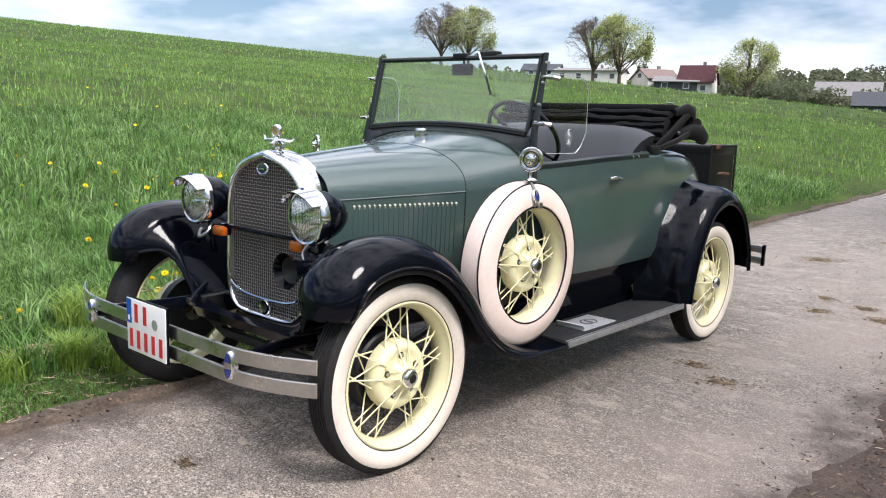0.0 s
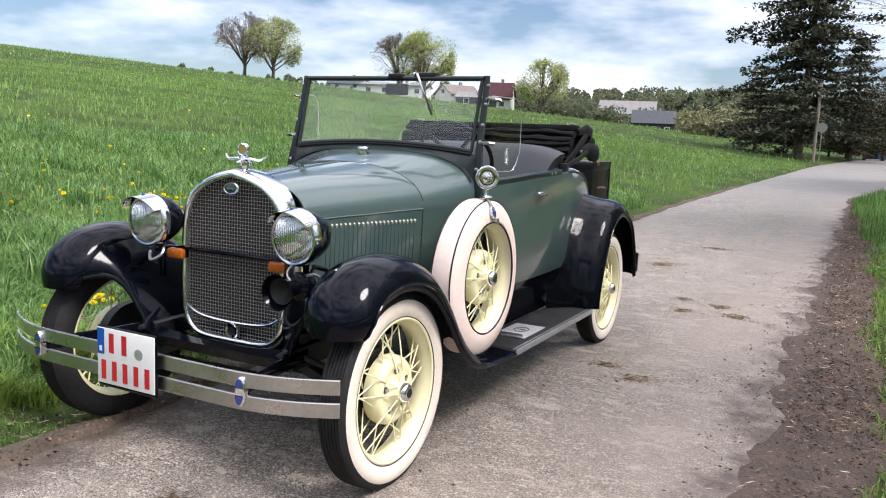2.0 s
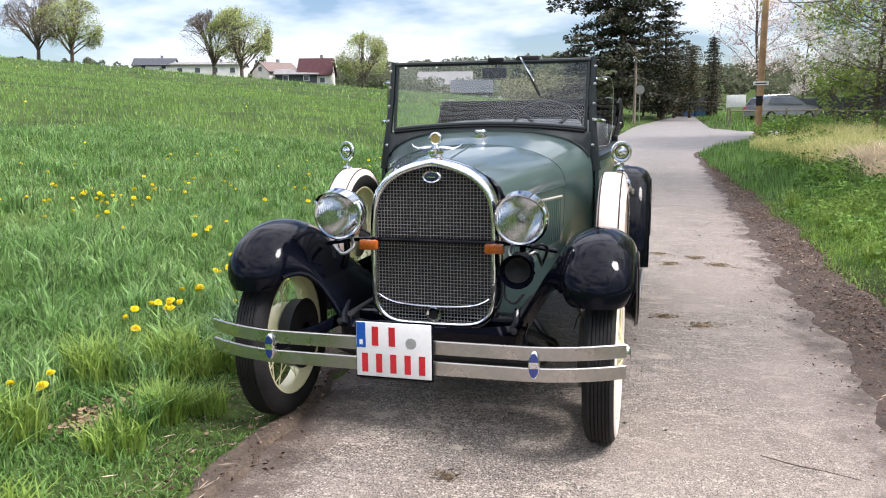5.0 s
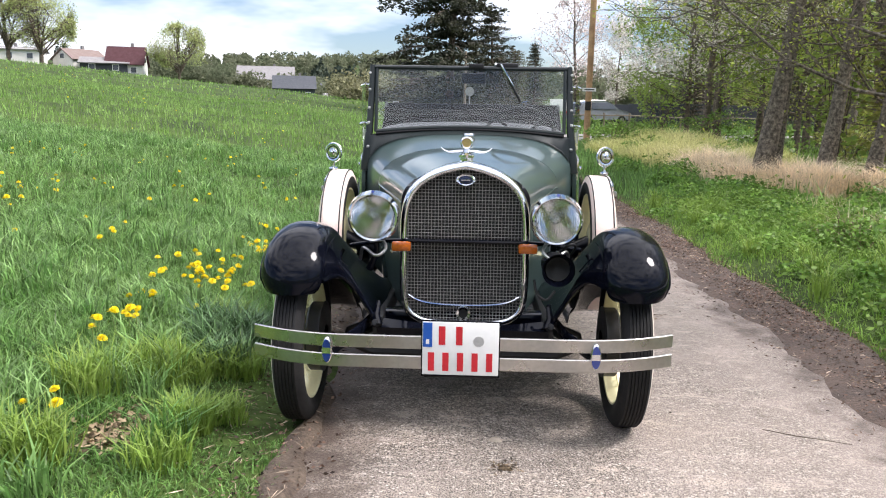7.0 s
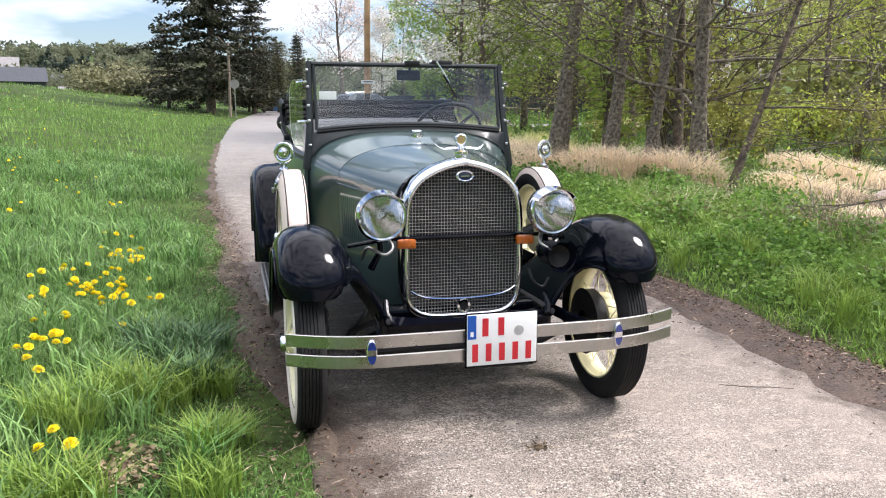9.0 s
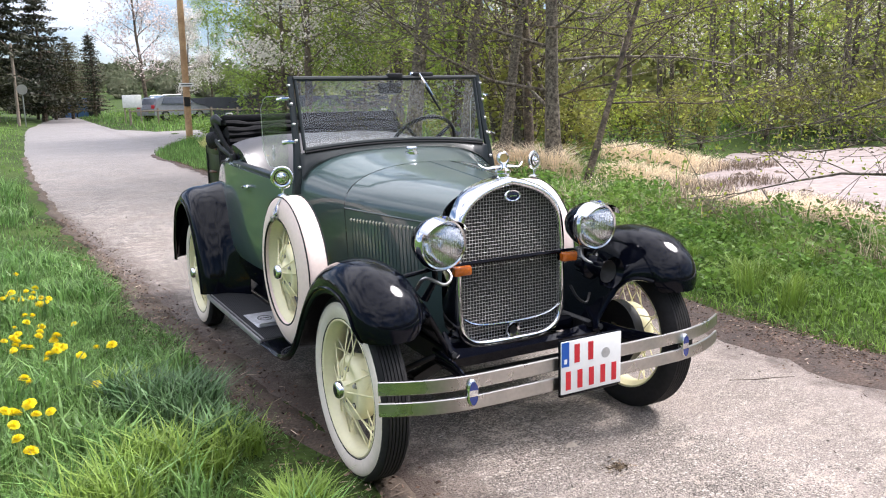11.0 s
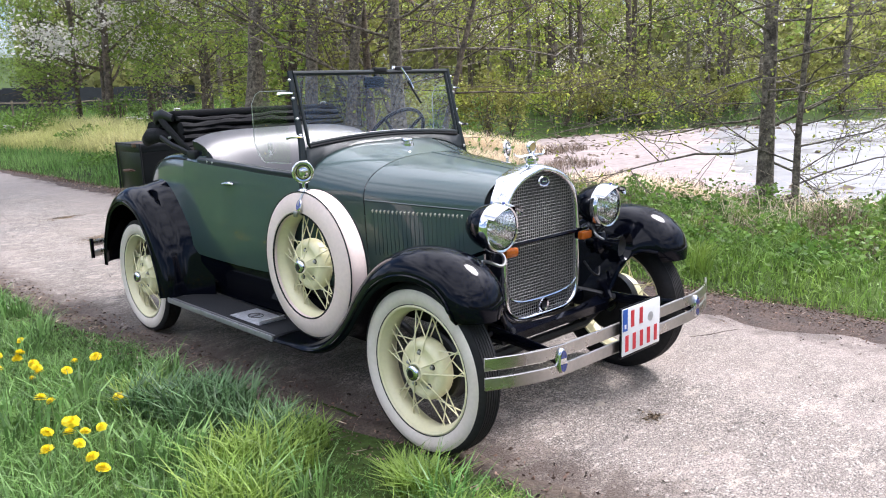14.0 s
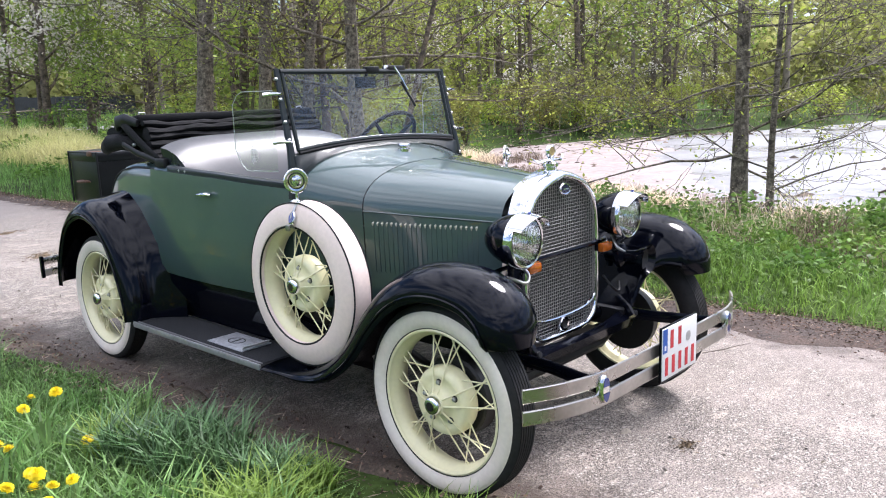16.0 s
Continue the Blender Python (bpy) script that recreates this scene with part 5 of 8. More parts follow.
frame_path = [ws_point(x, ws_low(x)) for x in np.linspace(-0.515, 0.515, 25)]
screen = part("windscreen_frame", Shape().tube(frame_path, 0.012, 8), GREEN_DARK, car, "dark green windscreen frame")
part("top_rail", Shape().tube([ws_point(-0.528, 1.583), ws_point(0.528, 1.583)], 0.0125, 8), GREEN_DARK, screen)
for s in (1, -1):
    part("side_rail", Shape().tube([ws_point(s * 0.515, 1.232), ws_point(s * 0.518, 1.582)], 0.0095, 8), GREEN_DARK, screen)
    post = part("windscreen_post", Shape().tube([(s * 0.572, 0.985, 1.02), (s * 0.562, 0.990, 1.12), (s * 0.552, 1.010, 1.24), (s * 0.545, 1.055, 1.42), (s * 0.542, 1.088, 1.595)], [0.022, 0.019, 0.016, 0.014, 0.012], 8, flat=(0.75, 1.25)), GREEN_DARK, car, "dark green windscreen post")
    for z in (1.15, 1.28, 1.36, 1.46, 1.55):
        p = ws_point(s * 0.556, z)
        part("post_screw", Shape().lathe([(0.0, 0.008), (0.006, 0.007), (0.0085, 0.0), (0.0085, -0.006)], Matrix.Translation(p) @ rot_to((s, -0.35, 0)), 10), STEEL, post)
    for z in (1.275, 1.485):
        p = ws_point(s * 0.555, z)
        cl = part("wing_clamp", Shape().tube([p, p + Vector((s * 0.035, 0.03, 0.0)), p + Vector((s * 0.05, 0.05, -0.004))], [0.008, 0.009, 0.011], 8), CHROME, post, "chrome wind-wing clamp")
        part("clamp_knob", Shape().tube([p + Vector((s * 0.02, -0.045, 0.0)), p + Vector((s * 0.03, 0.02, 0.0))], [0.006, 0.010], 8), CHROME, cl)
    wing_rows = []
    for t in np.linspace(0, 1, 9):
        y = 1.075 + 0.245 * t
        lowz = 1.140 + 0.10 * max(0, (t - 0.70) / 0.3) ** 2
        topz = 1.50 - 0.0 * t - 0.06 * max(0, (t - 0.75) / 0.25) ** 2
        x = 0.578 + 0.055 * t
        wing_rows.append([(s * x, y, lowz), (s * x, y, (lowz + topz) / 2), (s * x, y, topz)])
    ww = part("wind_wing", Shape().sheet(wing_rows, 0.005 * s), GLASS, car, "clear glass wind wing with an etched motif", smooth=False)
    part("glass_edge", Shape().tube([wing_rows[0][2]] + [r[2] for r in wing_rows[1:]] + [wing_rows[-1][1]] + [r[0] for r in wing_rows[::-1]], 0.0018, 5), SILVER_PRINT, ww, "ground edge of the glass")
    motif = Shape()
    for k in range(26):
        q, rr = 2.4 * k, 0.008 + 0.0011 * k
        motif.tube([(s * 0.6125, 1.205 + rr * math.cos(q), 1.215 + 1.3 * rr * math.sin(q)), (s * 0.6125, 1.205 + 0.8 * rr * math.cos(q + 0.7), 1.215 + 1.1 * rr * math.sin(q + 0.7)), (s * 0.6125, 1.205 + 0.5 * rr * math.cos(q + 1.1), 1.215 + 0.6 * rr * math.sin(q + 1.1))], 0.0011, 4)
    part("etched_motif", motif, SILVER_PRINT, ww)
pane = [[ws_point(x, ws_low(x) + (1.575 - ws_low(x)) * t) for x in np.linspace(-0.512, 0.512, 13)] for t in np.linspace(0, 1, 5)]
part("windscreen_glass", Shape().sheet(pane, 0.005), GLASS, screen, "clear windscreen pane", smooth=False)
part("windscreen_seal", Shape().tube([p + Vector((0, -0.006, -0.012)) for p in frame_path], 0.008, 8), PIPING, screen)
sill = []
for x in np.linspace(-0.545, 0.545, 27):
    q = abs(x)
    w, belt, top = hood_dims(0.985)
    zz = belt + (top - belt) * max(0.0, 1 - (q / w) ** 2.8) ** (1 / 2.8)
    sill.append([(x, 0.955, zz - 0.004), (x, 0.975, zz + 0.004), (x, 0.992, max(zz + 0.008, ws_low(x) - 0.02)), (x, 1.004, max(zz + 0.010, ws_low(x) - 0.012)), (x, 1.012, zz - 0.02)])
part("windscreen_sill", Shape().loft(sill), GREEN_DARK, car, "dark green scuttle sill")
# mirror, wiper and clips on the top rail
mir = part("inner_mirror", Shape().box(ws_point(0.016, 1.530) + Vector((0, 0.045, 0)), (0.135, 0.018, 0.058), 0.012), PIPING, car, "black inside mirror")
part("mirror_stem", Shape().tube([ws_point(0.03, 1.59) + Vector((0, 0.02, 0)), ws_point(0.02, 1.55) + Vector((0, 0.05, 0))], 0.007, 8), PIPING, mir)
part("mirror_clamp", Shape().box(ws_point(0.03, 1.592), (0.085, 0.036, 0.030), 0.006), PIPING, mir)
wip = part("wiper_motor", Shape().box(ws_point(0.20, 1.596) + Vector((0, 0.012, 0)), (0.125, 0.050, 0.034), 0.010), PIPING, car, "black wiper motor with chrome arm")
part("wiper_arm", Shape().tube([ws_point(0.165, 1.605) + Vector((0, -0.03, 0.0)), ws_point(0.205, 1.54) + Vector((0, -0.030, 0)), ws_point(0.235, 1.49) + Vector((0, -0.022, 0))], [0.006, 0.005, 0.004], 6), CHROME, wip)
part("wiper_blade", Shape().tube([ws_point(0.205, 1.53) + Vector((0, -0.016, 0)), ws_point(0.275, 1.405) + Vector((0, -0.014, 0))], 0.006, 6), PIPING, wip)
part("wiper_tube", Shape().tube([ws_point(0.165, 1.600), ws_point(0.13, 1.606)], 0.010, 8), CHROME, wip)
# mirrors on the spare wheels
for s in (1, -1):
    c = Vector((s * 0.710, 0.775, 1.125))
    mm = Matrix.Translation(c) @ rot_to((s * 0.42, -1, 0.05))
    sm = part("spare_mirror", Shape().lathe([(0.0, 0.024), (0.011, 0.023), (0.014, 0.010), (0.022, 0.0085), (0.024, 0.0055), (0.040, 0.005), (0.044, 0.0065), (0.050, 0.005), (0.053, 0.0), (0.051, -0.006), (0.0, -0.007)], mm, 36), CHROME, car, "round chrome mirror on the spare wheel")
    part("mirror_stem", Shape().tube([c + Vector((0, 0.0, -0.045)), c + Vector((0, 0.0, -0.075)), c + Vector((0, 0, -0.092))], [0.008, 0.007, 0.012], 10), CHROME, sm)
    part("mirror_foot", Shape().tube([c + Vector((0, -0.035, -0.088)), c + Vector((0, 0.0, -0.083)), c + Vector((0, 0.035, -0.088))], [0.010, 0.018, 0.010], 10, flat=(1.4, 0.5)), CHROME, sm)
    part("mirror_ring", Shape().lathe([(0.0330 + 0.003 * math.cos(q), 0.0045 + 0.003 * math.sin(q)) for q in np.linspace(0, 2 * math.pi, 7)], mm, 32), PIPING, sm)
    lock = part("strap_badge", Shape().lathe([(0.0, 0.004), (0.020, 0.004), (0.024, 0.001), (0.024, -0.008)], Matrix.Translation((s * 0.752, 0.765, 0.975)) @ rot_to((s, 0, 0.35)) @ Matrix.Diagonal((0.8, 1.25, 1, 1)), 24), CHROME, car, "oval strap badge with padlock")
    part("badge_enamel", Shape().lathe([(0.0, 0.0055), (0.018, 0.0055), (0.019, 0.003)], Matrix.Translation((s * 0.752, 0.765, 0.975)) @ rot_to((s, 0, 0.35)) @ Matrix.Diagonal((0.8, 1.25, 1, 1)), 24), BLUE, lock)
    part("strap", Shape().tube([(s * 0.690, 0.765, 1.040), (s * 0.728, 0.765, 1.022), (s * 0.752, 0.765, 0.985), (s * 0.757, 0.765, 0.94), (s * 0.735, 0.765, 0.925)], 0.006, 6), STEEL, lock)
    part("padlock", Shape().box((s * 0.770, 0.772, 0.935), (0.012, 0.022, 0.026), 0.003), STEEL, lock)
    part("spare_bracket", Shape().tube([(s * 0.46, 0.765, 0.60), (s * 0.66, 0.765, 0.678)], [0.03, 0.045], 10), BLACK, car)

# ---- cockpit ----
seat = part("seat_cushion", Shape().box((0, 1.80, 0.80), (1.12, 0.46, 0.20), 0.06), SEAT, car, "dark blue leathercloth bench seat cushion")
back_rows = []
for t in np.linspace(0, 1, 9):
    back_rows.append([(x, 1.90 + 0.22 * t - 0.07 * (abs(x) / 0.59) ** 5 + 0.03 * t * t, 0.86 + 0.345 * math.sin(t * 1.45) / math.sin(1.45) - 0.05 * t * (abs(x) / 0.59) ** 5) for x in np.linspace(-0.59, 0.59, 40)])
backrest = part("seat_back", Shape().sheet(back_rows, -0.08), SEAT, car, "smooth dark blue leathercloth seat back", angle=60)
part("seat_piping", Shape().tube([(p[0], p[1] + 0.002, p[2] + 0.004) for p in back_rows[-1]], 0.007, 6), PIPING, backrest)
part("floor_pan", Shape().box((0, 1.55, 0.50), (1.10, 1.15, 0.03)), DARK, car, smooth=False)
part("dashboard", Shape().sheet([[(x, 1.02 - 0.005 * q, 1.215 - 0.04 * q - 0.04 * (abs(x) / 0.55) ** 4 * (1 if q < 2 else 0)) for x in np.linspace(-0.545, 0.545, 15)] for q in range(6)], 0.01), GREEN, car, "dark dashboard")
sw = Matrix.Translation((0.290, 1.285, 1.212)) @ rot_to((0, 0.80, 0.60))
wheel = part("steering_wheel", Shape().lathe([(0.200 + 0.011 * math.cos(q), 0.012 * math.sin(q)) for q in np.linspace(0, 2 * math.pi, 11)], sw, 48), PIPING, car, "black four-spoke steering wheel")
for k in range(4):
    q = math.pi / 4 + k * math.pi / 2
    part("wheel_spoke", Shape().tube([sw @ Vector((0.03 * math.cos(q), 0.03 * math.sin(q), -0.03)), sw @ Vector((0.2 * math.cos(q), 0.2 * math.sin(q), 0))], [0.014, 0.009], 8), PIPING, wheel)
part("wheel_hub", Shape().lathe([(0.0, 0.0), (0.02, -0.004), (0.035, -0.02), (0.035, -0.05)], sw, 20), PIPING, wheel)
part("steering_column", Shape().tube([sw @ Vector((0, 0, -0.03)), (0.285, 1.0, 0.72)], 0.018, 10), PIPING, wheel)

# ---- folded top ----
def fold_line(y, z, i, n=41):
    return [(x, y + 0.010 * math.sin(5 * x + i) - 0.02 * (abs(x) / 0.6) ** 4, z + 0.007 * math.sin(6 * x + 2.1 * i) + 0.004 * math.sin(19 * x + i)) for x in np.linspace(-0.595, 0.595, n)]


top = part("folded_top", Shape().box((0, 2.42, 1.275), (1.12, 0.30, 0.14), 0.05, m=Matrix.Rotation(radians(-8), 4, "X")), CLOTH, car, "black cloth top folded down behind the seat")
part("top_band", Shape().box((0, 2.38, 1.378), (1.20, 0.17, 0.042), 0.012, m=Matrix.Rotation(radians(-6), 4, "X")), CLOTH, top, "flat black cloth band over the bows")
for i, (y, z, r) in enumerate(((2.285, 1.352, 0.016), (2.262, 1.318, 0.020), (2.25, 1.280, 0.018), (2.236, 1.245, 0.022), (2.225, 1.205, 0.022), (2.215, 1.165, 0.024), (2.50, 1.36, 0.028), (2.58, 1.335, 0.030), (2.66, 1.295, 0.032))):
    part("fabric_fold", Shape().tube(fold_line(y, z, i), [r * (1 + 0.35 * math.sin(0.6 * k + i) ** 2) for k in range(41)], 8, flat=(1.3, 0.9)), CLOTH, top)
for s in (1, -1):
    bag = Shape().tube([(s * 0.57, 2.40, 1.23), (s * 0.60, 2.53, 1.255), (s * 0.60, 2.66, 1.245), (s * 0.575, 2.77, 1.220), (s * 0.52, 2.82, 1.205)], [0.03, 0.046, 0.052, 0.045, 0.025], 12, flat=(0.7, 1.0))
    part("cloth_bulge", bag, CLOTH, top, "sagging bulge of folded cloth")
    part("bow_end", Shape().tube([(s * 0.605, 2.30, 1.36), (s * 0.615, 2.42, 1.385), (s * 0.612, 2.52, 1.37), (s * 0.60, 2.56, 1.33)], [0.018, 0.026, 0.028, 0.016], 10, flat=(0.6, 1.2)), PIPING, top)
    part("bow_loop", Shape().tube([(s * 0.52, 2.36, 1.398), (s * 0.525, 2.36, 1.415), (s * 0.56, 2.36, 1.417), (s * 0.565, 2.36, 1.398)], 0.004, 6), STEEL, top)
for s in (1, -1):
    part("side_arm", Shape().tube([(s * 0.600, 2.10, 1.150), (s * 0.612, 2.30, 1.255), (s * 0.610, 2.47, 1.385)], [0.016, 0.014, 0.014], 8, flat=(0.6, 1.3)), PIPING, top)
    part("side_arm", Shape().tube([(s * 0.608, 2.05, 1.145), (s * 0.618, 2.32, 1.20), (s * 0.605, 2.62, 1.28)], [0.012, 0.014, 0.012], 8, flat=(0.6, 1.3)), PIPING, top)
    part("hinge_block", Shape().box((s * 0.606, 2.075, 1.150), (0.035, 0.10, 0.05), 0.010), PIPING, top)
    part("side_arm", Shape().tube([(s * 0.606, 2.09, 1.17), (s * 0.616, 2.22, 1.23), (s * 0.618, 2.40, 1.33), (s * 0.612, 2.50, 1.375)], [0.010, 0.020, 0.024, 0.014], 8, flat=(0.5, 1.2)), CLOTH, top)
    part("top_knob", Shape().lathe([(0.0, 0.014), (0.008, 0.012), (0.010, 0.0)], Matrix.Translation((s * 0.622, 2.32, 1.245)) @ rot_to((s, 0, 0)), 12), STEEL, top)

# ---- chassis ----
axle = part("front_axle", Shape().tube([(-0.64, 0.0, 0.345), (-0.52, 0.0, 0.335), (-0.40, 0.0, 0.285), (0.40, 0.0, 0.285), (0.52, 0.0, 0.335), (0.64, 0.0, 0.345)], 0.024, 8), DARK, car, "black front axle")
part("tie_rod", Shape().tube([(-0.60, 0.10, 0.315), (0.60, 0.10, 0.315)], 0.012, 8), DARK, axle)
spring = part("front_spring", bar([(x, 0.005, 0.42 - 0.10 * (x / 0.45) ** 2) for x in np.linspace(-0.45, 0.45, 13)], 0.045, 0.05), DARK, car, "black transverse leaf spring")
part("front_crossmember", Shape().box((0, 0.0, 0.455), (0.72, 0.10, 0.06), 0.02), BLACK, car)
for s in (1, -1):
    part("frame_rail", bar([(s * 0.36, -0.16, 0.44), (s * 0.355, 0.3, 0.45), (s * 0.36, 1.2, 0.45), (s * 0.40, 2.0, 0.45), (s * 0.40, 3.2, 0.50)], 0.09, 0.04), DARK, car, "black frame rail")
    part("radius_rod", Shape().tube([(s * 0.52, 0.02, 0.31), (s * 0.06, 1.25, 0.36)], 0.016, 8), DARK, car)
    part("shock_arm", Shape().tube([(s * 0.37, -0.14, 0.47), (s * 0.50, -0.06, 0.40), (s * 0.52, 0.0, 0.34)], 0.012, 8), DARK, car)
    part("frame_horn", Shape().tube([(s * 0.36, -0.12, 0.54), (s * 0.365, -0.17, 0.49), (s * 0.355, -0.20, 0.455)], [0.010, 0.016, 0.022], 8), BLACK, car)
part("front_valance", Shape().sheet([[(x, -0.16 + 0.03 * (x / 0.36) ** 2, 0.475 - 0.02 * (1 - (x / 0.36) ** 2)), (x, -0.19, 0.445), (x, -0.17, 0.40), (x, -0.08, 0.375)] for x in np.linspace(-0.36, 0.36, 13)], 0.004), BLACK, car, "black splash valance below the radiator")
for s in (1, -1):
    part("horn_bolt", Shape().lathe([(0.0, 0.010), (0.012, 0.009), (0.014, 0.0)], Matrix.Translation((s * 0.365, -0.205, 0.47)) @ rot_to((0, -1, 0.3)), 12), DARK, car)
part("engine_pan", Shape().box((0, 0.55, 0.40), (0.30, 0.9, 0.20), 0.05), DARK, car)
part("rear_axle", Shape().tube([(-0.62, BASE, HUB_Z), (-0.12, BASE, HUB_Z), (0, BASE, HUB_Z), (0.12, BASE, HUB_Z), (0.62, BASE, HUB_Z)], [0.035, 0.05, 0.13, 0.05, 0.035], 12), DARK, car)
part("under_floor", Shape().box((0, 2.2, 0.52), (1.05, 2.2, 0.02)), DARK, car, smooth=False)
for s in (1, -1):
    part("inner_rear_arch", Shape().sheet([[(s * 0.565, BASE + r * math.cos(q), HUB_Z + r * math.sin(q)) for q in np.linspace(0.1, math.pi - 0.1, 15)] for r in (0.10, 0.53)], 0.004), DARK, car)

# ---- grass ----
BLADE = leafy("grass_blade", (0.095, 0.195, 0.043), (0.185, 0.305, 0.092), 0.42, 0.42, 0.55, 0.9)
BLADE_FAR = leafy("meadow_blade", (0.142, 0.258, 0.054), (0.212, 0.332, 0.088), 0.36, 0.5, 0.4, 0.12)
STRAW = leafy("dry_reed_blade", (0.72, 0.58, 0.40), (0.80, 0.69, 0.52), 0.35, 0.6, 0.3, 0.8)
HERB = leafy("verge_herb_leaf", (0.115, 0.205, 0.034), (0.185, 0.275, 0.055), 0.35, 0.55, 0.4, 0.8)
rng = np.random.default_rng(7)


def blades(name, x, y, h, w, ma, lean=0.45, z=None, seg=2):
    """Blades of grass as tapered strips that bend over: at (x, y), height h, width w."""
    n = len(x)
    if z is None:
        z = land_z(x, y)
    a = rng.uniform(0, 2 * math.pi, n)
    b = a + rng.uniform(-0.6, 0.6, n) + math.pi / 2
    bend = rng.uniform(0.1, 1.0, n) * lean * h
    cx, cy = np.cos(a), np.sin(a)
    sx, sy = np.cos(b) * w / 2, np.sin(b) * w / 2
    v = []
    if seg == 2:
        for t, k, rise in ((0, 1, 0), (0.55, 0.8, 0.62), (1, 0, 1)):
            ox, oy, oz = x + cx * bend * t * t, y + cy * bend * t * t, z - 0.01 + h * rise * (1 - 0.18 * t * lean)
            if k:
                v += [np.stack([ox - sx * k, oy - sy * k, oz], 1), np.stack([ox + sx * k, oy + sy * k, oz], 1)]
            else:
                v += [np.stack([ox, oy, oz], 1)]
        V = np.stack(v, 1).reshape(-1, 3)
        o = np.arange(n) * 5
        L = np.concatenate([np.stack([o, o + 1, o + 3], 1), np.stack([o, o + 3, o + 2], 1), np.stack([o + 2, o + 3, o + 4], 1)])
    else:
        V = np.stack([np.stack([x - sx, y - sy, z - 0.01], 1), np.stack([x + sx, y + sy, z - 0.01], 1), np.stack([x + cx * bend, y + cy * bend, z + h], 1)], 1).reshape(-1, 3)
        o = np.arange(n) * 3
        L = np.stack([o, o + 1, o + 2], 1)
    return flat_mesh(name, V, 3, L, ma)


def scatter(n, x0, x1, y0, y1):
    return rng.uniform(x0, x1, n), rng.uniform(y0, y1, n)


def clump(x, y, s, p=0.0):
    return 0.5 + 0.5 * wave(x, y, s, p)


def meadow(name, n, x0, x1, y0, y1, h, w, ma, seg, edge=0.25, lean=0.45, label="lush spring meadow grass", skip=None):
    x, y = scatter(n, x0, x1, y0, y1)
    d = left_edge(y) - x
    wide = 0.45 + 0.55 * smooth(0.0, 0.8, y)
    keep = d > edge * (0.25 + 1.5 * clump(x, y, 3.3)) * wide
    keep &= ~((np.abs(y - 0.02) < 0.36) & (x > -0.90 - 0.06 * clump(x, y, 6.0)) & (rng.uniform(0, 1, n) < 0.93))
    keep &= rng.uniform(0, 1, n) < 0.50 + 0.6 * clump(x, y, 2.4, 1.7) + 0.4 * smooth(0.6, 2, d)
    bare = np.hypot((x + 1.38) / 0.11, (y + 0.47) / 0.20) < 1
    keep &= ~bare | (rng.uniform(0, 1, n) < 0.12)
    if skip:
        keep &= ~((x > skip[0]) & (x < skip[1]) & (y > skip[2]) & (y < skip[3]))
    x, y, d = x[keep], y[keep], d[keep]
    k = len(x)
    hh = h * rng.uniform(0.45, 1.25, k) * (0.55 + 0.75 * clump(x, y, 1.9, 0.4)) * (0.42 + 0.58 * smooth(0.15, 1.1, d))
    hh *= 0.55 + 0.45 * smooth(0.25, 0.8, np.hypot(x + 0.85, (y - 0.05) * 0.8))
    return tagged(new(name, blades(name, x, y, hh, w * rng.uniform(0.7, 1.3, k), ma, lean, seg=seg)), label, "grass", kind="stuff")


meadow("meadow_grass", 150000, -4.6, -0.65, -2.6, 6.0, 0.120, 0.0065, BLADE, 2, edge=0.15, lean=1.25, label="lush tufted meadow grass beside the lane")
meadow("meadow_grass", 16000, -1.7, -0.62, -2.6, 6.0, 0.10, 0.005, BLADE, 2, edge=0.02, lean=1.4, label="short sparse grass creeping over the soil edge")
meadow("meadow_grass", 85000, -12.5, -0.7, -6.0, 15.0, 0.17, 0.013, BLADE, 2, lean=1.2, skip=(-4.6, 0, -2.6, 6.0))
meadow("meadow_grass", 95000, -48, -0.8, -16, 48, 0.19, 0.032, BLADE_FAR, 1, edge=0.1, lean=0.6, skip=(-12.5, 0, -6, 15))
meadow("meadow_grass", 66000, -190, -1, -60, 150, 0.24, 0.11, BLADE_FAR, 1, edge=0.1, lean=0.6, label="far meadow grass on the slope", skip=(-48, 0, -16, 48))


def tuft(name, x, y, n, h, spread, ma, w=0.008, label="bright green grass tuft at the lane edge"):
    a = rng.uniform(0, 2 * math.pi, n)
    r = spread * np.sqrt(rng.uniform(0, 1, n))
    px, py = x + r * np.cos(a), y + r * np.sin(a)
    hh = h * rng.uniform(0.6, 1.15, n)
    return tagged(new(name, blades(name, px, py, hh, np.full(n, w), ma, 1.0)), label, "grass tuft", kind="stuff")


TUFT = leafy("tuft_blade", (0.17, 0.27, 0.045), (0.22, 0.31, 0.06), 0.35, 0.5, 0.3, 3)
for x, y, n, h, sp in ((-1.09, -0.40, 380, 0.20, 0.08), (-1.32, 0.15, 260, 0.18, 0.15), (-1.12, 0.32, 300, 0.17, 0.13), (-1.00, -0.24, 180, 0.14, 0.09), (-1.10, -0.72, 200, 0.17, 0.12), (-1.55, -0.80, 300, 0.26, 0.16),
                       (-1.45, 0.20, 260, 0.25, 0.14), (-1.40, 1.10, 260, 0.20, 0.16), (-1.05, -1.35, 200, 0.16, 0.14), (-1.65, -0.10, 260, 0.27, 0.15)):
    tuft("grass_tuft", x, y, n, h, sp, TUFT)
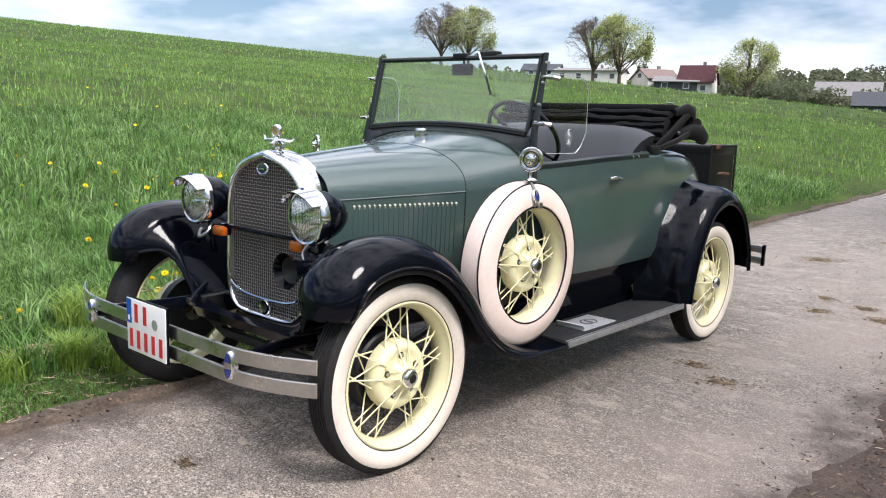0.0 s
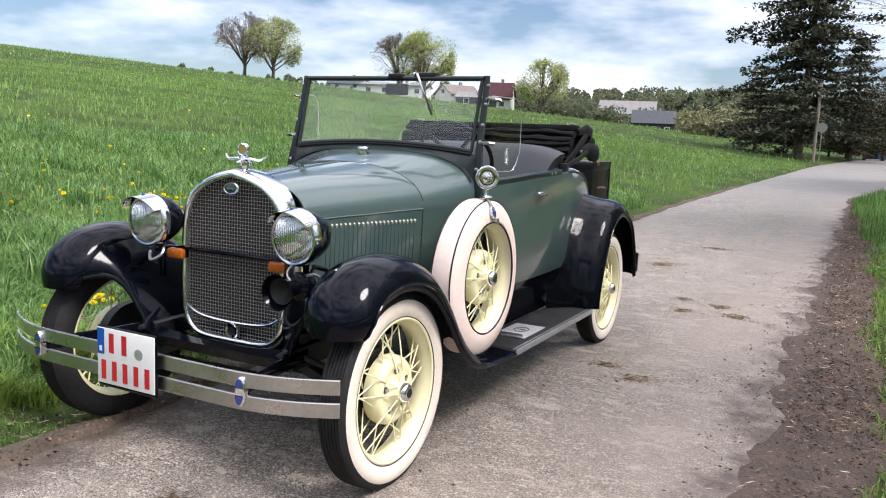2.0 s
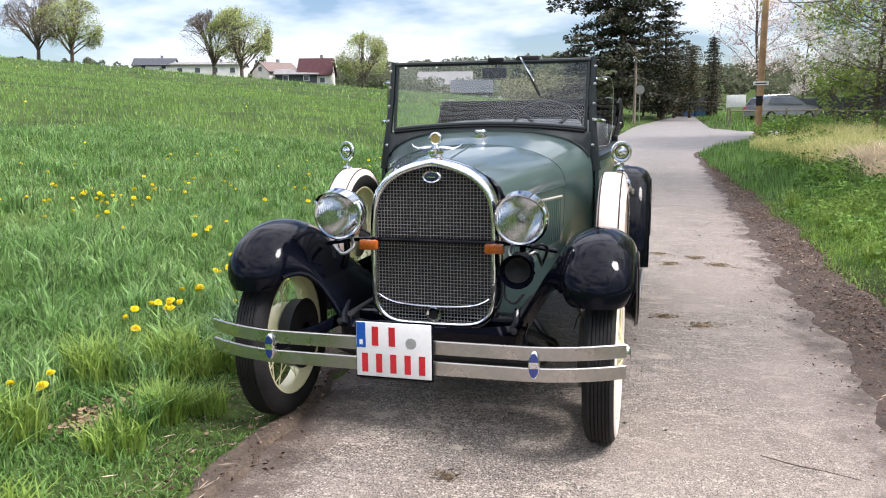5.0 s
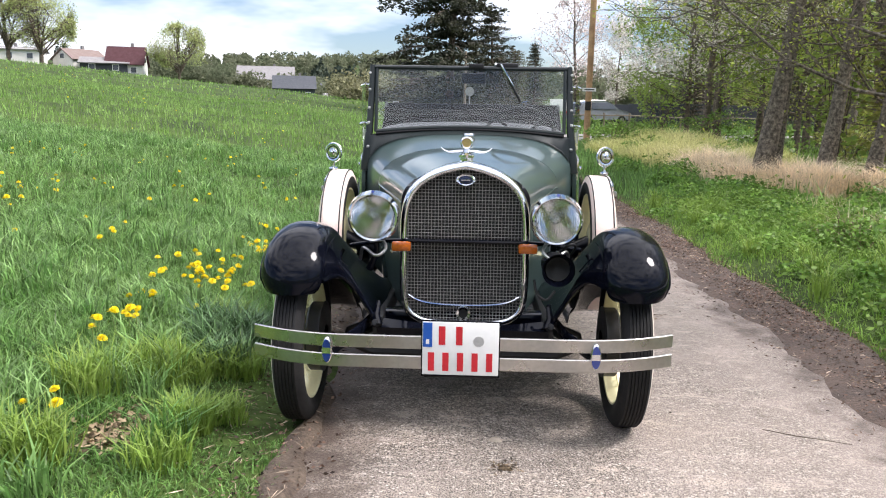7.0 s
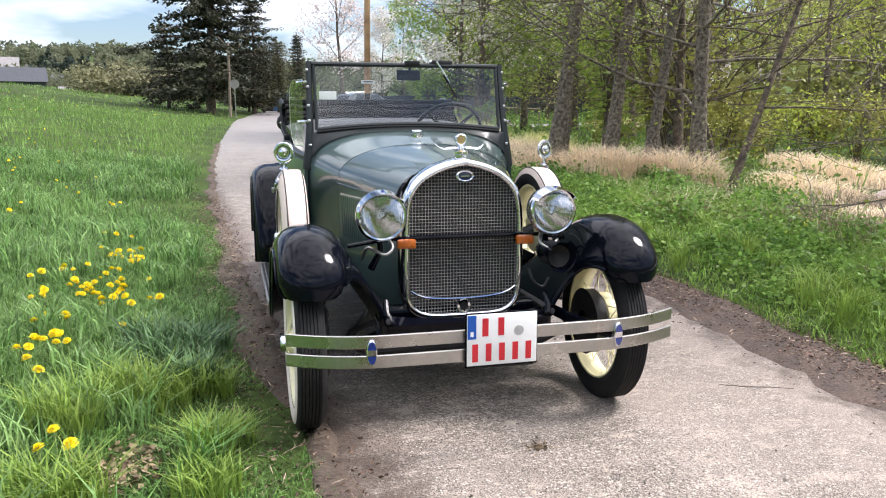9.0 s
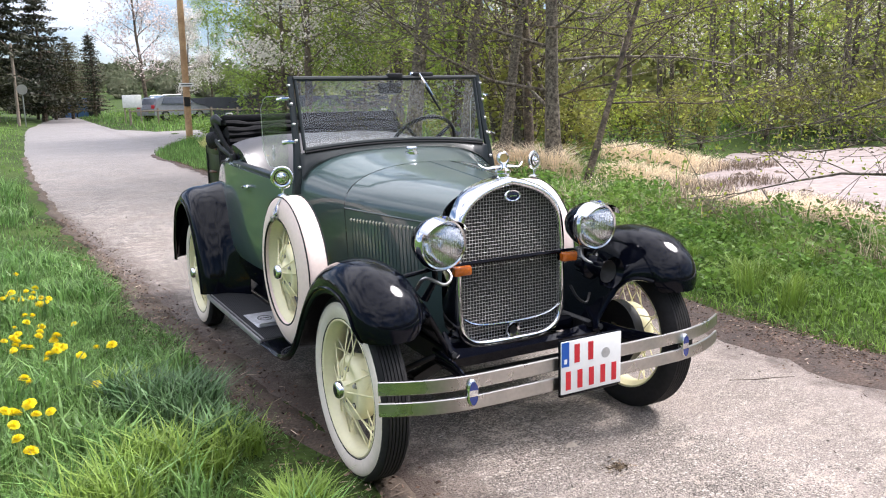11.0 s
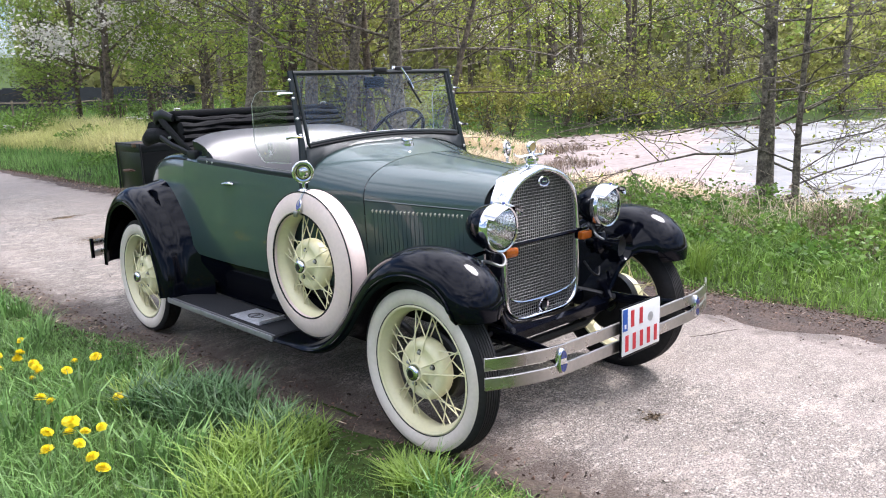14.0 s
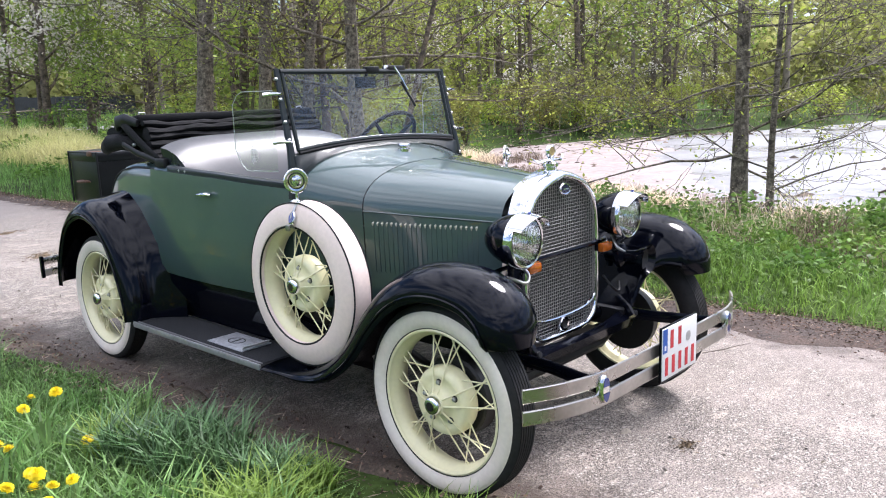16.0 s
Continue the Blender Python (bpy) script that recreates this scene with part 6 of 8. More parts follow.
def tuft_field(name, count, x0, x1, y0, y1, per, h0, h1, spread, ma, w, label, lean=1.1):
    """Many arching tufts in one mesh, thrown over the meadow in loose groups."""
    cx, cy = scatter(count * 3, x0, x1, y0, y1)
    keep = (left_edge(cy) - cx > 0.30) & (rng.uniform(0, 1, len(cx)) < clump(cx, cy, 1.7, 3.1) ** 1.5)
    keep &= ~(np.hypot((cx + 1.38) / 0.2, (cy + 0.47) / 0.3) < 1)
    cx, cy = cx[keep][:count], cy[keep][:count]
    m = len(cx)
    h = np.repeat(rng.uniform(h0, h1, m), per) * rng.uniform(0.5, 1.15, m * per)
    a, r = rng.uniform(0, 2 * math.pi, m * per), spread * np.sqrt(rng.uniform(0, 1, m * per))
    px, py = np.repeat(cx, per) + r * np.cos(a), np.repeat(cy, per) + r * np.sin(a)
    return tagged(new(name, blades(name, px, py, h, w * rng.uniform(0.7, 1.3, m * per), ma, lean)), label, "grass", kind="stuff")


LONG_BLADE = leafy("long_arching_blade", (0.105, 0.215, 0.054), (0.235, 0.365, 0.130), 0.42, 0.35, 0.6, 2.5)
tuft_field("meadow_tufts", 230, -4.2, -1.1, -2.4, 5.5, 44, 0.14, 0.27, 0.075, LONG_BLADE, 0.0080, "long arching tufts of meadow grass")
tuft_field("meadow_tufts", 900, -12, -1.2, -5, 15, 30, 0.20, 0.34, 0.12, LONG_BLADE, 0.013, "long arching tufts of meadow grass", 1.0)
GLAUCOUS = leafy("blue_green_blade", (0.055, 0.115, 0.040), (0.115, 0.200, 0.080), 0.25, 0.40, 0.55, 3)
for x, y, n, h, sp in ((-1.28, 0.74, 400, 0.26, 0.18), (-1.14, 0.98, 220, 0.20, 0.12), (-1.42, 1.00, 240, 0.24, 0.14), (-1.20, 0.42, 260, 0.22, 0.13)):
    tuft("sedge_tuft", x, y, n, h, sp, GLAUCOUS, 0.011, "blue-green drooping sedge tuft in the shade of the car")


def verge(name, n, x0, x1, y0, y1, h, w, ma, seg=2, lean=0.6, label="short green verge grass", lo=0.0):
    x, y = scatter(n, x0, x1, y0, y1)
    e = x - (right_edge(y) + strip_width(y) - 0.06 + 0.10 * wave(y, y * 0 + 2, 1.6))
    keep = (e > 0.12 * clump(x, y, 4.0) - 0.05) & (land_z(x, y) > POND_Z + 0.05) & (rng.uniform(0, 1, n) < 0.25 + 0.9 * clump(x, y, 1.6, 2.2))
    keep &= ~((y > side_front(x)) & (y < side_back(x)) & (x > 2.5))
    x, y, e = x[keep], y[keep], e[keep]
    k = len(x)
    hh = h * rng.uniform(0.4, 1.3, k) * (0.55 + 0.8 * clump(x, y, 1.3, 3.0)) * (0.55 + 0.45 * smooth(0, 0.7, e)) + lo
    return tagged(new(name, blades(name, x, y, hh, w * rng.uniform(0.7, 1.3, k), ma, lean, seg=seg)), label, "grass", kind="stuff")


VERGE_BLADE = leafy("verge_blade", (0.120, 0.225, 0.036), (0.215, 0.320, 0.065), 0.42, 0.45, 0.55, 1.3)
verge("verge_grass", 84000, 2.0, 6.4, -4.5, 9.0, 0.15, 0.008, VERGE_BLADE, lean=1.2)
verge("verge_grass", 50000, 1.9, 9.0, 9.0, 32.0, 0.22, 0.022, BLADE, 1)
verge("verge_grass", 45000, 4.5, 60, -20, 75, 0.35, 0.06, BLADE_FAR, 1, label="rough grass under the trees and on the far bank")
verge("verge_grass", 12000, 2.6, 30, 36, 75, 0.22, 0.06, BLADE, 1)


def leaf_cloud(name, centre, size, n, leaf, ma, squash=0.35, floor=True):
    """Loose leaf quads filling a rounded, uneven volume round centre."""
    d = rng.normal(0, 1, (n, 3))
    d /= np.linalg.norm(d, axis=1)[:, None]
    r = rng.uniform(0.25, 1, n) ** 0.5
    lump = 0.75 + 0.25 * np.sin(3.1 * d[:, 0] + centre[0] * 7) * np.cos(2.7 * d[:, 1] + centre[1] * 5) + 0.15 * np.sin(6 * d[:, 2] + centre[0])
    p = d * (r * lump)[:, None] * np.array(size)
    p += np.array(centre)
    return quads(name, p, leaf * rng.uniform(0.6, 1.4, n), ma, squash)


def quads(name, p, s, ma, flat=0.5, narrow=0.28):
    """Leaves: pointed quads with random turns at points p, size s."""
    n = len(p)
    u = rng.normal(0, 1, (n, 3))
    u[:, 2] *= flat
    u /= np.linalg.norm(u, axis=1)[:, None]
    v = np.cross(u, rng.normal(0, 1, (n, 3)))
    v /= np.linalg.norm(v, axis=1)[:, None] + 1e-9
    s = np.asarray(s)[:, None]
    V = np.stack([p - u * s * 0.5, p + v * s * narrow, p + u * s * 0.5, p - v * s * narrow], 1).reshape(-1, 3)
    o = np.arange(n) * 4
    return flat_mesh(name, V, 4, np.stack([o, o + 1, o + 2, o + 3], 1), ma)


# low herbs and brambles on the bank
def herb_patch(n, x0, x1, y0, y1, leaf, lift, ma, label, name="bank_herbs"):
    x, y = scatter(n, x0, x1, y0, y1)
    keep = (land_z(x, y) > POND_Z + 0.04) & (clump(x, y, 1.1, 1.0) > rng.uniform(0.2, 0.7, n)) & (x > RIGHT_X + 0.68) & ~((y > side_front(x) - 0.5) & (y < side_back(x) + 0.5))
    x, y = x[keep], y[keep]
    z = land_z(x, y) + lift * rng.uniform(0.1, 1.0, len(x)) * (0.3 + clump(x, y, 0.9, 4.0))
    return tagged(new(name, quads(name, np.stack([x, y, z], 1), leaf * rng.uniform(0.5, 1.4, len(x)), ma, 0.35)), label, "herbs", kind="stuff")


herb_patch(15000, 2.4, 5.0, -4, 9, 0.05, 0.22, HERB, "low nettles and herbs beside the lane")
herb_patch(26000, 3.2, 8.2, -4, 9, 0.05, 0.34, HERB, "low green herbs and nettles on the bank")
herb_patch(11000, 3.6, 11, 8, 28, 0.08, 0.4, HERB, "green brambles on the bank")
herb_patch(38000, 6, 60, 10, 70, 0.14, 0.8, HERB, "undergrowth below the wood", "undergrowth")


def herb_mounds(name, count, x0, x1, y0, y1, leaf, ma, label, low=0.18, high=0.46):
    """Leafy mounds of nettles and ground elder: leaves lie over rounded clumps of uneven height."""
    P, S = [], []
    for k in range(count):
        cx, cy = float(rng.uniform(x0, x1)), float(rng.uniform(y0, y1))
        if cx < RIGHT_X + 0.62 or land_z(cx, cy) < POND_Z + 0.12:
            continue
        h, r = float(rng.uniform(low, high)), float(rng.uniform(0.16, 0.42))
        h *= 0.55 + 0.45 * float(smooth(0.6, 1.6, cx - RIGHT_X))
        n = int(900 * r)
        a, q = rng.uniform(0, 2 * math.pi, n), np.sqrt(rng.uniform(0, 1, n))
        x, y = cx + r * q * np.cos(a), cy + r * q * np.sin(a)
        z = land_z(x, y) + h * np.sqrt(np.clip(1 - 0.85 * q * q, 0, 1)) * rng.uniform(0.35, 1.05, n)
        P.append(np.stack([x, y, z], 1))
        S.append(leaf * rng.uniform(0.5, 1.5, n))
    return tagged(new(name, quads(name, np.concatenate(P), np.concatenate(S), ma, 0.45, 0.30)), label, "herbs", kind="stuff")


NETTLE = leafy("nettle_leaf", (0.100, 0.200, 0.035), (0.200, 0.325, 0.065), 0.42, 0.42, 0.5, 2.2)
herb_mounds("bank_herbs", 70, 2.6, 4.8, -4.5, 9.5, 0.045, NETTLE, "dark green nettles in mounds beside the lane", 0.12, 0.28)
herb_mounds("bank_herbs", 62, 3.6, 6.0, -4.5, 9.5, 0.055, NETTLE, "tall dark green nettles on the bank", 0.2, 0.42)
herb_mounds("bank_herbs", 16, 2.9, 4.4, 9.0, 14.0, 0.07, NETTLE, "green brambles beside the dry reeds", 0.2, 0.4)
for k in range(70):
    tx, ty = float(rng.uniform(2.5, 4.9)), float(rng.uniform(-4.2, 8.5))
    tuft("grass_tuft", tx, ty, 70, float(rng.uniform(0.22, 0.42)), float(rng.uniform(0.05, 0.12)), TUFT, 0.008, "long arching grass tuft on the verge")


def reed_patch(cx, cy, rx, ry, n, h, label="pale dry reeds bent by the wind", lean=0.9, ma=STRAW, w=0.010):
    a, r = rng.uniform(0, 2 * math.pi, n), np.sqrt(rng.uniform(0, 1, n))
    x, y = cx + rx * r * np.cos(a), cy + ry * r * np.sin(a)
    hh = h * rng.uniform(0.5, 1.2, n) * (1 - 0.5 * r ** 3)
    return tagged(new("reeds", blades("reeds", x, y, hh, w * rng.uniform(0.6, 1.4, n), ma, lean)), label, "reeds", kind="stuff")


for cx, cy, rx, ry, n, h in ((5.5, 9.9, 0.8, 1.2, 3400, 0.78), (6.5, 9.0, 0.8, 0.8, 2400, 0.80), (5.0, 13.4, 0.8, 1.9, 3000, 0.80), (4.75, 11.3, 0.5, 1.4, 1700, 0.62),
                             (7.7, 4.6, 0.8, 1.8, 4200, 0.55), (7.4, 0.6, 0.6, 1.8, 3000, 0.45), (8.9, 5.6, 0.7, 0.8, 1200, 0.5), (9.3, 9.0, 1.2, 1.0, 3000, 0.5), (12.8, 12.4, 2.0, 1.2, 3500, 0.6)):
    reed_patch(cx, cy, rx, ry, n, h, lean=1.35, w=0.013)
reed_patch(9.8, 6.6, 1.2, 1.3, 1500, 0.25, "dead sedge in the pond mud", 0.8, material("sedge", (0.20, 0.16, 0.12), 0.8, island=0.4), 0.012)

PALE_GRASS = leafy("pale_spring_grass", (0.44, 0.45, 0.16), (0.58, 0.55, 0.27), 0.4, 0.6, 0.3, 0.8)
for cx, cy, rx, ry, n, h in ((5.0, 17.6, 1.2, 2.6, 8000, 0.75), (6.2, 23.0, 2.0, 3.0, 7000, 0.85), (4.2, 21.5, 0.8, 2.5, 4000, 0.55), (6.6, 15.5, 0.8, 1.5, 3000, 0.7)):
    reed_patch(cx, cy, rx, ry, n, h, "pale yellow-green tall grass on the bank", 0.8, PALE_GRASS, 0.014)
TANGLE = leafy("dead_stem", (0.17, 0.125, 0.085), (0.30, 0.235, 0.165), 0.2, 0.8, 0.5, 0.8)
for k in range(36):
    cx, cy = float(rng.uniform(3.7, 7.6)), float(rng.uniform(-3.5, 8.5))
    reed_patch(cx, cy, float(rng.uniform(0.25, 0.6)), float(rng.uniform(0.3, 0.9)), 330, float(rng.uniform(0.25, 0.5)), "brown tangle of dead stems on the bank", 1.3, TANGLE, 0.006)
for k in range(40):
    cx, cy = float(rng.uniform(4.4, 7.4)), float(rng.uniform(-2.5, 8.0))
    reed_patch(cx, cy, 0.45, 0.6, 46, float(rng.uniform(0.4, 0.7)), "thin pale dead stalks leaning over the nettles", 1.7, STRAW, 0.0045)
SEDGE = material("pond_sedge", (0.20, 0.155, 0.12), 0.85, island=0.5, tint=(0.30, 0.24, 0.18))
m = 9000
px, py = scatter(m, 7.5, 30, -8, 17)
pd = pond_depth(px, py)
keep = (pd > -0.8) & (rng.uniform(0, 1, m) < np.clip(1.3 - pd / 2.6, 0.02, 1) * clump(px, py, 1.3, 2.6) ** 2 * 1.6)
px, py = px[keep], py[keep]
tagged(new("pond_debris", quads("pond_debris", np.stack([px, py, np.maximum(land_z(px, py), POND_Z) + 0.015], 1), rng.uniform(0.05, 0.30, len(px)), SEDGE, 0.08)), "brown dead stems and scum on the shallow pond", "debris", kind="stuff")
for cx, cy, rx, ry, nn, hh in ((8.6, 3.6, 0.6, 1.2, 900, 0.35), (9.6, 8.2, 1.0, 0.7, 900, 0.4), (11.8, 9.0, 1.2, 0.6, 700, 0.35), (8.9, 0.2, 0.5, 1.5, 800, 0.35), (14.5, 11.6, 1.6, 0.6, 800, 0.4), (9.9, 5.2, 0.7, 0.7, 400, 0.3)):
    reed_patch(cx, cy, rx, ry, nn, hh, "dead brown sedge standing in the pond mud", 0.9, SEDGE, 0.014)

# ---- litter, clods and stones on the lane ----
CHIP = material("litter_chip", (0.070, 0.044, 0.032), 0.9, island=0.9, tint=(0.19, 0.125, 0.090))
n = 110000
cx_, cy_ = scatter(n, RIGHT_X - 0.25, RIGHT_X + 0.72, -4, 19)
half = 0.5 * strip_width(cy_) + 0.05
e = (cx_ - RIGHT_X - 0.06 - half) / half
keep = rng.uniform(0, 1, n) < np.where(e < -0.9, 0.16 * np.clip(2.2 + e, 0, 1), np.clip(1.25 - e * e, 0.0, 1)) * (0.25 + clump(cx_, cy_, 3.0))
cx_, cy_ = cx_[keep], cy_[keep]
tagged(new("litter_chips", quads("litter_chips", np.stack([cx_, cy_, strip_z(cx_, cy_) + 0.003 + 0.014 * rng.uniform(0, 1, len(cx_))], 1), rng.uniform(0.007, 0.026, len(cx_)), CHIP, 0.25, 0.17)), "dry brown leaf and bark scraps", "leaf litter", kind="stuff")
PALE_CHIP = material("bleached_wood_chip", (0.30, 0.23, 0.17), 0.9, island=0.6, tint=(0.42, 0.34, 0.26))
n = 16000
sx_, sy_ = scatter(n, RIGHT_X - 0.45, RIGHT_X + 0.80, -4, 14)
e = (sx_ - RIGHT_X - 0.30) / 0.36
keep = rng.uniform(0, 1, n) < np.clip(1.0 - e * e, 0.02, 1) * (0.15 + clump(sx_, sy_, 4.0, 1.0)) * 0.75
sx_, sy_ = sx_[keep], sy_[keep]
tagged(new("wood_slivers", quads("wood_slivers", np.stack([sx_, sy_, strip_z(sx_, sy_) + 0.006 + 0.014 * rng.uniform(0, 1, len(sx_))], 1), rng.uniform(0.010, 0.055, len(sx_)), PALE_CHIP, 0.12, 0.06)), "pale bleached wood slivers and straws on the litter", "leaf litter", kind="stuff")
n = 22000
cx_, cy_ = scatter(n, -1.6, 0.0, -4, 9)
e = (cx_ - left_edge(cy_) + 0.08) / 0.30
keep = rng.uniform(0, 1, n) < np.clip(1.0 - e * e, 0.0, 1)
cx_, cy_ = cx_[keep], cy_[keep]
tagged(new("litter_chips", quads("litter_chips", np.stack([cx_, cy_, np.maximum(land_z(cx_, cy_), road_z(cy_)) + 0.014], 1), rng.uniform(0.006, 0.026, len(cx_)), CHIP, 0.25)), "soil crumbs and dead stems along the meadow edge", "leaf litter", kind="stuff")
n = 2600
cx_, cy_ = scatter(n, -1.7, -0.4, -3.5, 6)
e = (cx_ - left_edge(cy_) + 0.15) / 0.30
keep = rng.uniform(0, 1, n) < np.clip(1.0 - e * e, 0.0, 1)
cx_, cy_ = cx_[keep], cy_[keep]
tagged(new("dry_straw", quads("dry_straw", np.stack([cx_, cy_, land_z(cx_, cy_) + 0.022], 1), rng.uniform(0.02, 0.09, len(cx_)), PALE_CHIP, 0.2, 0.03)), "dry stems lying along the meadow edge", "straw", kind="stuff")
EARTH = material("edge_soil", (0.062, 0.045, 0.034), 0.95, vary=0.45, scale=7, fine=70, bump=1.0, bump_scale=60, tint=(0.105, 0.080, 0.058))
ey = np.arange(-12, 24, 0.1)
EY, EU = np.meshgrid(ey, np.linspace(0, 1, 7), indexing="ij")
e1 = left_edge(EY) + 0.08 + 0.06 * wave(EY, EY * 0 + 9, 3.4) + 0.035 * wave(EY, EY * 0 + 2, 13)
e0 = left_edge(EY) - 0.16 + 0.09 * smooth(3, 6, EY) + 0.08 * (1 - smooth(-0.2, 0.7, EY)) - 0.10 * wave(EY, EY * 0 + 4, 2.9) + 0.05 * (1 - smooth(-1.5, 0.3, EY)) - 0.05 * smooth(0, 1, EY) * (1 - smooth(2.5, 4, EY))
EX = e0 + (e1 - e0) * EU
edge_soil = tagged(new("edge_soil", grid_mesh("edge_soil", EX, EY, np.maximum(land_z(EX, EY), road_z(EY)) + 0.010 - 0.040 * (np.abs(EU - 0.5) * 2) ** 4 + 0.004 * wave(EX, EY, 12), EARTH)), "bare dark soil along the meadow edge", "soil", kind="structure")
n = 900
px, py = scatter(n, -0.5, 1.85, -3.5, 9)
grit = tagged(new("road_grit", quads("road_grit", np.stack([px, py, road_z(py) + 0.006], 1), rng.uniform(0.008, 0.026, n), material("pale_grit", (0.33, 0.29, 0.25), 0.9, island=0.6), 0.05)), "loose grit and crumbs on the asphalt", "grit", kind="stuff")

dx_, dy_ = rng.normal(-1.38, 0.07, 260), rng.normal(-0.47, 0.11, 260)
tagged(new("dry_straw", quads("dry_straw", np.stack([dx_, dy_, land_z(dx_, dy_) + 0.012], 1), rng.uniform(0.015, 0.045, 260), material("dry_stem", (0.24, 0.18, 0.11), 0.9, island=0.5), 0.1)), "dry straw on a bare patch in the grass", "straw", kind="stuff")
DUNG = material("dry_clod", (0.075, 0.055, 0.035), 0.95, vary=0.5, scale=30, fine=120, bump=1.0, bump_scale=80, tint=(0.20, 0.145, 0.09))


CRUMB = material("straw_crumb", (0.10, 0.072, 0.042), 0.95, island=0.7, tint=(0.26, 0.19, 0.115))


def clod(x, y, sx, sy, h, name="dried_mud_clod", label="flat dried brown mud clod on the asphalt", ma=DUNG, turn=0.0):
    s = Shape()
    rows = []
    for i in range(6):
        t = i / 5
        row = []
        for k in range(18):
            a = 2 * math.pi * k / 18
            r = (1 - t) * (1 + 0.28 * noise.noise((x * 9 + math.cos(a) * 1.6, y * 9 + math.sin(a) * 1.6, 0.3)))
            row.append((sx * r * math.cos(a), sy * r * math.sin(a), -0.004 + h * (1 - (1 - t) ** 2) * (0.75 + 0.5 * noise.noise((x * 7 + math.cos(a) * 2, y + t * 4, math.sin(a) * 2)))))
        rows.append(row)
    s.loft(rows, closed=True)
    ob = put(name, s, ma)
    ob.matrix_basis = pose(x, y, float(road_z(y)) + 0.002, 0, 0, turn)
    return tagged(ob, label, "clod" if ma is DUNG else "stone", group="clods and stones on the lane")


for x, y, sx, sy, t in ((1.17, 1.88, 0.13, 0.07, 20), (1.23, 4.36, 0.10, 0.07, 0), (1.41, 4.02, 0.12, 0.08, -30), (1.00, 4.0, 0.10, 0.06, 10), (0.30, 6.38, 0.22, 0.12, 40), (0.18, -0.55, 0.055, 0.04, 0), (0.9, 4.5, 0.08, 0.06, 0), (0.95, 2.06, 0.10, 0.05, 0), (0.6, 8.2, 0.2, 0.1, 10)):
    clod(x, y, sx * 0.55, sy * 0.55, 0.020, turn=t)
    m = int(2600 * (sx * sy) ** 0.5)
    ox, oy = rng.normal(0, sx * 0.62, m), rng.normal(0, sy * 0.62, m)
    ct, st = math.cos(radians(t)), math.sin(radians(t))
    px, py = x + ox * ct - oy * st, y + ox * st + oy * ct
    tagged(new("straw_crumbs", quads("straw_crumbs", np.stack([px, py, road_z(py) + 0.004 + 0.016 * rng.uniform(0, 1, m) * np.exp(-(ox / sx) ** 2 - (oy / sy) ** 2)], 1), rng.uniform(0.006, 0.030, m), CRUMB, 0.15, 0.12)), "brown straw crumbs round a dried clod", "straw", kind="stuff")
STONE = material("pale_stone", (0.36, 0.31, 0.25), 0.85, vary=0.2, scale=30, bump=0.4)
clod(0.148, -0.285, 0.032, 0.022, 0.024, "pebble", "small pale stone on the asphalt", STONE)
clod(0.02, -0.9, 0.016, 0.012, 0.012, "pebble", "small pale stone on the asphalt", STONE)
tw = Shape().tube([(1.30, -0.10, 0.012), (1.42, -0.17, 0.014), (1.52, -0.19, 0.010), (1.62, -0.24, 0.012)], [0.002, 0.0026, 0.002, 0.0014], 5)
tagged(put("twig", tw, material("twig_bark", (0.09, 0.07, 0.055), 0.9)), "thin dark fallen twig on the asphalt", "twig")

# ---- dandelions ----
PETAL = leafy("dandelion_petal", (0.86, 0.74, 0.012), (0.88, 0.69, 0.010), 0.25, 0.6, 0.15, 30)
STEM = material("dandelion_stem", (0.22, 0.30, 0.10), 0.6)


def dandelion_meshes(seed):
    r = random.Random(seed)
    s = Shape()
    for ringno, (count, rad, lift) in enumerate(((26, 0.023, -0.003), (26, 0.022, 0.004), (22, 0.018, 0.010), (15, 0.012, 0.015), (7, 0.006, 0.017))):
        for k in range(count):
            a = 2 * math.pi * (k + 0.5 * ringno) / count + r.uniform(-0.1, 0.1)
            q = rad * r.uniform(0.85, 1.1)
            w = 0.0026
            ca, sa = math.cos(a), math.sin(a)
            s.add([(ca * 0.003 - sa * w, sa * 0.003 + ca * w, lift * 0.4), (ca * 0.003 + sa * w, sa * 0.003 - ca * w, lift * 0.4), (ca * q + sa * w, sa * q - ca * w, lift), (ca * q - sa * w, sa * q + ca * w, lift)], [(0, 1, 2, 3)])
    me = s.mesh("flower_head", False)
    me.materials.append(PETAL)
    st = Shape().tube([(0, 0, 0), (0.006, 0.004, 0.5), (0, 0, 0.985)], [0.0024, 0.0022, 0.0030], 5)
    sm = st.mesh("stem")
    sm.materials.append(STEM)
    return me, sm


FLOWERS = [dandelion_meshes(k) for k in range(3)]
spots = [(-1.62, -0.44), (-1.62, -0.66), (-1.54, -0.58), (-1.84, 1.07), (-1.86, 1.13), (-1.85, 0.79), (-1.83, 0.72), (-1.91, 0.54), (-1.90, 0.68), (-1.99, 0.66), (-1.90, 0.45), (-1.57, 1.05), (-1.43, 1.69), (-1.59, 1.64), (-1.50, 1.80),
         (-1.66, 1.92), (-1.74, 1.55), (-1.70, 2.05), (-1.89, 3.32), (-1.77, 2.12), (-1.69, 3.02), (-1.74, 3.7), (-1.82, 1.95), (-1.9, 1.75), (-1.7, 1.72)]
for k in range(54):
    spots.append((float(rng.normal(-1.88, 0.16)), float(rng.normal(2.6, 0.9))))
for k in range(36):
    spots.append((float(rng.normal(-4.95, 0.30)), float(rng.normal(4.3, 0.9))))
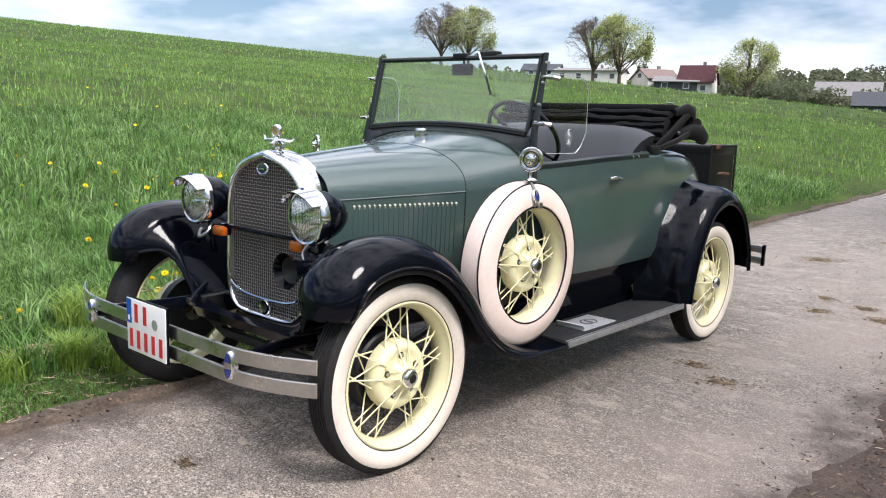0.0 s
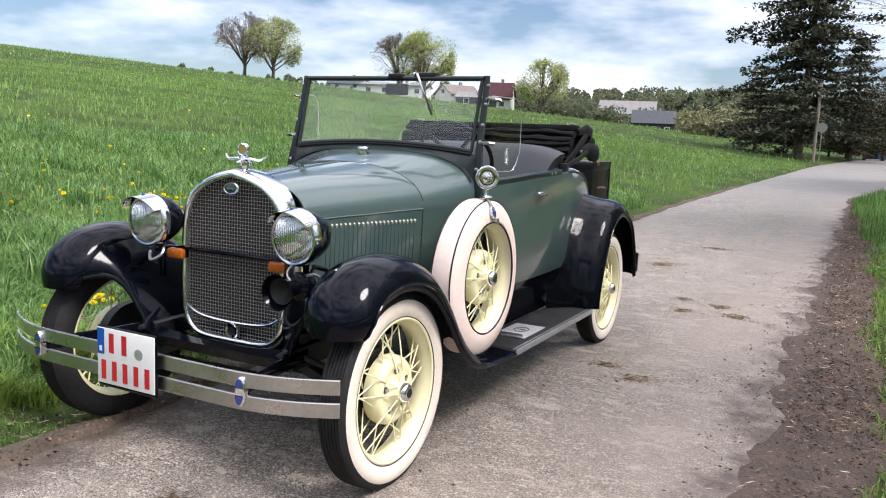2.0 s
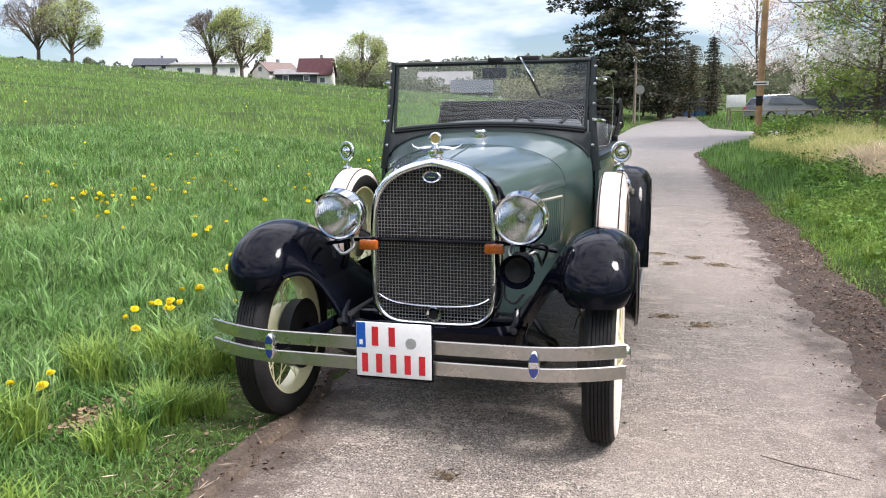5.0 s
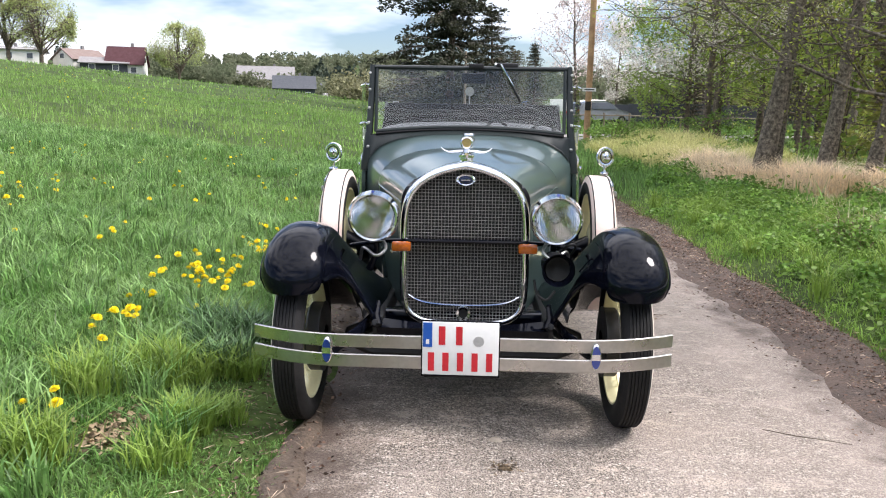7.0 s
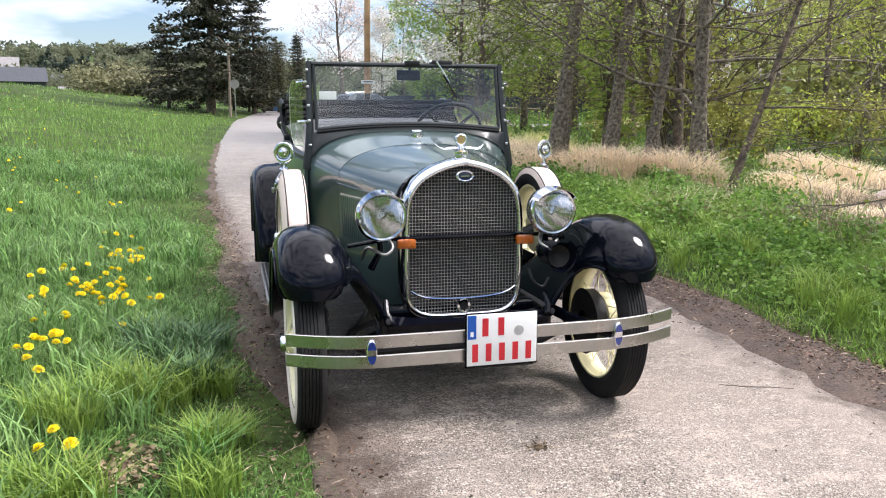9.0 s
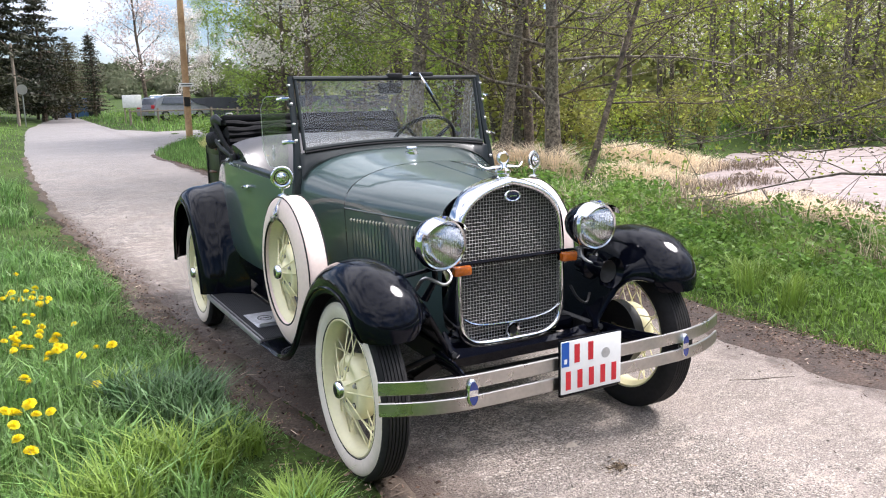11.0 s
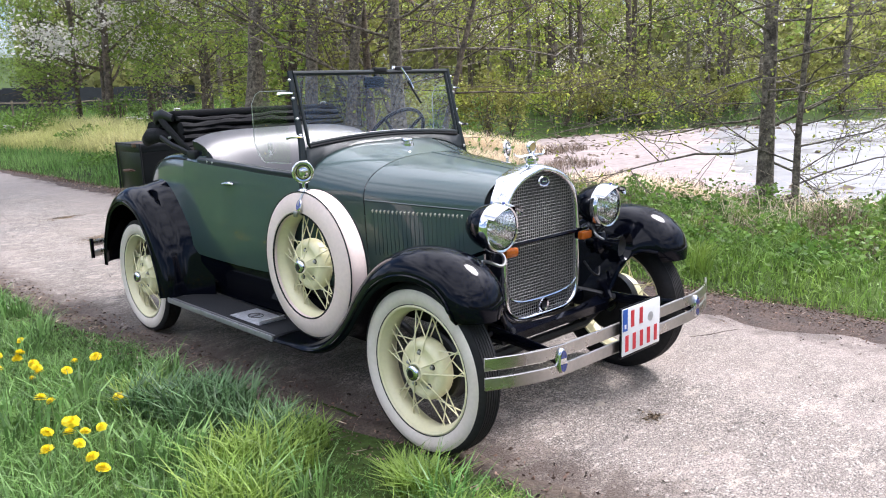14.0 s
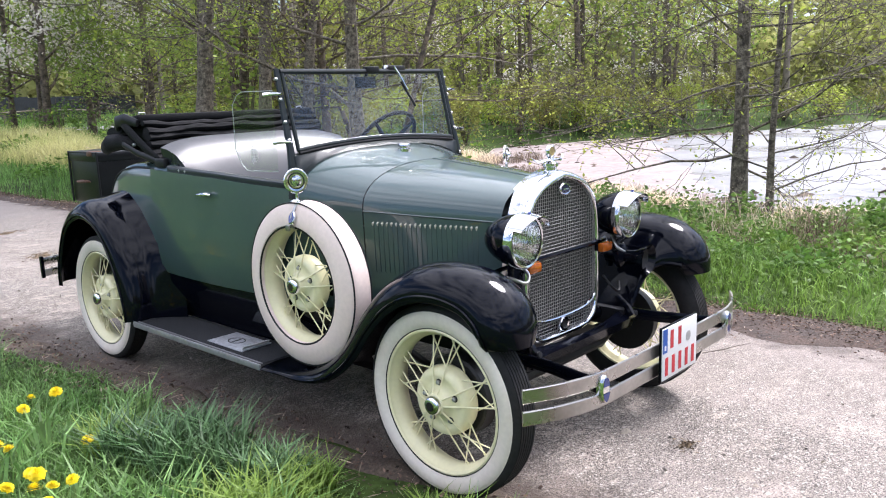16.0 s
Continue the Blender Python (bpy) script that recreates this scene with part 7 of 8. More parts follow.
for k in range(120):
    a, b = scatter(1, -7.5, -2.2, -1.5, 12)
    if clump(a, b, 0.9, 5.0)[0] > 0.42:
        spots.append((float(a[0]), float(b[0])))
for k, (x, y) in enumerate(spots):
    if x > left_edge(y) - 0.3:
        continue
    head, stem = FLOWERS[k % 3]
    h = rng.uniform(0.09, 0.18)
    root = empty("dandelion", (x, y, float(land_z(x, y)) - 0.01), label="yellow dandelion in full bloom on a pale stem", category="dandelion", group="dandelions in the meadow")
    o = new("stem", stem)
    o.parent, o.scale = root, (1, 1, h)
    o = new("flower_head", head)
    o.parent = root
    o.matrix_basis = Matrix.Translation((0, 0, h)) @ Euler((rng.uniform(-0.5, 0.5), rng.uniform(-0.5, 0.5), rng.uniform(0, 6))).to_matrix().to_4x4() @ Matrix.Scale(rng.uniform(0.8, 1.25), 4)
fx, fy = scatter(1500, -60, -4, -14, 60)
keep = clump(fx, fy, 0.35, 5.0) > 0.55
fx, fy = fx[keep], fy[keep]
tagged(new("far_dandelions", quads("far_dandelions", np.stack([fx, fy, land_z(fx, fy) + 0.16], 1), rng.uniform(0.05, 0.09, len(fx)), PETAL, 0.1)), "yellow dandelions scattered up the slope", "dandelions", kind="stuff")

# ---- trees ----
BARK = material("grey_brown_bark", (0.045, 0.037, 0.029), 0.9, vary=0.6, scale=7, fine=30, bump=1.0, bump_scale=30, tint=(0.20, 0.155, 0.115))
ALDER_BARK = material("lichened_alder_bark", (0.050, 0.040, 0.031), 0.9, vary=0.7, scale=16, fine=60, bump=1.0, bump_scale=45, tint=(0.23, 0.20, 0.155))
PALE_BARK = material("pale_bark", (0.20, 0.17, 0.135), 0.9, vary=0.3, scale=3, fine=25, bump=0.6, bump_scale=20, tint=(0.13, 0.11, 0.085))
SPRING = leafy("spring_leaf", (0.30, 0.38, 0.055), (0.40, 0.43, 0.085), 0.5, 0.5, 0.35, 0.4)
MAPLE = leafy("fresh_leaf", (0.20, 0.29, 0.055), (0.29, 0.37, 0.085), 0.5, 0.5, 0.35, 0.4)
OLIVE = leafy("olive_leaf", (0.20, 0.22, 0.05), (0.28, 0.27, 0.08), 0.45, 0.55, 0.35, 0.3)
BLOSSOM = leafy("white_blossom", (0.72, 0.66, 0.60), (0.78, 0.74, 0.68), 0.3, 0.6, 0.2, 0.5)
PINK = leafy("pale_pink_blossom", (0.70, 0.58, 0.56), (0.74, 0.66, 0.62), 0.3, 0.6, 0.2, 0.5)
NEEDLE = leafy("dark_needles", (0.024, 0.032, 0.018), (0.050, 0.048, 0.026), 0.1, 0.6, 0.4, 0.5)
HEDGE = leafy("hedge_needles", (0.050, 0.056, 0.020), (0.085, 0.080, 0.03), 0.15, 0.6, 0.4, 0.5)


def grow(seed, h, r, first=0.25, limbs=12, reach=0.42, rise=0.35, twigs=5, fine=2, lean=(0, 0), droop=0.0, least=0.0035, limb=0.34, wob=0.22):
    """Trunk, limbs and twigs as one shape, and the places where leaves sit."""
    q = random.Random(seed)
    s, tips = Shape(), []
    n = 9
    path, px, py = [], 0.0, 0.0
    for i in range(n):
        t = i / (n - 1)
        px += q.uniform(-1, 1) * 0.018 * h
        py += q.uniform(-1, 1) * 0.018 * h
        path.append(Vector((px * t + lean[0] * h * t, py * t + lean[1] * h * t, h * t)))
    rad = [r * (1.25 if i == 0 else 1.0) * (1 - 0.88 * (i / (n - 1)) ** 0.9) for i in range(n)]
    s.tube([path[0] - Vector((0, 0, 0.2))] + path, [rad[0] * 1.08] + rad, 8)

    def at(t):
        u = t * (n - 1)
        i = min(int(u), n - 2)
        return path[i].lerp(path[i + 1], u - i), rad[i] + (rad[i + 1] - rad[i]) * (u - i)

    def branch(p, d, length, rr, level):
        pts, cur, dd = [p], p.copy(), d.normalized()
        k = 5 if level == 0 else 3
        for i in range(k):
            dd = (dd + Vector((q.uniform(-1, 1), q.uniform(-1, 1), q.uniform(-0.6, 0.8) - droop * (1 if level == 0 else 0.5))) * wob).normalized()
            cur = cur + dd * (length / k)
            pts.append(cur.copy())
        s.tube(pts, [max(least, rr * (1 - 0.82 * i / k)) for i in range(k + 1)], 5 if level == 0 else 3, False)
        if level < fine:
            m = twigs if level == 0 else max(2, twigs - 2)
            for j in range(m):
                u = 0.25 + 0.75 * (j + q.random()) / m
                i = min(int(u * k), k - 1)
                side_d = (pts[i + 1] - pts[i]).normalized()
                off = Vector((q.uniform(-1, 1), q.uniform(-1, 1), q.uniform(-0.4, 0.7)))
                branch(pts[i].lerp(pts[i + 1], u * k - i), side_d * 0.7 + off * 0.8, length * q.uniform(0.32, 0.55), rr * 0.40, level + 1)
        if level >= fine - 1:
            tips.extend(pts[1:])

    for j in range(limbs):
        t = first + (0.97 - first) * (j + q.random() * 0.8) / limbs
        p, rr = at(t)
        a = j * 2.4 + q.uniform(-0.5, 0.5)
        el = rise + q.uniform(-0.25, 0.3) + 0.5 * (t - first)
        d = Vector((math.cos(a) * math.cos(el), math.sin(a) * math.cos(el), math.sin(el)))
        branch(p, d, h * reach * (1.05 - 0.65 * t) * q.uniform(0.7, 1.2), rr * limb + 0.004, 0)
    return s, np.array([tuple(p) for p in tips])


def crown(name, tips, per, leaf, spread, ma):
    p = np.repeat(tips, per, axis=0)
    p = p + rng.normal(0, spread, p.shape)
    return quads(name, p, leaf * rng.uniform(0.6, 1.4, len(p)), ma, 0.7)


def make_tree(name, seed, h, r, label, bark, leaf_ma, per, leaf, spread, group="", **kw):
    s, tips = grow(seed, h, r, **kw)
    root = empty(name, label=label, category="tree", group=group)
    part("trunk", s, bark, root, angle=80)
    part("crown", crown("crown", tips, per, leaf, spread, leaf_ma), None, root)
    return root


def stand(ob, x, y, turn=0.0, size=1.0, first=False, sink=0.05):
    m = Matrix.Translation((x, y, float(land_z(x, y)) - sink)) @ Matrix.Rotation(turn, 4, "Z") @ Matrix.Scale(size, 4)
    if first:
        ob.matrix_basis = m
        return ob
    c = copy_thing(ob, m)
    c.scale = (size, size, size)
    return c


WOOD = "woodland trees behind the lane"
alder = make_tree("pond_tree", 11, 11.0, 0.085, "dark bare alder with sparse young leaves by the pond", ALDER_BARK, SPRING, 1, 0.040, 0.08, "trees by the pond", first=0.06, limbs=66, reach=0.225, rise=0.02, twigs=8, fine=2, droop=0.16, limb=0.17, wob=0.42, least=0.0028)
stand(alder, 6.02, 1.66, 0.4, 1.0, True)
alder2 = make_tree("pond_tree", 12, 7.5, 0.040, "thin bare alder sapling with low twigs by the pond", ALDER_BARK, SPRING, 1, 0.036, 0.07, "trees by the pond", first=0.04, limbs=56, reach=0.27, rise=0.0, twigs=7, fine=2, droop=0.08, limb=0.20, wob=0.42, least=0.0026)
stand(alder2, 6.14, 1.36, 1.9, 1.0, True)
alder3 = make_tree("woodland_tree", 13, 13.0, 0.135, "tall dark alder trunk with long bare limbs and young leaves", ALDER_BARK, SPRING, 1, 0.07, 0.14, WOOD, first=0.09, limbs=34, reach=0.40, rise=0.06, twigs=7, fine=2, limb=0.27, wob=0.26)
stand(alder3, 6.83, 8.90, 0.9, 1.0, True)
leaner = make_tree("woodland_tree", 14, 8.5, 0.065, "leaning thin sapling with long bare branches", BARK, SPRING, 3, 0.06, 0.12, WOOD, first=0.15, limbs=26, reach=0.46, rise=0.05, twigs=6, fine=2, lean=(0.32, 0.0), limb=0.30, wob=0.25)
stand(leaner, 7.0, 8.2, -0.3, 1.0, True)
ash = make_tree("woodland_tree", 15, 14.0, 0.13, "slender woodland tree with fresh yellow-green leaves", BARK, SPRING, 1, 0.10, 0.22, WOOD, first=0.18, limbs=22, reach=0.30, rise=0.35, twigs=5, fine=2)
stand(ash, 6.9, 12.6, 0.2, 0.8, True)
maple = make_tree("woodland_tree", 16, 12.0, 0.12, "young maple in fresh green leaf at the wood edge", BARK, MAPLE, 11, 0.12, 0.28, WOOD, first=0.12, limbs=22, reach=0.32, rise=0.4, twigs=5, fine=2)
stand(maple, 11.0, 24.0, 0.2, 1.0, True)
cherry = make_tree("blossom_tree", 17, 9.0, 0.13, "wild cherry with white blossom at the wood edge", BARK, BLOSSOM, 8, 0.11, 0.20, "blossoming trees", first=0.15, limbs=22, reach=0.36, rise=0.4, twigs=5, fine=2)
stand(cherry, 8.1, 25.6, 0.2, 1.2, True)
bare = make_tree("woodland_tree", 18, 13.0, 0.11, "pale slender trunk with few leaves in the wood", PALE_BARK, OLIVE, 1, 0.10, 0.2, WOOD, first=0.3, limbs=16, reach=0.26, rise=0.5, twigs=5, fine=2)
stand(bare, 8.8, 13.4, 0.0, 0.8, True)
for ob, x, y, t, s in ((ash, 7.2, 10.2, 2.0, 0.75), (ash, 10.5, 18.2, 3.0, 0.9), (bare, 11.5, 16.8, 1.0, 1.0), (maple, 10.5, 23.5, 3.4, 0.8), (bare, 10.2, 19.0, 0.5, 1.1),
                       (alder3, 12.0, 17.0, 4.2, 1.05), (bare, 14.0, 20.0, 2.5, 1.1), (cherry, 11.5, 30.0, 1.0, 1.2), (maple, 13.0, 28.0, 3.3, 1.1), (cherry, 10.2, 31.4, 0.3, 1.25), (ash, 17.0, 24.0, 0.7, 1.1), (bare, 16.5, 27.5, 1.7, 1.2), (alder3, 7.9, 11.6, 3.5, 0.85), (leaner, 8.4, 10.6, 2.6, 0.9),
                       (alder, 12.2, -4.5, 2.0, 0.9), (alder2, 8.1, -5.5, 0.2, 0.9), (alder, 6.9, -9.5, 1.0, 1.0)):
    stand(ob, x, y, t, s)
stout = make_tree("woodland_tree", 51, 13.5, 0.175, "stout dark alder trunk rising out of the dry reeds", ALDER_BARK, SPRING, 2, 0.08, 0.20, WOOD, first=0.24, limbs=26, reach=0.28, rise=0.25, twigs=6, fine=2, lean=(0.17, 0.0), limb=0.22, wob=0.34, droop=0.02)
stand(stout, 5.25, 11.6, 0.0, 1.0, True)
for x, y, t, s in ((5.95, 10.6, 0.25, 0.80), (6.55, 10.2, -0.2, 0.70), (5.75, 12.3, 0.6, 0.62), (8.3, 12.9, 2.1, 0.85)):
    stand(stout, x, y, t, s)
stand(maple, 8.4, 29.4, 4.0, 0.95)
FAR = dict(limbs=15, twigs=3, fine=2)
wood_a = make_tree("woodland_tree", 41, 14.0, 0.13, "slender woodland tree in thin yellow-green leaf", BARK, SPRING, 7, 0.17, 0.30, WOOD, first=0.15, reach=0.30, rise=0.4, **FAR)
stand(wood_a, 22.0, 24.0, 0.0, 1.0, True)
wood_b = make_tree("woodland_tree", 42, 13.0, 0.12, "woodland tree in fresh green leaf", BARK, MAPLE, 7, 0.18, 0.32, WOOD, first=0.10, reach=0.34, rise=0.4, **FAR)
stand(wood_b, 19.0, 29.0, 0.0, 1.0, True)
wood_c = make_tree("woodland_tree", 43, 14.0, 0.13, "pale bare trunk with thin olive twigs", PALE_BARK, OLIVE, 3, 0.16, 0.28, WOOD, first=0.25, reach=0.26, rise=0.5, **FAR)
stand(wood_c, 26.0, 22.0, 0.0, 1.0, True)
wood_d = make_tree("blossom_tree", 44, 9.5, 0.11, "small wild cherry in white blossom among the trees", BARK, BLOSSOM, 4, 0.15, 0.22, "blossoming trees", first=0.15, reach=0.36, rise=0.4, **FAR)
stand(wood_d, 15.5, 30.5, 0.0, 1.0, True)
kinds = [wood_a, wood_b, wood_c, wood_a, wood_c, wood_b, wood_a, wood_c, wood_d]
place = random.Random(5)
count = 0
while count < 46:
    az, rr = place.uniform(16, 118), place.uniform(27, 66)
    x, y = rr * math.sin(radians(az)), rr * math.cos(radians(az))
    if pond_depth(x, y) > -3.5 or x < 10 or (y > 26 + 0.28 * x and y < 42 + 0.28 * x and x < 26):
        continue
    ob = kinds[count % len(kinds)]
    stand(ob, x, y, place.uniform(0, 6.28), place.uniform(0.85, 1.35))
    count += 1
# trees in front of the lane, behind the one who films
for k in range(14):
    az = place.uniform(100, 200)
    rr = place.uniform(16, 40)
    x, y = rr * math.sin(radians(az)), rr * math.cos(radians(az))
    if abs(x - 0.6) < 3 or (pond_depth(x, y) > 2 and rr < 24):
        continue
    stand(wood_c if k % 3 else wood_a, x, y, place.uniform(0, 6), place.uniform(0.8, 1.1))


def shrub(name, x, y, w, h, n, leaf, ma, label):
    root = empty(name, (x, y, float(land_z(x, y)) - 0.05), label=label, category="shrub", group="shrubs on the pond bank")
    q = random.Random(int(x * 31 + y * 17))
    s = Shape()
    for k in range(14):
        a = q.uniform(0, 6.28)
        e = Vector((math.cos(a) * w * q.uniform(0.2, 0.9), math.sin(a) * w * q.uniform(0.2, 0.9), h * q.uniform(0.6, 1.1)))
        s.tube([(0, 0, 0), e * 0.5 + Vector((0, 0, h * 0.12)), e], [0.02, 0.012, 0.004], 4, False)
    part("stem", s, BARK, root)
    part("foliage", leaf_cloud("foliage", (0, 0, h * 0.58), (w, w, h * 0.58), n, leaf, ma), None, root)
    return root


WILLOW = leafy("willow_leaf", (0.20, 0.21, 0.045), (0.28, 0.26, 0.07), 0.4, 0.55, 0.35, 0.5)
for k in range(34):
    az = 36 + 62 * (k + place.random()) / 34
    p = None
    for rr in np.arange(14, 70, 0.5):
        x, y = -2.7 + rr * math.sin(radians(az)), -2.3 + rr * math.cos(radians(az))
        if rr > 24 and pond_depth(x, y) < -0.6:
            p = (x, y, rr)
            break
    if p:
        extra = place.uniform(0.2, 3.5)
        x, y = p[0] + extra * math.sin(radians(az)), p[1] + extra * math.cos(radians(az))
        shrub("bank_shrub", x, y, place.uniform(0.9, 1.9), place.uniform(1.0, 2.4), 1300, 0.11, (WILLOW, WILLOW, OLIVE, SPRING)[k % 4], "yellow-green willow shrub on the far bank")
for x, y, w, h, ma in ((4.3, 22.5, 1.1, 1.0, HERB), (5.4, 25.0, 1.4, 1.1, HERB), (4.6, 18.5, 0.8, 0.7, HERB), (9.0, 16.5, 1.0, 1.2, OLIVE), (12.5, 15.5, 1.2, 1.3, OLIVE), (8.4, 25.5, 1.4, 1.5, HERB), (10.5, 13.0, 0.9, 1.1, OLIVE)):
    shrub("bank_shrub", x, y, w, h, 1300, 0.09, ma, "low green bramble bush on the verge")
# young growth below the trees
for k in range(46):
    az, rr = place.uniform(14, 62), place.uniform(15, 46)
    x, y = -1 + rr * math.sin(radians(az)), -2 + rr * math.cos(radians(az))
    if pond_depth(x, y) > -1.2 or x < 6.5 or 16 < az < 27 or (y > 27 + 0.28 * x and y < 40 + 0.28 * x):
        continue
    o = shrub("understory_shrub", x, y, place.uniform(1.0, 2.2), place.uniform(1.6, 3.8), 620, 0.15, (SPRING, OLIVE, MAPLE, WILLOW, SPRING)[k % 5], "young spring-green shrub below the woodland trees")
    tagged(o, group="shrubs below the trees")
# dense wood that closes the view behind the single trees
DEEP = leafy("shaded_wood_leaf", (0.195, 0.205, 0.075), (0.36, 0.37, 0.135), 0.45, 0.7, 0.6, 0.1)
m = 88000
az, rr = rng.uniform(15, 215, m), rng.uniform(60, 95, m)
wx_, wy_ = rr * np.sin(np.radians(az)), rr * np.cos(np.radians(az))
hgt = 8.5 + 5.5 * wave(wx_, wy_, 0.21)
wz_ = land_z(wx_, wy_) + hgt * rng.uniform(0, 1, m) ** 0.8
keep = (wx_ > 13) | (wy_ < -20)
tagged(new("far_wood", quads("far_wood", np.stack([wx_, wy_, wz_], 1)[keep], rng.uniform(0.5, 1.15, int(keep.sum())), DEEP, 0.7, 0.36)), "dense spring wood behind the pond", "wood", kind="stuff")

# ---- the far side: trees, houses and the village ----
def polar(az, r, ox=1.6, oy=-2.9):
    return ox + r * math.sin(radians(az)), oy + r * math.cos(radians(az))


TWIG = leafy("bare_twig_tips", (0.125, 0.105, 0.085), (0.17, 0.145, 0.11), 0.2, 0.8, 0.3, 0.2)
FIELD_LEAF = leafy("young_linden_leaf", (0.32, 0.38, 0.13), (0.42, 0.46, 0.19), 0.5, 0.55, 0.3, 0.3)


def dome_tree(seed, h, label, leaf_ma, leaves, leaf, fill, wide=0.49):
    """A free-standing tree: a short trunk, limbs that fan out and fine twigs that end on a broad dome."""
    q = random.Random(seed)
    s, ends = Shape(), []
    centre = Vector((0, 0, 0.55 * h))

    def on_dome(a, e, k=1.0):
        k *= 0.93 + 0.10 * math.sin(3 * a + seed) * math.cos(4 * e) + q.uniform(-0.05, 0.05)
        up = math.sin(e)
        return centre + Vector((math.cos(a) * math.cos(e) * wide * h * k, math.sin(a) * math.cos(e) * wide * h * k, up * (0.45 if up > 0 else 0.36) * h * k))

    def limb(p, e, r0, r1, bend, sides):
        mid = p.lerp(e, 0.5) + Vector((q.uniform(-1, 1), q.uniform(-1, 1), q.uniform(0.2, 1.2))) * bend
        pts = [p, p.lerp(mid, 0.55), mid, mid.lerp(e, 0.55), e]
        s.tube(pts, [r0, r0 * 0.8 + r1 * 0.2, (r0 + r1) / 2, r0 * 0.25 + r1 * 0.75, r1], sides, False)
        return pts

    s.tube([(0, 0, -0.3), (0, 0, 0.06 * h), (0.01 * h, 0, 0.20 * h), (0.0, 0.01 * h, 0.36 * h)], [0.036 * h, 0.027 * h, 0.023 * h, 0.014 * h], 9)
    for j in range(19):
        a, e = 2.4 * j + q.uniform(-0.3, 0.3), -0.55 + 1.9 * ((j * 0.618) % 1.0)
        start = Vector((0, 0, h * (0.13 + 0.18 * q.random())))
        main = limb(start, on_dome(a, e, 0.80), 0.011 * h, 0.004 * h, 0.03 * h, 5)
        for k in range(8):
            p = main[1 + k % 4].lerp(main[min(4, 2 + k % 4)], q.random())
            aa, ee = a + q.uniform(-0.55, 0.55), e + q.uniform(-0.45, 0.45)
            sub = limb(p, on_dome(aa, ee, 0.94), 0.0042 * h, 0.0020 * h, 0.02 * h, 4)
            for m in range(5):
                p2 = sub[1 + m % 3].lerp(sub[2 + m % 3], q.random())
                tip = limb(p2, on_dome(aa + q.uniform(-0.3, 0.3), ee + q.uniform(-0.28, 0.28)), 0.0020 * h, 0.0013 * h, 0.012 * h, 3)
                ends.extend(tip[2:])
    for j in range(fill):
        ends.append(on_dome(q.uniform(0, 6.283), math.asin(q.uniform(-0.80, 1.0)), q.uniform(0.35, 1.0) ** 0.45))
    root = empty("field_tree", label=label, category="tree", group="field trees on the crest")
    part("trunk", s, BARK, root, angle=80)
    part("crown", crown("crown", np.array([tuple(p) for p in ends]), leaves, leaf, 0.018 * h, leaf_ma), None, root)
    return root


field_bare = dome_tree(21, 13.0, "bare broad field tree with fine twigs on the crest", TWIG, 1, 0.17, 1800)
stand(field_bare, *polar(-41.6, 168), 0.3, 1.0, True)
field_green = dome_tree(22, 12.0, "broad domed field tree in light green young leaf", FIELD_LEAF, 3, 0.25, 1500)
stand(field_green, *polar(-39.7, 168), 0.3, 1.08, True)
stand(field_bare, *polar(-31.0, 162), 2.3, 0.98)
stand(field_green, *polar(-29.2, 158), 2.0, 1.12)
stand(field_green, *polar(-20.9, 178), 4.0, 1.05)

PLASTER = material("white_plaster", (0.72, 0.70, 0.66), 0.9, vary=0.06, scale=0.6)
RED_TILE = material("dark_red_roof", (0.050, 0.012, 0.016), 0.8, vary=0.2, scale=1.5)
BROWN_TILE = material("grey_brown_roof", (0.17, 0.125, 0.11), 0.8, vary=0.2, scale=1.5)
GREY_TILE = material("grey_roof", (0.20, 0.19, 0.19), 0.8, vary=0.2, scale=1.5)
SLATE = material("slate_cladding", (0.045, 0.050, 0.060), 0.7, vary=0.2, scale=2)
PANE = material("window_pane", (0.05, 0.06, 0.075), 0.1)
FRAME = material("white_frame", (0.75, 0.75, 0.73), 0.5)


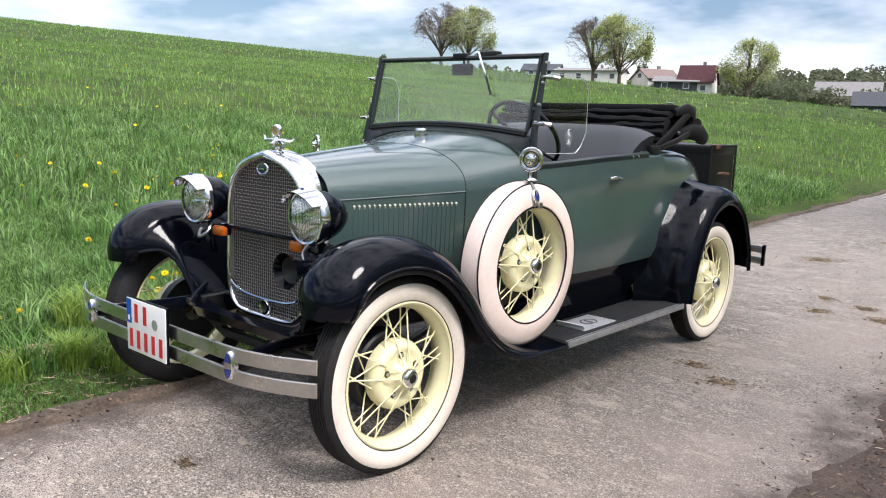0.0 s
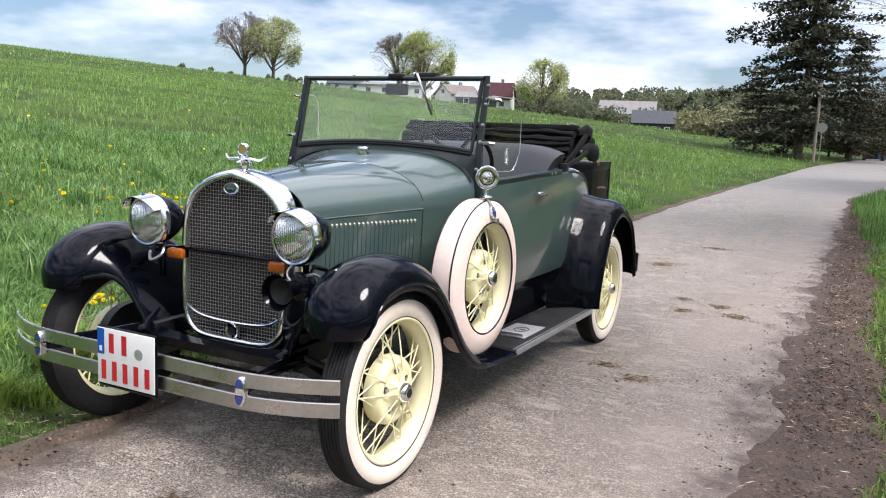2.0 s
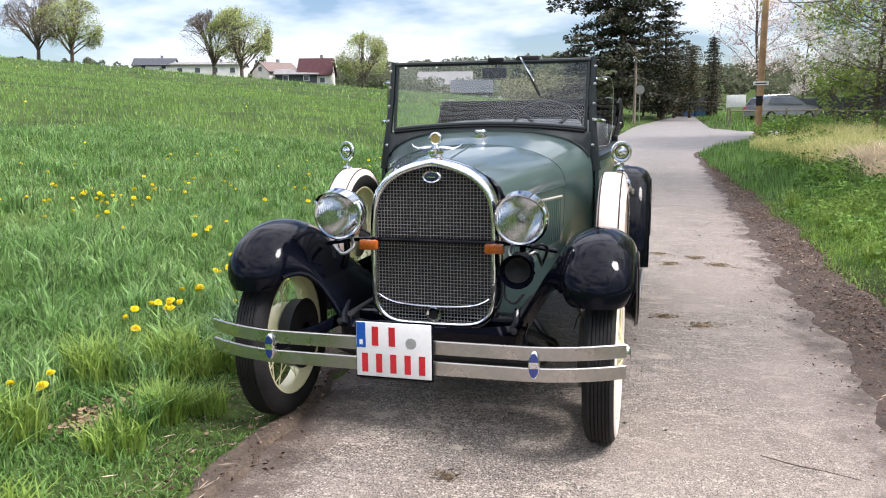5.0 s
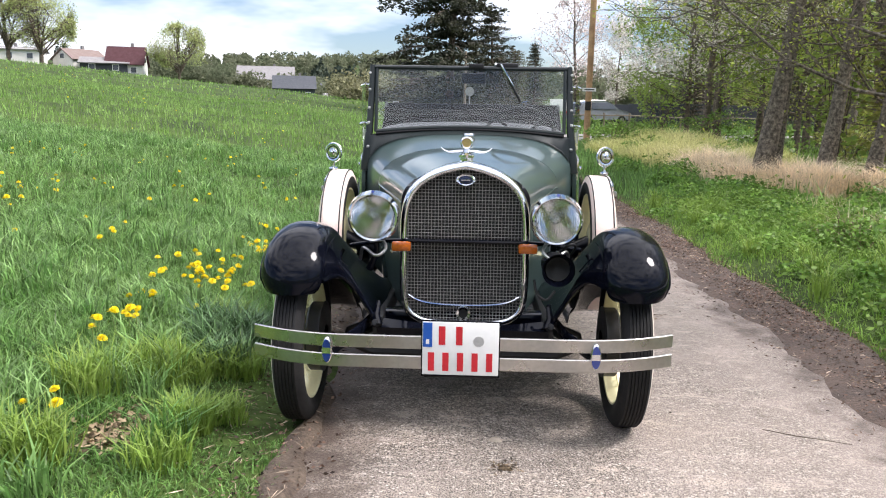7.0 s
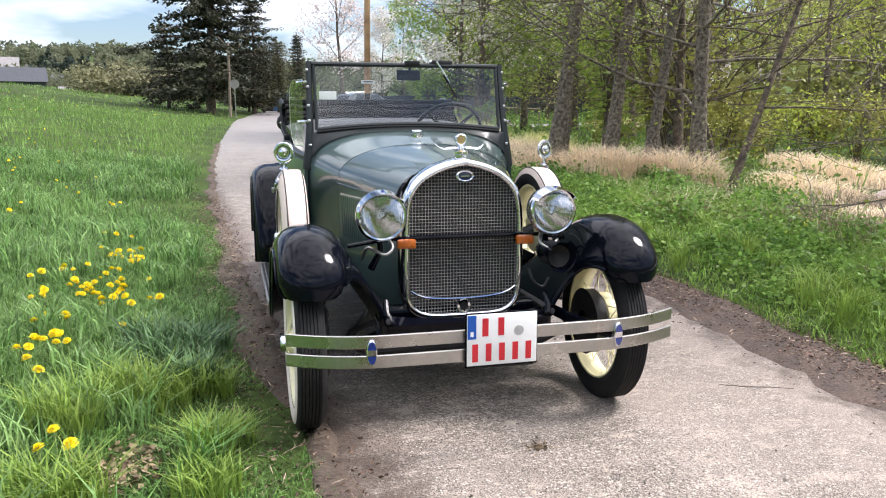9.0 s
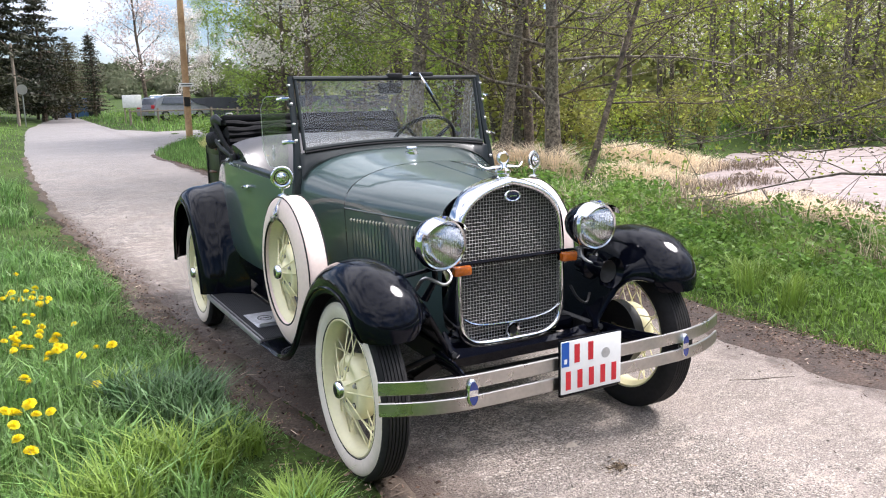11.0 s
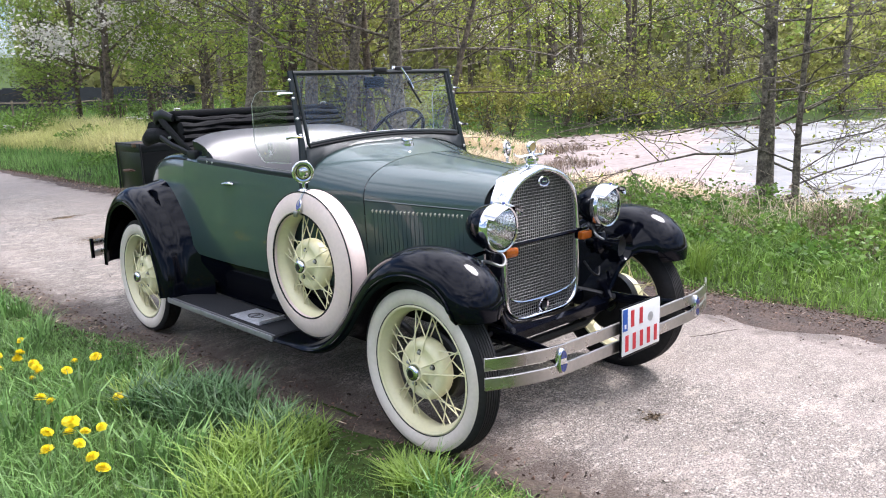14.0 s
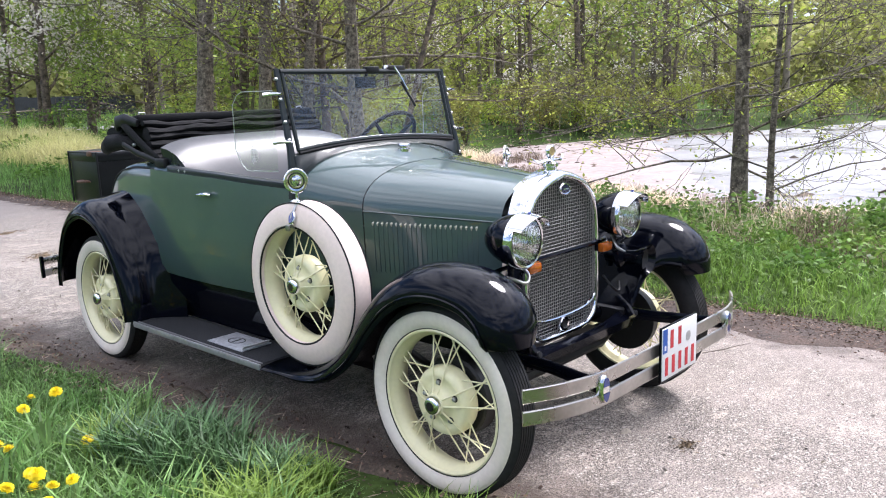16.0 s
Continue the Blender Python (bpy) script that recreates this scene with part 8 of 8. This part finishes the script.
def house(name, az, r, w, d, eaves, ridge, turn, wall_ma, roof_ma, label, windows=3, low_ma=None, ground=None):
    x, y = polar(az, r)
    z = float(land_z(x, y)) if ground is None else ground
    root = empty(name, (x, y, z - 0.3), label=label, category="house")
    root.rotation_euler = (0, 0, radians(turn))
    walls = Shape().box((0, 0, eaves / 2), (w, d, eaves))
    for s in (1, -1):
        walls.add([(s * w / 2, -d / 2, eaves), (s * w / 2, d / 2, eaves), (s * w / 2, 0, ridge - 0.15)], [(0, 1, 2)])
    wall = part("wall", walls, wall_ma, root, smooth=False)
    o = 0.45
    for s in (1, -1):
        part("roof", Shape().sheet([[(-w / 2 - o, s * (d / 2 + o), eaves - 0.35), (w / 2 + o, s * (d / 2 + o), eaves - 0.35)], [(-w / 2 - o, 0, ridge), (w / 2 + o, 0, ridge)]], 0.2 * s), roof_ma, root, smooth=False)
    part("chimney", Shape().box((w * 0.15, d * 0.1, ridge + 0.2), (0.6, 0.6, 1.4)), GREY_TILE, root, smooth=False)
    for k in range(windows):
        px = -w / 2 + w * (k + 0.5) / windows
        for zz in ([1.6, 4.2] if eaves > 5 else [1.6]):
            win = part("window", Shape().box((px, -d / 2 - 0.03, zz), (1.3, 0.1, 1.3)), FRAME, root, smooth=False)
            part("pane", Shape().box((px, -d / 2 - 0.07, zz), (1.05, 0.1, 1.05)), PANE, win, smooth=False)
    for s in (1, -1):
        win = part("window", Shape().box((s * (w / 2 + 0.03), 0, eaves + (ridge - eaves) * 0.25), (0.1, 1.6, 1.2)), FRAME, root, smooth=False)
        part("pane", Shape().box((s * (w / 2 + 0.07), 0, eaves + (ridge - eaves) * 0.25), (0.1, 1.3, 0.95)), PANE, win, smooth=False)
    return root


house("house", -31.2, 190, 15, 9, 3.0, 3.4, 20, PLASTER, GREY_TILE, "long low white house behind the crest", 4)
house("house", -26.9, 192, 8, 7, 2.8, 4.8, 60, PLASTER, BROWN_TILE, "white house with a grey-brown gable roof", 2)
house("house", -25.4, 185, 9, 7, 2.6, 3.6, 18, SLATE, GREY_TILE, "low dark slate-clad outbuilding beside the house", 2)
house("house", -24.1, 185, 7.0, 7, 2.9, 6.4, 14, PLASTER, RED_TILE, "white house with a steep dark red roof", 2)
house("barn", -15.1, 250, 16, 12, 4.4, 8.2, 12, PLASTER, GREY_TILE, "large pale barn with a grey roof", 3)
house("house", -13.3, 210, 10, 9, 3.2, 6.2, 14, SLATE, SLATE, "slate-clad house with a dark gable", 3)
house("house", -11.2, 300, 9, 8, 3.2, 6.4, 70, PLASTER, SLATE, "small white house with a dark roof", 2)
house("garage_row", -9.8, 150, 8, 4, 1.9, 2.5, 8, PLASTER, GREY_TILE, "low flat pale shed", 2)
house("house", -34.6, 230, 10, 8, 2.2, 3.9, 25, PLASTER, SLATE, "dark-roofed house beyond the crest", 2)
house("house", -6.8, 330, 10, 8, 3.4, 6.4, 30, PLASTER, SLATE, "distant white house on the hillside", 2, ground=9.0)

# hedges, copses and wooded hills beyond
def far_copse(name, az0, az1, r0, r1, n, h, leaf, ma, label, swell=0.05, pointed=0.0):
    """A wood seen from afar: many rounded (or pointed) crowns, each of its own height, made of loose leaves."""
    per = 120
    m = n // 64
    a, r = rng.uniform(az0, az1, m), rng.uniform(r0, r1, m)
    x, y = 1.6 + r * np.sin(np.radians(a)), -2.9 + r * np.cos(np.radians(a))
    top = np.maximum(h * (0.62 + 0.42 * wave(x, y, swell * 2.3) + rng.uniform(-0.2, 0.3, m)), 0.3 * h)
    d = rng.normal(0, 1, (m, per, 3))
    d /= np.linalg.norm(d, axis=2)[:, :, None]
    d *= rng.uniform(0.45, 1, (m, per, 1)) ** 0.5
    slim = 1 - pointed * np.clip(0.5 + 0.5 * d[:, :, 2], 0, 1)
    wide = top[:, None] * (0.44 - 0.20 * pointed)
    px, py = x[:, None] + d[:, :, 0] * wide * slim, y[:, None] + d[:, :, 1] * wide * slim
    pz = land_z(x, y)[:, None] + top[:, None] * (0.50 + 0.50 * d[:, :, 2])
    return tagged(new(name, quads(name, np.stack([px, py, pz], 2).reshape(-1, 3), 0.8 * leaf * rng.uniform(0.6, 1.4, m * per), ma, 0.6, 0.38)), label, "wood", kind="stuff")


# far foliage: the haze of distance is mixed into these colours
HAZE_LEAF = leafy("hazed_leaf", (0.115, 0.135, 0.080), (0.185, 0.19, 0.125), 0.45, 1.0, 0.06, 0.06, 0.0)
HAZE_DARK = leafy("hazed_conifer", (0.050, 0.066, 0.054), (0.080, 0.095, 0.070), 0.1, 1.0, 0.1, 0.04, 0.0)
far_copse("far_copse", -22, -7, 225, 300, 15000, 7.5, 1.1, HAZE_LEAF, "spring copse behind the village", 0.04)
far_copse("far_copse", -19, 2, 330, 520, 26000, 11, 1.6, HAZE_LEAF, "wooded slope beyond the village", 0.02)
far_copse("far_copse", -46, -20, 200, 260, 5000, 2.2, 0.6, HAZE_LEAF, "hedge beyond the crest", 0.05)
BUSH = leafy("bush_leaf", (0.135, 0.135, 0.070), (0.205, 0.20, 0.110), 0.3, 0.8, 0.4, 0.2)
far_copse("far_copse", -11, -4, 78, 120, 13000, 3.6, 0.42, BUSH, "grey-olive bushes at the foot of the meadow", 0.12)
far_copse("far_hill_wood", -24, 14, 700, 1300, 42000, 20, 4.2, HAZE_LEAF, "pale wooded hills on the skyline", 0.01)
far_copse("far_hill_wood", -12, -6, 560, 700, 3500, 22, 3.5, HAZE_DARK, "dark conifers on the hill", 0.02, 0.8)
far_copse("far_copse", -13.5, -11.5, 290, 320, 1300, 10, 0.9, HAZE_DARK, "dark conifers behind the village", 0.05, 0.8)
far_copse("far_copse", -8.5, -6.5, 300, 330, 1300, 11, 0.9, HAZE_DARK, "dark conifers behind the village", 0.06, 0.8)
far_copse("far_copse", -28.3, -27.6, 215, 225, 400, 8, 0.8, HAZE_DARK, "dark conifer behind the houses", 0.06, 0.8)


def conifer(name, x, y, h, w, n, ma, label, tiers=22, hang=0.25, power=0.72, ragged=0.2):
    root = empty(name, (x, y, float(land_z(x, y)) - 0.1), label=label, category="tree")
    q = random.Random(int(100 + x * 7 + y))
    s = Shape().tube([(0, 0, 0), (0.02 * h, 0, h * 0.5), (0, 0, h)], [0.022 * h, 0.014 * h, 0.03], 8)
    pts = []
    for k in range(tiers):
        t = 0.10 + 0.88 * k / tiers
        reach = w * (1 - t) ** power * q.uniform(1 - ragged, 1 + ragged) + 0.12 * w
        m = 8
        for j in range(m):
            a = 6.28 * (j + q.random() * 0.8) / m
            ln = reach * q.uniform(0.55 - 0.5 * ragged, 1.0 + 0.6 * ragged)
            tip = Vector((math.cos(a) * ln, math.sin(a) * ln, h * t - hang * ln * q.uniform(0.1, 0.9) + 0.1 * ln))
            o = Vector((0, 0, h * t))
            s.tube([o, o.lerp(tip, 0.5) + Vector((0, 0, 0.06 * ln)), tip], [0.05, 0.03, 0.01], 3, False)
            for u in np.linspace(0.25, 1.0, 6):
                pts.append(tuple(o.lerp(tip, u)))
    part("trunk", s, BARK, root)
    p = np.array(pts)
    p = p[rng.integers(0, len(p), n)] + rng.normal(0, 0.017 * h, (n, 3)) * np.array([1, 1, 0.55])
    part("crown", quads("crown", p, 0.019 * h * rng.uniform(0.5, 1.3, n), ma, 0.5), None, root)
    return root


conifer("spruce", -2.2, 57, 15.5, 4.2, 30000, NEEDLE, "tall broad dark spruce at the end of the meadow", 17, 0.45, 0.45, 0.45)
conifer("spruce", 0.9, 61, 9.0, 2.4, 12000, NEEDLE, "dark spruce beside the lane", 16, 0.4, 0.5, 0.4)
conifer("spruce", -5.2, 59, 6.5, 2.8, 9000, NEEDLE, "dark lower spruce with drooping boughs", 14, 0.4, 0.5, 0.4)
conifer("spruce", 4.7, 66, 6.6, 1.5, 7000, NEEDLE, "narrow dark spruce behind the gate")
for k, (x, h) in enumerate(((0.6, 5.2), (1.8, 5.6), (3.0, 5.9), (-0.6, 4.6))):
    conifer("thuja_hedge", x, 64 + 0.3 * k, h, 1.5, 8000, HEDGE, "tall clipped olive-green hedge conifer", 26, 0.05, 0.35)
big_cherry = make_tree("blossom_tree", 31, 11.5, 0.17, "tall bare cherry with pale pink blossom", BARK, PINK, 3, 0.16, 0.22, "blossoming trees", first=0.2, limbs=22, reach=0.34, rise=0.6, twigs=6, fine=2)
stand(big_cherry, 7.4, 58, 0.0, 1.0, True)
stand(cherry, 10.0, 56, 1.0, 0.8)
stand(maple, 12.5, 60, 1.0, 0.7)
stand(maple, 15.5, 58, 2.0, 0.75)
stand(ash, 19.0, 60, 2.0, 0.8)
conifer("spruce", 14.5, 52, 6.5, 2.2, 4000, NEEDLE, "dark garden conifer behind the fence")
conifer("spruce", 19.5, 47, 8.0, 2.0, 4000, NEEDLE, "dark conifer at the wood edge")

# ---- poles, signs, fence and the parked car ----
POLE = material("wooden_pole", (0.44, 0.28, 0.145), 0.8, vary=0.2, scale=2, fine=20, bump=0.3, bump_scale=30, tint=(0.28, 0.17, 0.09))
GREY_WOOD = material("weathered_wood", (0.22, 0.18, 0.14), 0.9, vary=0.25, scale=3, bump=0.4)
pz = float(land_z(4.25, 28.0))
pole = put("utility_pole", Shape().tube([(4.25, 28.0, pz - 0.3), (4.29, 28.0, 4.5), (4.36, 28.0, 9.2)], [0.125, 0.115, 0.10], 14), POLE)
tagged(pole, "tall brown wooden utility pole with a small white sign", "utility pole")
part("sign_board", Shape().box((4.26, 27.84, 2.36), (0.52, 0.02, 0.13), 0.004), FRAME, pole, "small white street sign", smooth=False)
part("sign_writing", Shape().box((4.26, 27.826, 2.36), (0.38, 0.004, 0.04)), DARK, pole, smooth=False)
part("sign_plate", Shape().box((4.24, 27.85, 1.75), (0.22, 0.02, 0.34), 0.004), DARK, pole, "small dark notice plate", smooth=False)
far_pole = put("utility_pole", Shape().tube([(-0.9, 52, float(land_z(-0.9, 52)) - 0.2), (-0.86, 52, 5.6)], [0.10, 0.08], 10), GREY_WOOD)
tagged(far_pole, "grey weathered utility pole at the lane bend", "utility pole")
sp = put("round_road_sign", Shape().lathe([(0.0, 0.02), (0.30, 0.02), (0.30, 0.0), (0.0, 0.0)], Matrix.Translation((-0.55, 51.5, 2.9)) @ rot_to((0.2, -1, 0)), 24), STEEL)
tagged(sp, "grey back of a round road sign on a post", "road sign")
part("post", Shape().tube([(-0.55, 51.55, float(land_z(-0.55, 51.5)) - 0.1), (-0.55, 51.55, 3.1)], 0.035, 8), STEEL, sp)
sb = put("notice_board", Shape().box((5.2, 49, float(land_z(5.2, 49)) + 1.35), (1.1, 0.05, 0.75), 0.01), FRAME)
tagged(sb, "white notice board on two posts", "notice board")
for dx in (-0.45, 0.45):
    part("post", Shape().tube([(5.2 + dx, 49.06, float(land_z(5.2, 49)) - 0.1), (5.2 + dx, 49.06, float(land_z(5.2, 49)) + 1.7)], 0.04, 8), GREY_WOOD, sb)
fence = empty("rail_fence", label="low wooden post and rail fence beside the side lane", category="fence")
fp = [(4.7 + 1.5 * k, 46.5 - 0.1 * 1.5 * k) for k in range(10)]
for x, y in fp:
    z = float(land_z(x, y))
    part("post", Shape().tube([(x, y, z - 0.1), (x, y, z + 0.95)], 0.06, 8), GREY_WOOD, fence)
for (xa, ya), (xb, yb) in zip(fp, fp[1:]):
    part("rail", Shape().tube([(xa, ya - 0.06, float(land_z(xa, ya)) + 0.8), (xb, yb - 0.06, float(land_z(xb, yb)) + 0.8)], 0.045, 6), GREY_WOOD, fence)
gate = empty("entrance_gate", label="blue and grey metal gate at the lane end", category="gate")
BLUE_SHEET = material("blue_sheet", (0.05, 0.12, 0.26), 0.5)
gzz = float(land_z(3.6, 68))
for k in range(4):
    part("panel", Shape().box((2.2 + 0.9 * k, 68, gzz + 0.75), (0.8, 0.06, 1.5), 0.02), BLUE_SHEET if k in (1, 2) else DARK, gate, smooth=False)
    part("post", Shape().box((1.75 + 0.9 * k, 68.02, gzz + 0.85), (0.1, 0.1, 1.7), 0.01), DARK, gate, smooth=False)
grey_fence = empty("panel_fence", label="dark grey panel fence behind the parked car", category="fence")
for k in range(9):
    x, y = 9.5 + 2.0 * k, 53.5 + 0.3 * k
    part("panel", Shape().box((x, y, float(land_z(x, y)) + 0.7), (1.94, 0.05, 1.5), 0.01), SLATE, grey_fence, smooth=False)

# parked estate car
CAR_PAINT = material("silver_car_paint", (0.24, 0.26, 0.29), 0.3, 0.5, coat=1.0)
pc = empty("parked_car", (8.3, 53.0, float(land_z(8.3, 53.0)) + 0.02), label="silver-grey modern estate car parked by the fence", category="car")
pc.rotation_euler = (0, 0, radians(-62))
prof = [(-2.15, 0.35), (-2.2, 0.75), (-2.05, 1.05), (-1.75, 1.45), (-1.2, 1.60), (0.2, 1.62), (0.75, 1.40), (1.15, 1.08), (1.9, 0.95), (2.2, 0.75), (2.22, 0.40)]
rows = []
for x, inset in ((-0.88, 0.10), (-0.92, 0.0), (0.92, 0.0), (0.88, 0.10)):
    rows.append([(x * (1 - 0.16 * max(0, (z - 1.0) / 0.6)), y * (1 - inset * 0.2), z) for y, z in prof])
bodyc = Shape().loft(rows)
bodyc.add(rows[0], [tuple(range(len(prof)))])
bodyc.add(rows[-1], [tuple(range(len(prof)))])
part("body", bodyc, CAR_PAINT, pc, angle=30)
part("windscreen", Shape().sheet([[(-0.72, 1.16, 1.09), (0.72, 1.16, 1.09)], [(-0.66, 0.78, 1.40), (0.66, 0.78, 1.40)]], -0.015), PANE, pc, smooth=False)
part("rear_window", Shape().sheet([[(-0.68, -2.06, 1.08), (0.68, -2.06, 1.08)], [(-0.62, -1.79, 1.43), (0.62, -1.79, 1.43)]], 0.015), PANE, pc, smooth=False)
for s in (1, -1):
    part("side_window", Shape().sheet([[(s * 0.915, -1.6, 1.08), (s * 0.915, 0.95, 1.08)], [(s * 0.80, -1.3, 1.50), (s * 0.80, 0.45, 1.50)]], 0.02 * s), PANE, pc, smooth=False)
    part("roof_rail", Shape().tube([(s * 0.68, -1.2, 1.66), (s * 0.68, 0.1, 1.67)], 0.02, 6), STEEL, pc)
    part("headlight", Shape().box((s * 0.65, 2.17, 0.75), (0.35, 0.08, 0.14), 0.03), FRAME, pc)
    part("tail_light", Shape().box((s * 0.72, -2.16, 0.90), (0.26, 0.08, 0.22), 0.02), RED, pc)
    for y in (-1.35, 1.38):
        wh = part("wheel", Shape().lathe([(0.20, 0.10), (0.31, 0.10), (0.33, 0.06), (0.33, -0.1), (0.2, -0.1)], Matrix.Translation((s * 0.84, y, 0.33)) @ rot_to((s, 0, 0)), 24), RUBBER, pc)
        part("rim", Shape().lathe([(0.0, 0.09), (0.06, 0.10), (0.20, 0.085)], Matrix.Translation((s * 0.84, y, 0.33)) @ rot_to((s, 0, 0)), 20), STEEL, wh)
